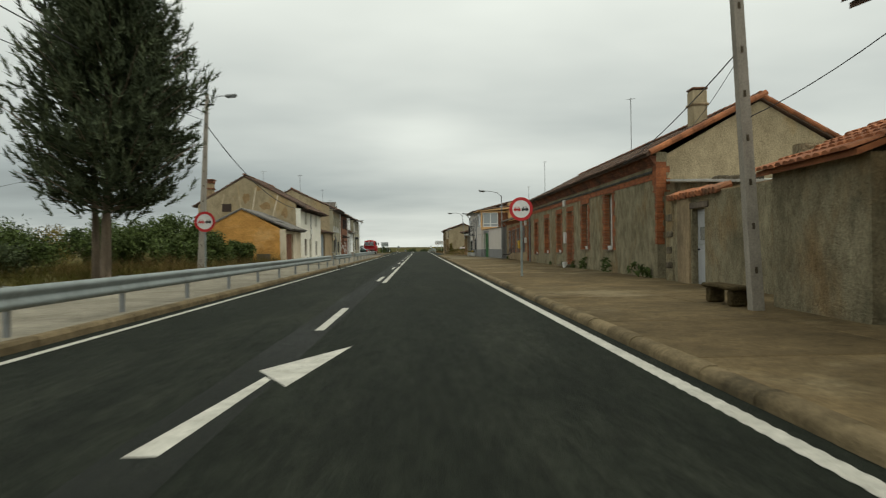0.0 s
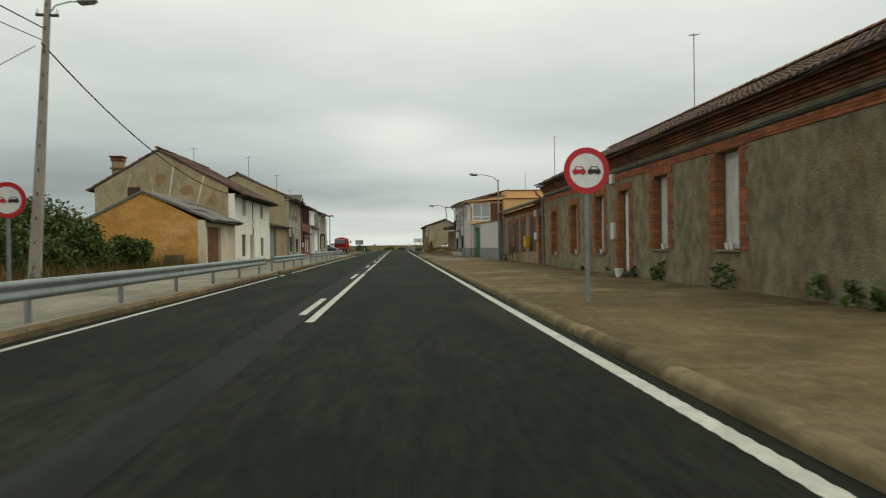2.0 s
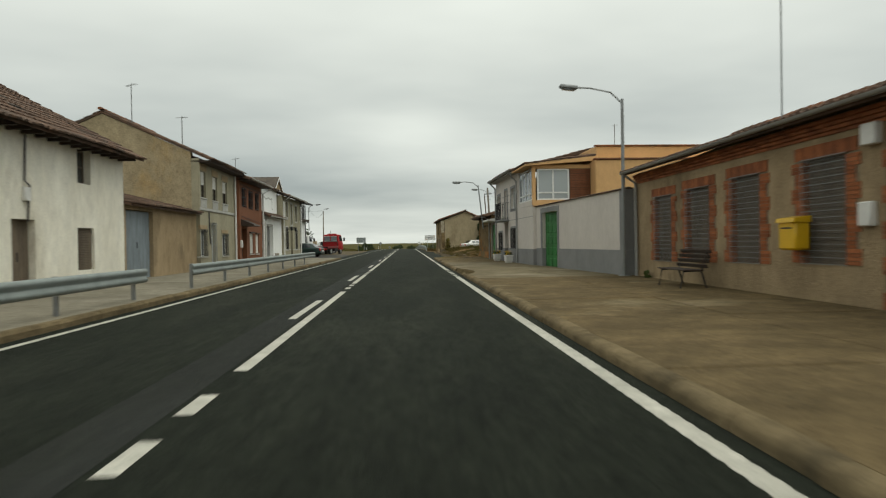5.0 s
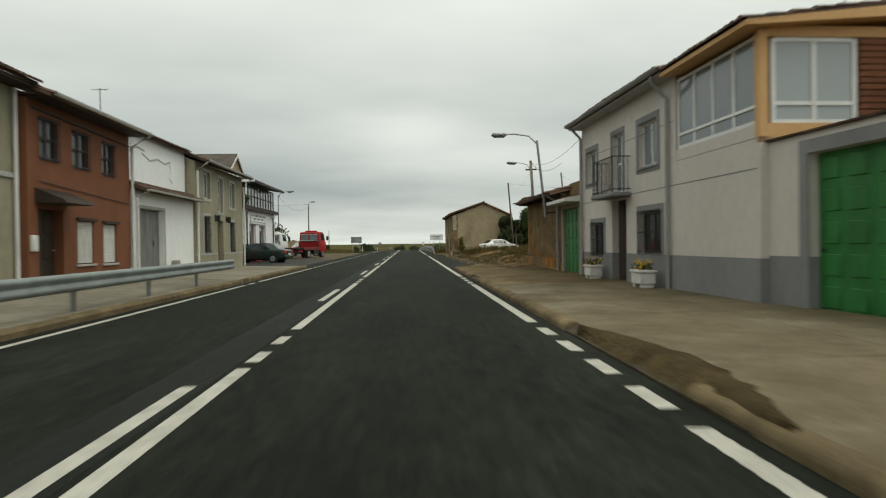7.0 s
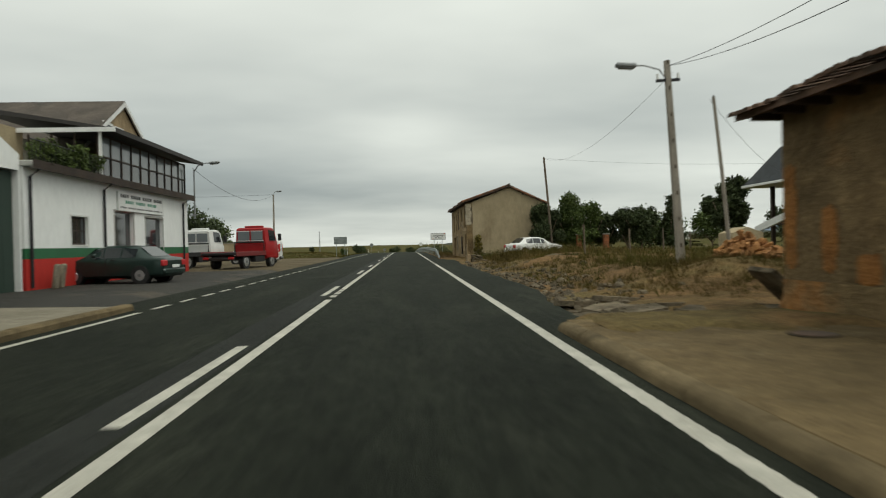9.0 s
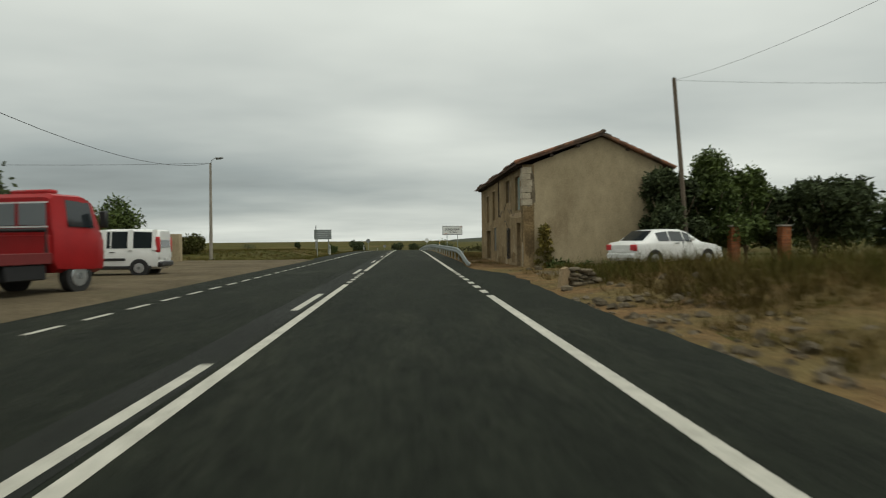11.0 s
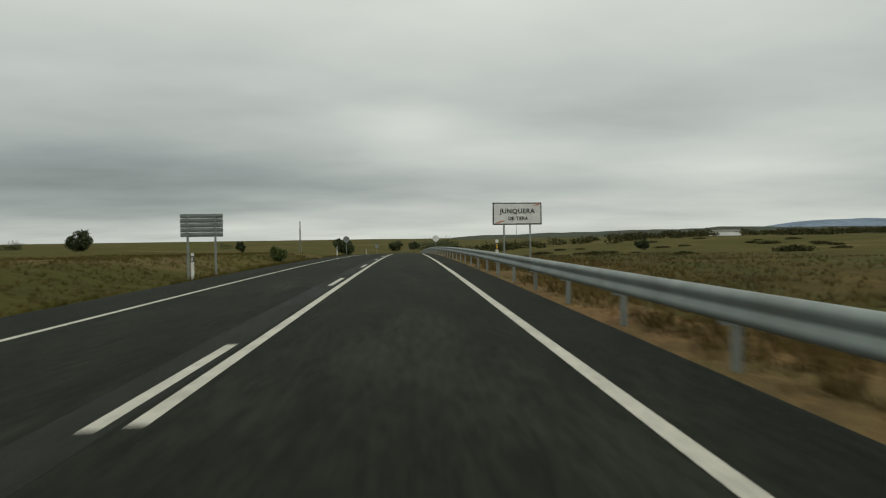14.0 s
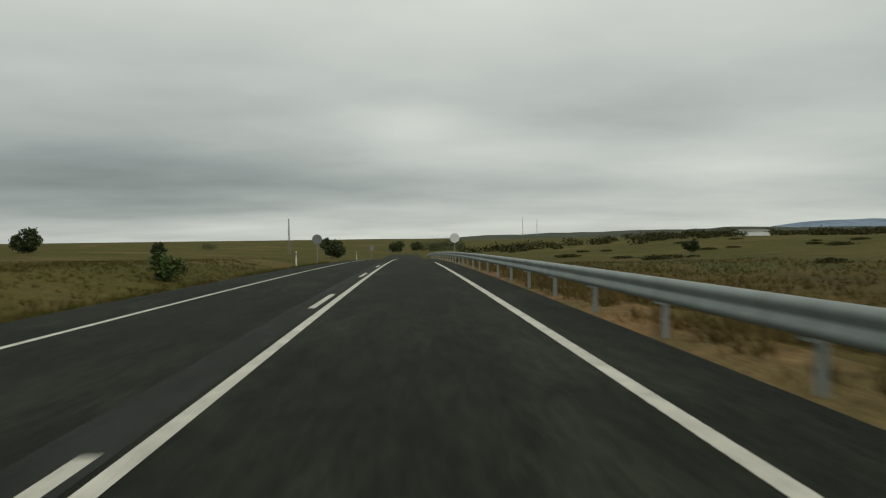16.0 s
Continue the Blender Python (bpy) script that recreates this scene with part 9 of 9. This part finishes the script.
# earth trodden out over the pavement's ragged end
rows = [[(2.55 + 0.25 * tilted_noise(x * 1.7 + 3) * (t == 0) + x, 87.9 + 1.9 * t + (0.55 * tilted_noise(x * 1.3) - 0.10 * x) * (1 - t), 0.134 + 0.045 * math.sin(math.pi * min(1.0, t * 1.4)) * (1.2 + tilted_noise(5 * x + 9 * t)) - (0.035 if t == 0 else 0.07 if x in (0.0, 3.9) else 0.0)) for t in (0, 0.15, 0.35, 0.6, 0.8, 1.0)] for x in spread((0.0, 3.9, 0.2))]
lone("earth_spill", Bag().grid(rows), SOIL, "loose orange earth spilled over the end of the pavement", "earth", "structure", smooth=80)
for x, y, a in ((2.95, 90.6, 35), (3.9, 90.9, 15), (4.7, 91.6, 75), (3.3, 92.6, 50), (5.6, 91.0, 5), (4.3, 93.2, 25), (2.9, 89.6, 80), (5.9, 90.2, 48), (3.35, 89.7, 20), (4.2, 89.9, 70), (5.0, 90.5, -30), (3.5, 91.2, 40), (8.1, 112.0, 10), (7.6, 112.6, 60)):
    ob = lone("broken_slab", Bag().prism([(-0.5, -0.2), (-0.1, -0.36), (0.42, -0.28), (0.5, 0.16), (0.1, 0.34), (-0.38, 0.28)], "z", -0.05, 0.05), DULLSTONE, "broken piece of concrete paving lying on the soil", "rubble", group="broken paving")
    ob.matrix_world = pose(x, y, land_z(x, y) + 0.06, 4 * math.sin(a), 5 * math.cos(a), a)
heap = thing("brick_heap", pose(9.15, 97.0, land_z(9.15, 97.0)), "heap of loose orange bricks and tiles on the bank", "brick heap")
bm_ = Bag().cbox(-0.13, 0.13, -0.06, 0.06, -0.035, 0.035, 0.006).mesh("brick", BRICK_T)
for k in range(170):
    r_ = 0.75 * math.sqrt(rng.random())
    a = rng.random() * 6.28
    ob = part("brick", bm_, None, heap)
    ob.matrix_basis = pose(r_ * math.cos(a), r_ * math.sin(a) * 1.2, 0.05 + (0.80 - 0.85 * r_) * rng.random(), 50 * rng.normal(), 40 * rng.normal(), 360 * rng.random())
for x, y, h in ((8.95, 112.0, 1.55), (12.3, 115.0, 1.3), (15.4, 118.0, 1.3), (18.4, 121.0, 1.2)):
    f = lone("fence_post", Bag().tube([(0, 0, -0.3), (0.03, 0.02, h)], 0.055, 7, 0.045), WOOD_O, "weathered wooden fence post on the bank", "fence post", group="fence posts")
    f.matrix_world = pose(x, y, land_z(x, y), 2, -3, 0)

# ---- stone bench by the yard wall ----
sb = thing("stone_bench", pose(5.30, 12.1, 0.115, 0, 0, -3), "low rough stone bench against the wall", "bench")
part("seat", Bag().cbox(-0.20, 0.20, -0.72, 0.72, 0.29, 0.37, 0.03), MOSS, sb, "dark mossy stone seat")
for u in (-0.5, 0.5):
    part("support", Bag().cbox(-0.15, 0.15, u - 0.11, u + 0.11, 0.0, 0.29, 0.03), MOSS, sb)

# ---- villa behind the meadow ----
PL_PINK = mat("pale_pink_render", (0.46, 0.36, 0.29), (0.39, 0.30, 0.24), 0.9, 0, 25, 0.8, 0.2, 0.01, streak=0.5, vary=0.15)
SLATE = mat("slate", (0.042, 0.048, 0.052), (0.028, 0.031, 0.035), 0.8, 0, 20, 1.5, 0.2, 0.01, island=0.2)
vl = House("villa", "house with a slate mansard roof, chimney and white outside stairs", 1, 23.7, 112.0, 0, "house")
vl.e.location.z = 0.5
vl.put("wall", Bag().cbox(0.0, 9, 0, 5.4, -0.7, 4.1, 0.02), PL_PINK, "pale pink wall")
vl.put("porch_wall", Bag().cbox(1.6, 9, 5.4, 9, -0.7, 4.1, 0.02), WOOD_D, "dark timber porch wall")
for u in (5.9, 8.8):
    vl.put("porch_post", Bag().cbox(0.0, 0.22, u - 0.11, u + 0.11, -0.7, 4.1, 0.01), WOOD_D, "dark timber porch post")
vl.put("porch_floor", Bag().cbox(0.0, 1.6, 5.4, 9, 1.45, 1.62, 0.01), WOOD_D)
vl.put("roof", Bag().add([(-1.2, -1.2, 4.1), (10, -1.2, 4.1), (10, 10, 4.1), (-1.2, 10, 4.1), (0.4, 0.6, 6.4), (8.2, 0.6, 6.4), (8.2, 8.4, 6.4), (0.4, 8.4, 6.4)], [(0, 1, 5, 4), (1, 2, 6, 5), (2, 3, 7, 6), (3, 0, 4, 7), (4, 5, 6, 7), (3, 2, 1, 0)]), SLATE, "dark slate mansard roof", smooth=0)
vl.put("eave", Bag().cbox(-1.3, 10.1, -1.3, 10.1, 3.93, 4.09, 0.02), WHITE, "white eave band")
vl.put("chimney", Bag().cbox(0.5, 1.0, 6.0, 6.5, 4.9, 7.8, 0.03), SLATE, "dark chimney")
vl.put("stairs", Bag().prism([(8.4, 0.95), (8.4, 1.35), (3.3, 2.55), (2.4, 2.55), (2.4, 2.1), (3.3, 2.1)], "x", -1.35, -1.2), WHITE, "white outside stair wall")
for k in range(3):
    vl.window(0.6 + 1.6 * k, 1.4 + 1.6 * k, 1.3, 2.5, -0.04, WHITE, GLASS, 1, 1)
hut = lone("garden_hut", Bag().prism([(-1.1, -0.2), (-1.1, 1.3), (0.0, 1.7), (1.1, 1.3), (1.1, -0.2)], "y", -1, 1), PL_TAN, "small pale garden hut behind the meadow", "hut", smooth=0)
hut.matrix_world = pose(17.1, 112.3, 0.5) @ Matrix.Scale(0.72, 4)

# ---- far low building and hills ----
fb = thing("far_farm", pose(-150.0, 330.0, 0.8, 0, 0, 8), "long low pale farm shed far across the field", "farm building")
part("wall", Bag().cbox(-28, 28, -6, 6, -0.5, 4.2, 0.1), PL_TAN, fb)
part("roof", Bag().prism([(-6.6, 4.2), (0, 5.8), (6.6, 4.2)], "x", -28.5, 28.5), FIBRE, fb, smooth=0)
wh = thing("far_sheds", pose(205.0, 560.0, -0.5, 0, 0, 0), "white farm sheds far across the plain", "farm building")
part("wall", Bag().cbox(-9, 9, -4, 4, 0, 3.4, 0.1), PL_CLEAN, wh)
part("roof", Bag().prism([(-4.3, 3.4), (0, 4.6), (4.3, 3.4)], "x", -9.3, 9.3), FIBRE, wh, smooth=0)


def ridge_line(name, y0, xa, xb, top, material, label, depth=300, n=80, seed=1.0, rough=0.3):
    rows = []
    for t in (0.0, 0.35, 0.7, 1.0):
        row = []
        for k in range(n + 1):
            x = xa + (xb - xa) * k / n
            e = math.sin(math.pi * k / n) ** 0.35 if 0 < k < n else 0.0
            h = top * e * (1 - rough + rough * (0.5 + noise.noise(Vector((x / top / 9, seed, 0))) + 0.35 * noise.noise(Vector((x / top / 2, seed, 3)))))
            row.append((x, y0 + depth * t, -3 + (h + 3) * math.sin(t * math.pi / 2) ** 0.8))
        rows.append(row)
    return lone(name, Bag().grid(rows), material, label, "backdrop", "structure", smooth=180)


ridge_line("backdrop_hill", 800, 60, 900, 8.5, HILL, "low wooded ridge on the horizon", 300, 110, 2.0)
ridge_line("backdrop_hill_far", 1500, 250, 1900, 22, HILL, "far wooded ridge on the horizon", 400, 90, 5.0)
ridge_line("backdrop_mountain", 3300, 1960, 4300, 100, MOUNT, "far mountains behind the plain, distance haze painted into their blue", 500, 60, 8.0)

# scrub and hedges dotted over the plain, and the woods along the rise
sc_c, sc_r = [], []
for k in range(26):
    x, y = 24 + 110 * rng.random(), 235 + 200 * rng.random()
    s_ = 0.5 + 0.9 * rng.random()
    sc_c.append((x, y, land_z(x, y) + 0.25 * s_))
    sc_r.append((2.6 * s_, 1.1 * s_, 0.42 * s_))
lone("scrub", leaves(sc_c, sc_r, 14000, 0.16), SCRUB, "low dark scrub dotted over the dry plain", "scrub", "stuff", smooth=0, fix=False)
wd_c, wd_r = [], []
for k in range(170):
    t = rng.random()
    x, y = 38 + 420 * t + 12 * rng.normal(), 470 + 230 * t + 22 * rng.normal()
    s_ = 1.2 + 1.8 * rng.random() ** 2
    wd_c.append((x, y, land_z(x, y) + 0.5 * s_ + 2.0 * t))
    wd_r.append((2.4 * s_, 1.6 * s_, 0.95 * s_))
lone("far_woods", leaves(wd_c, wd_r, 18000, 0.55), SCRUB, "dark far woods along the rise on the horizon", "woods", "stuff", smooth=0, fix=False)
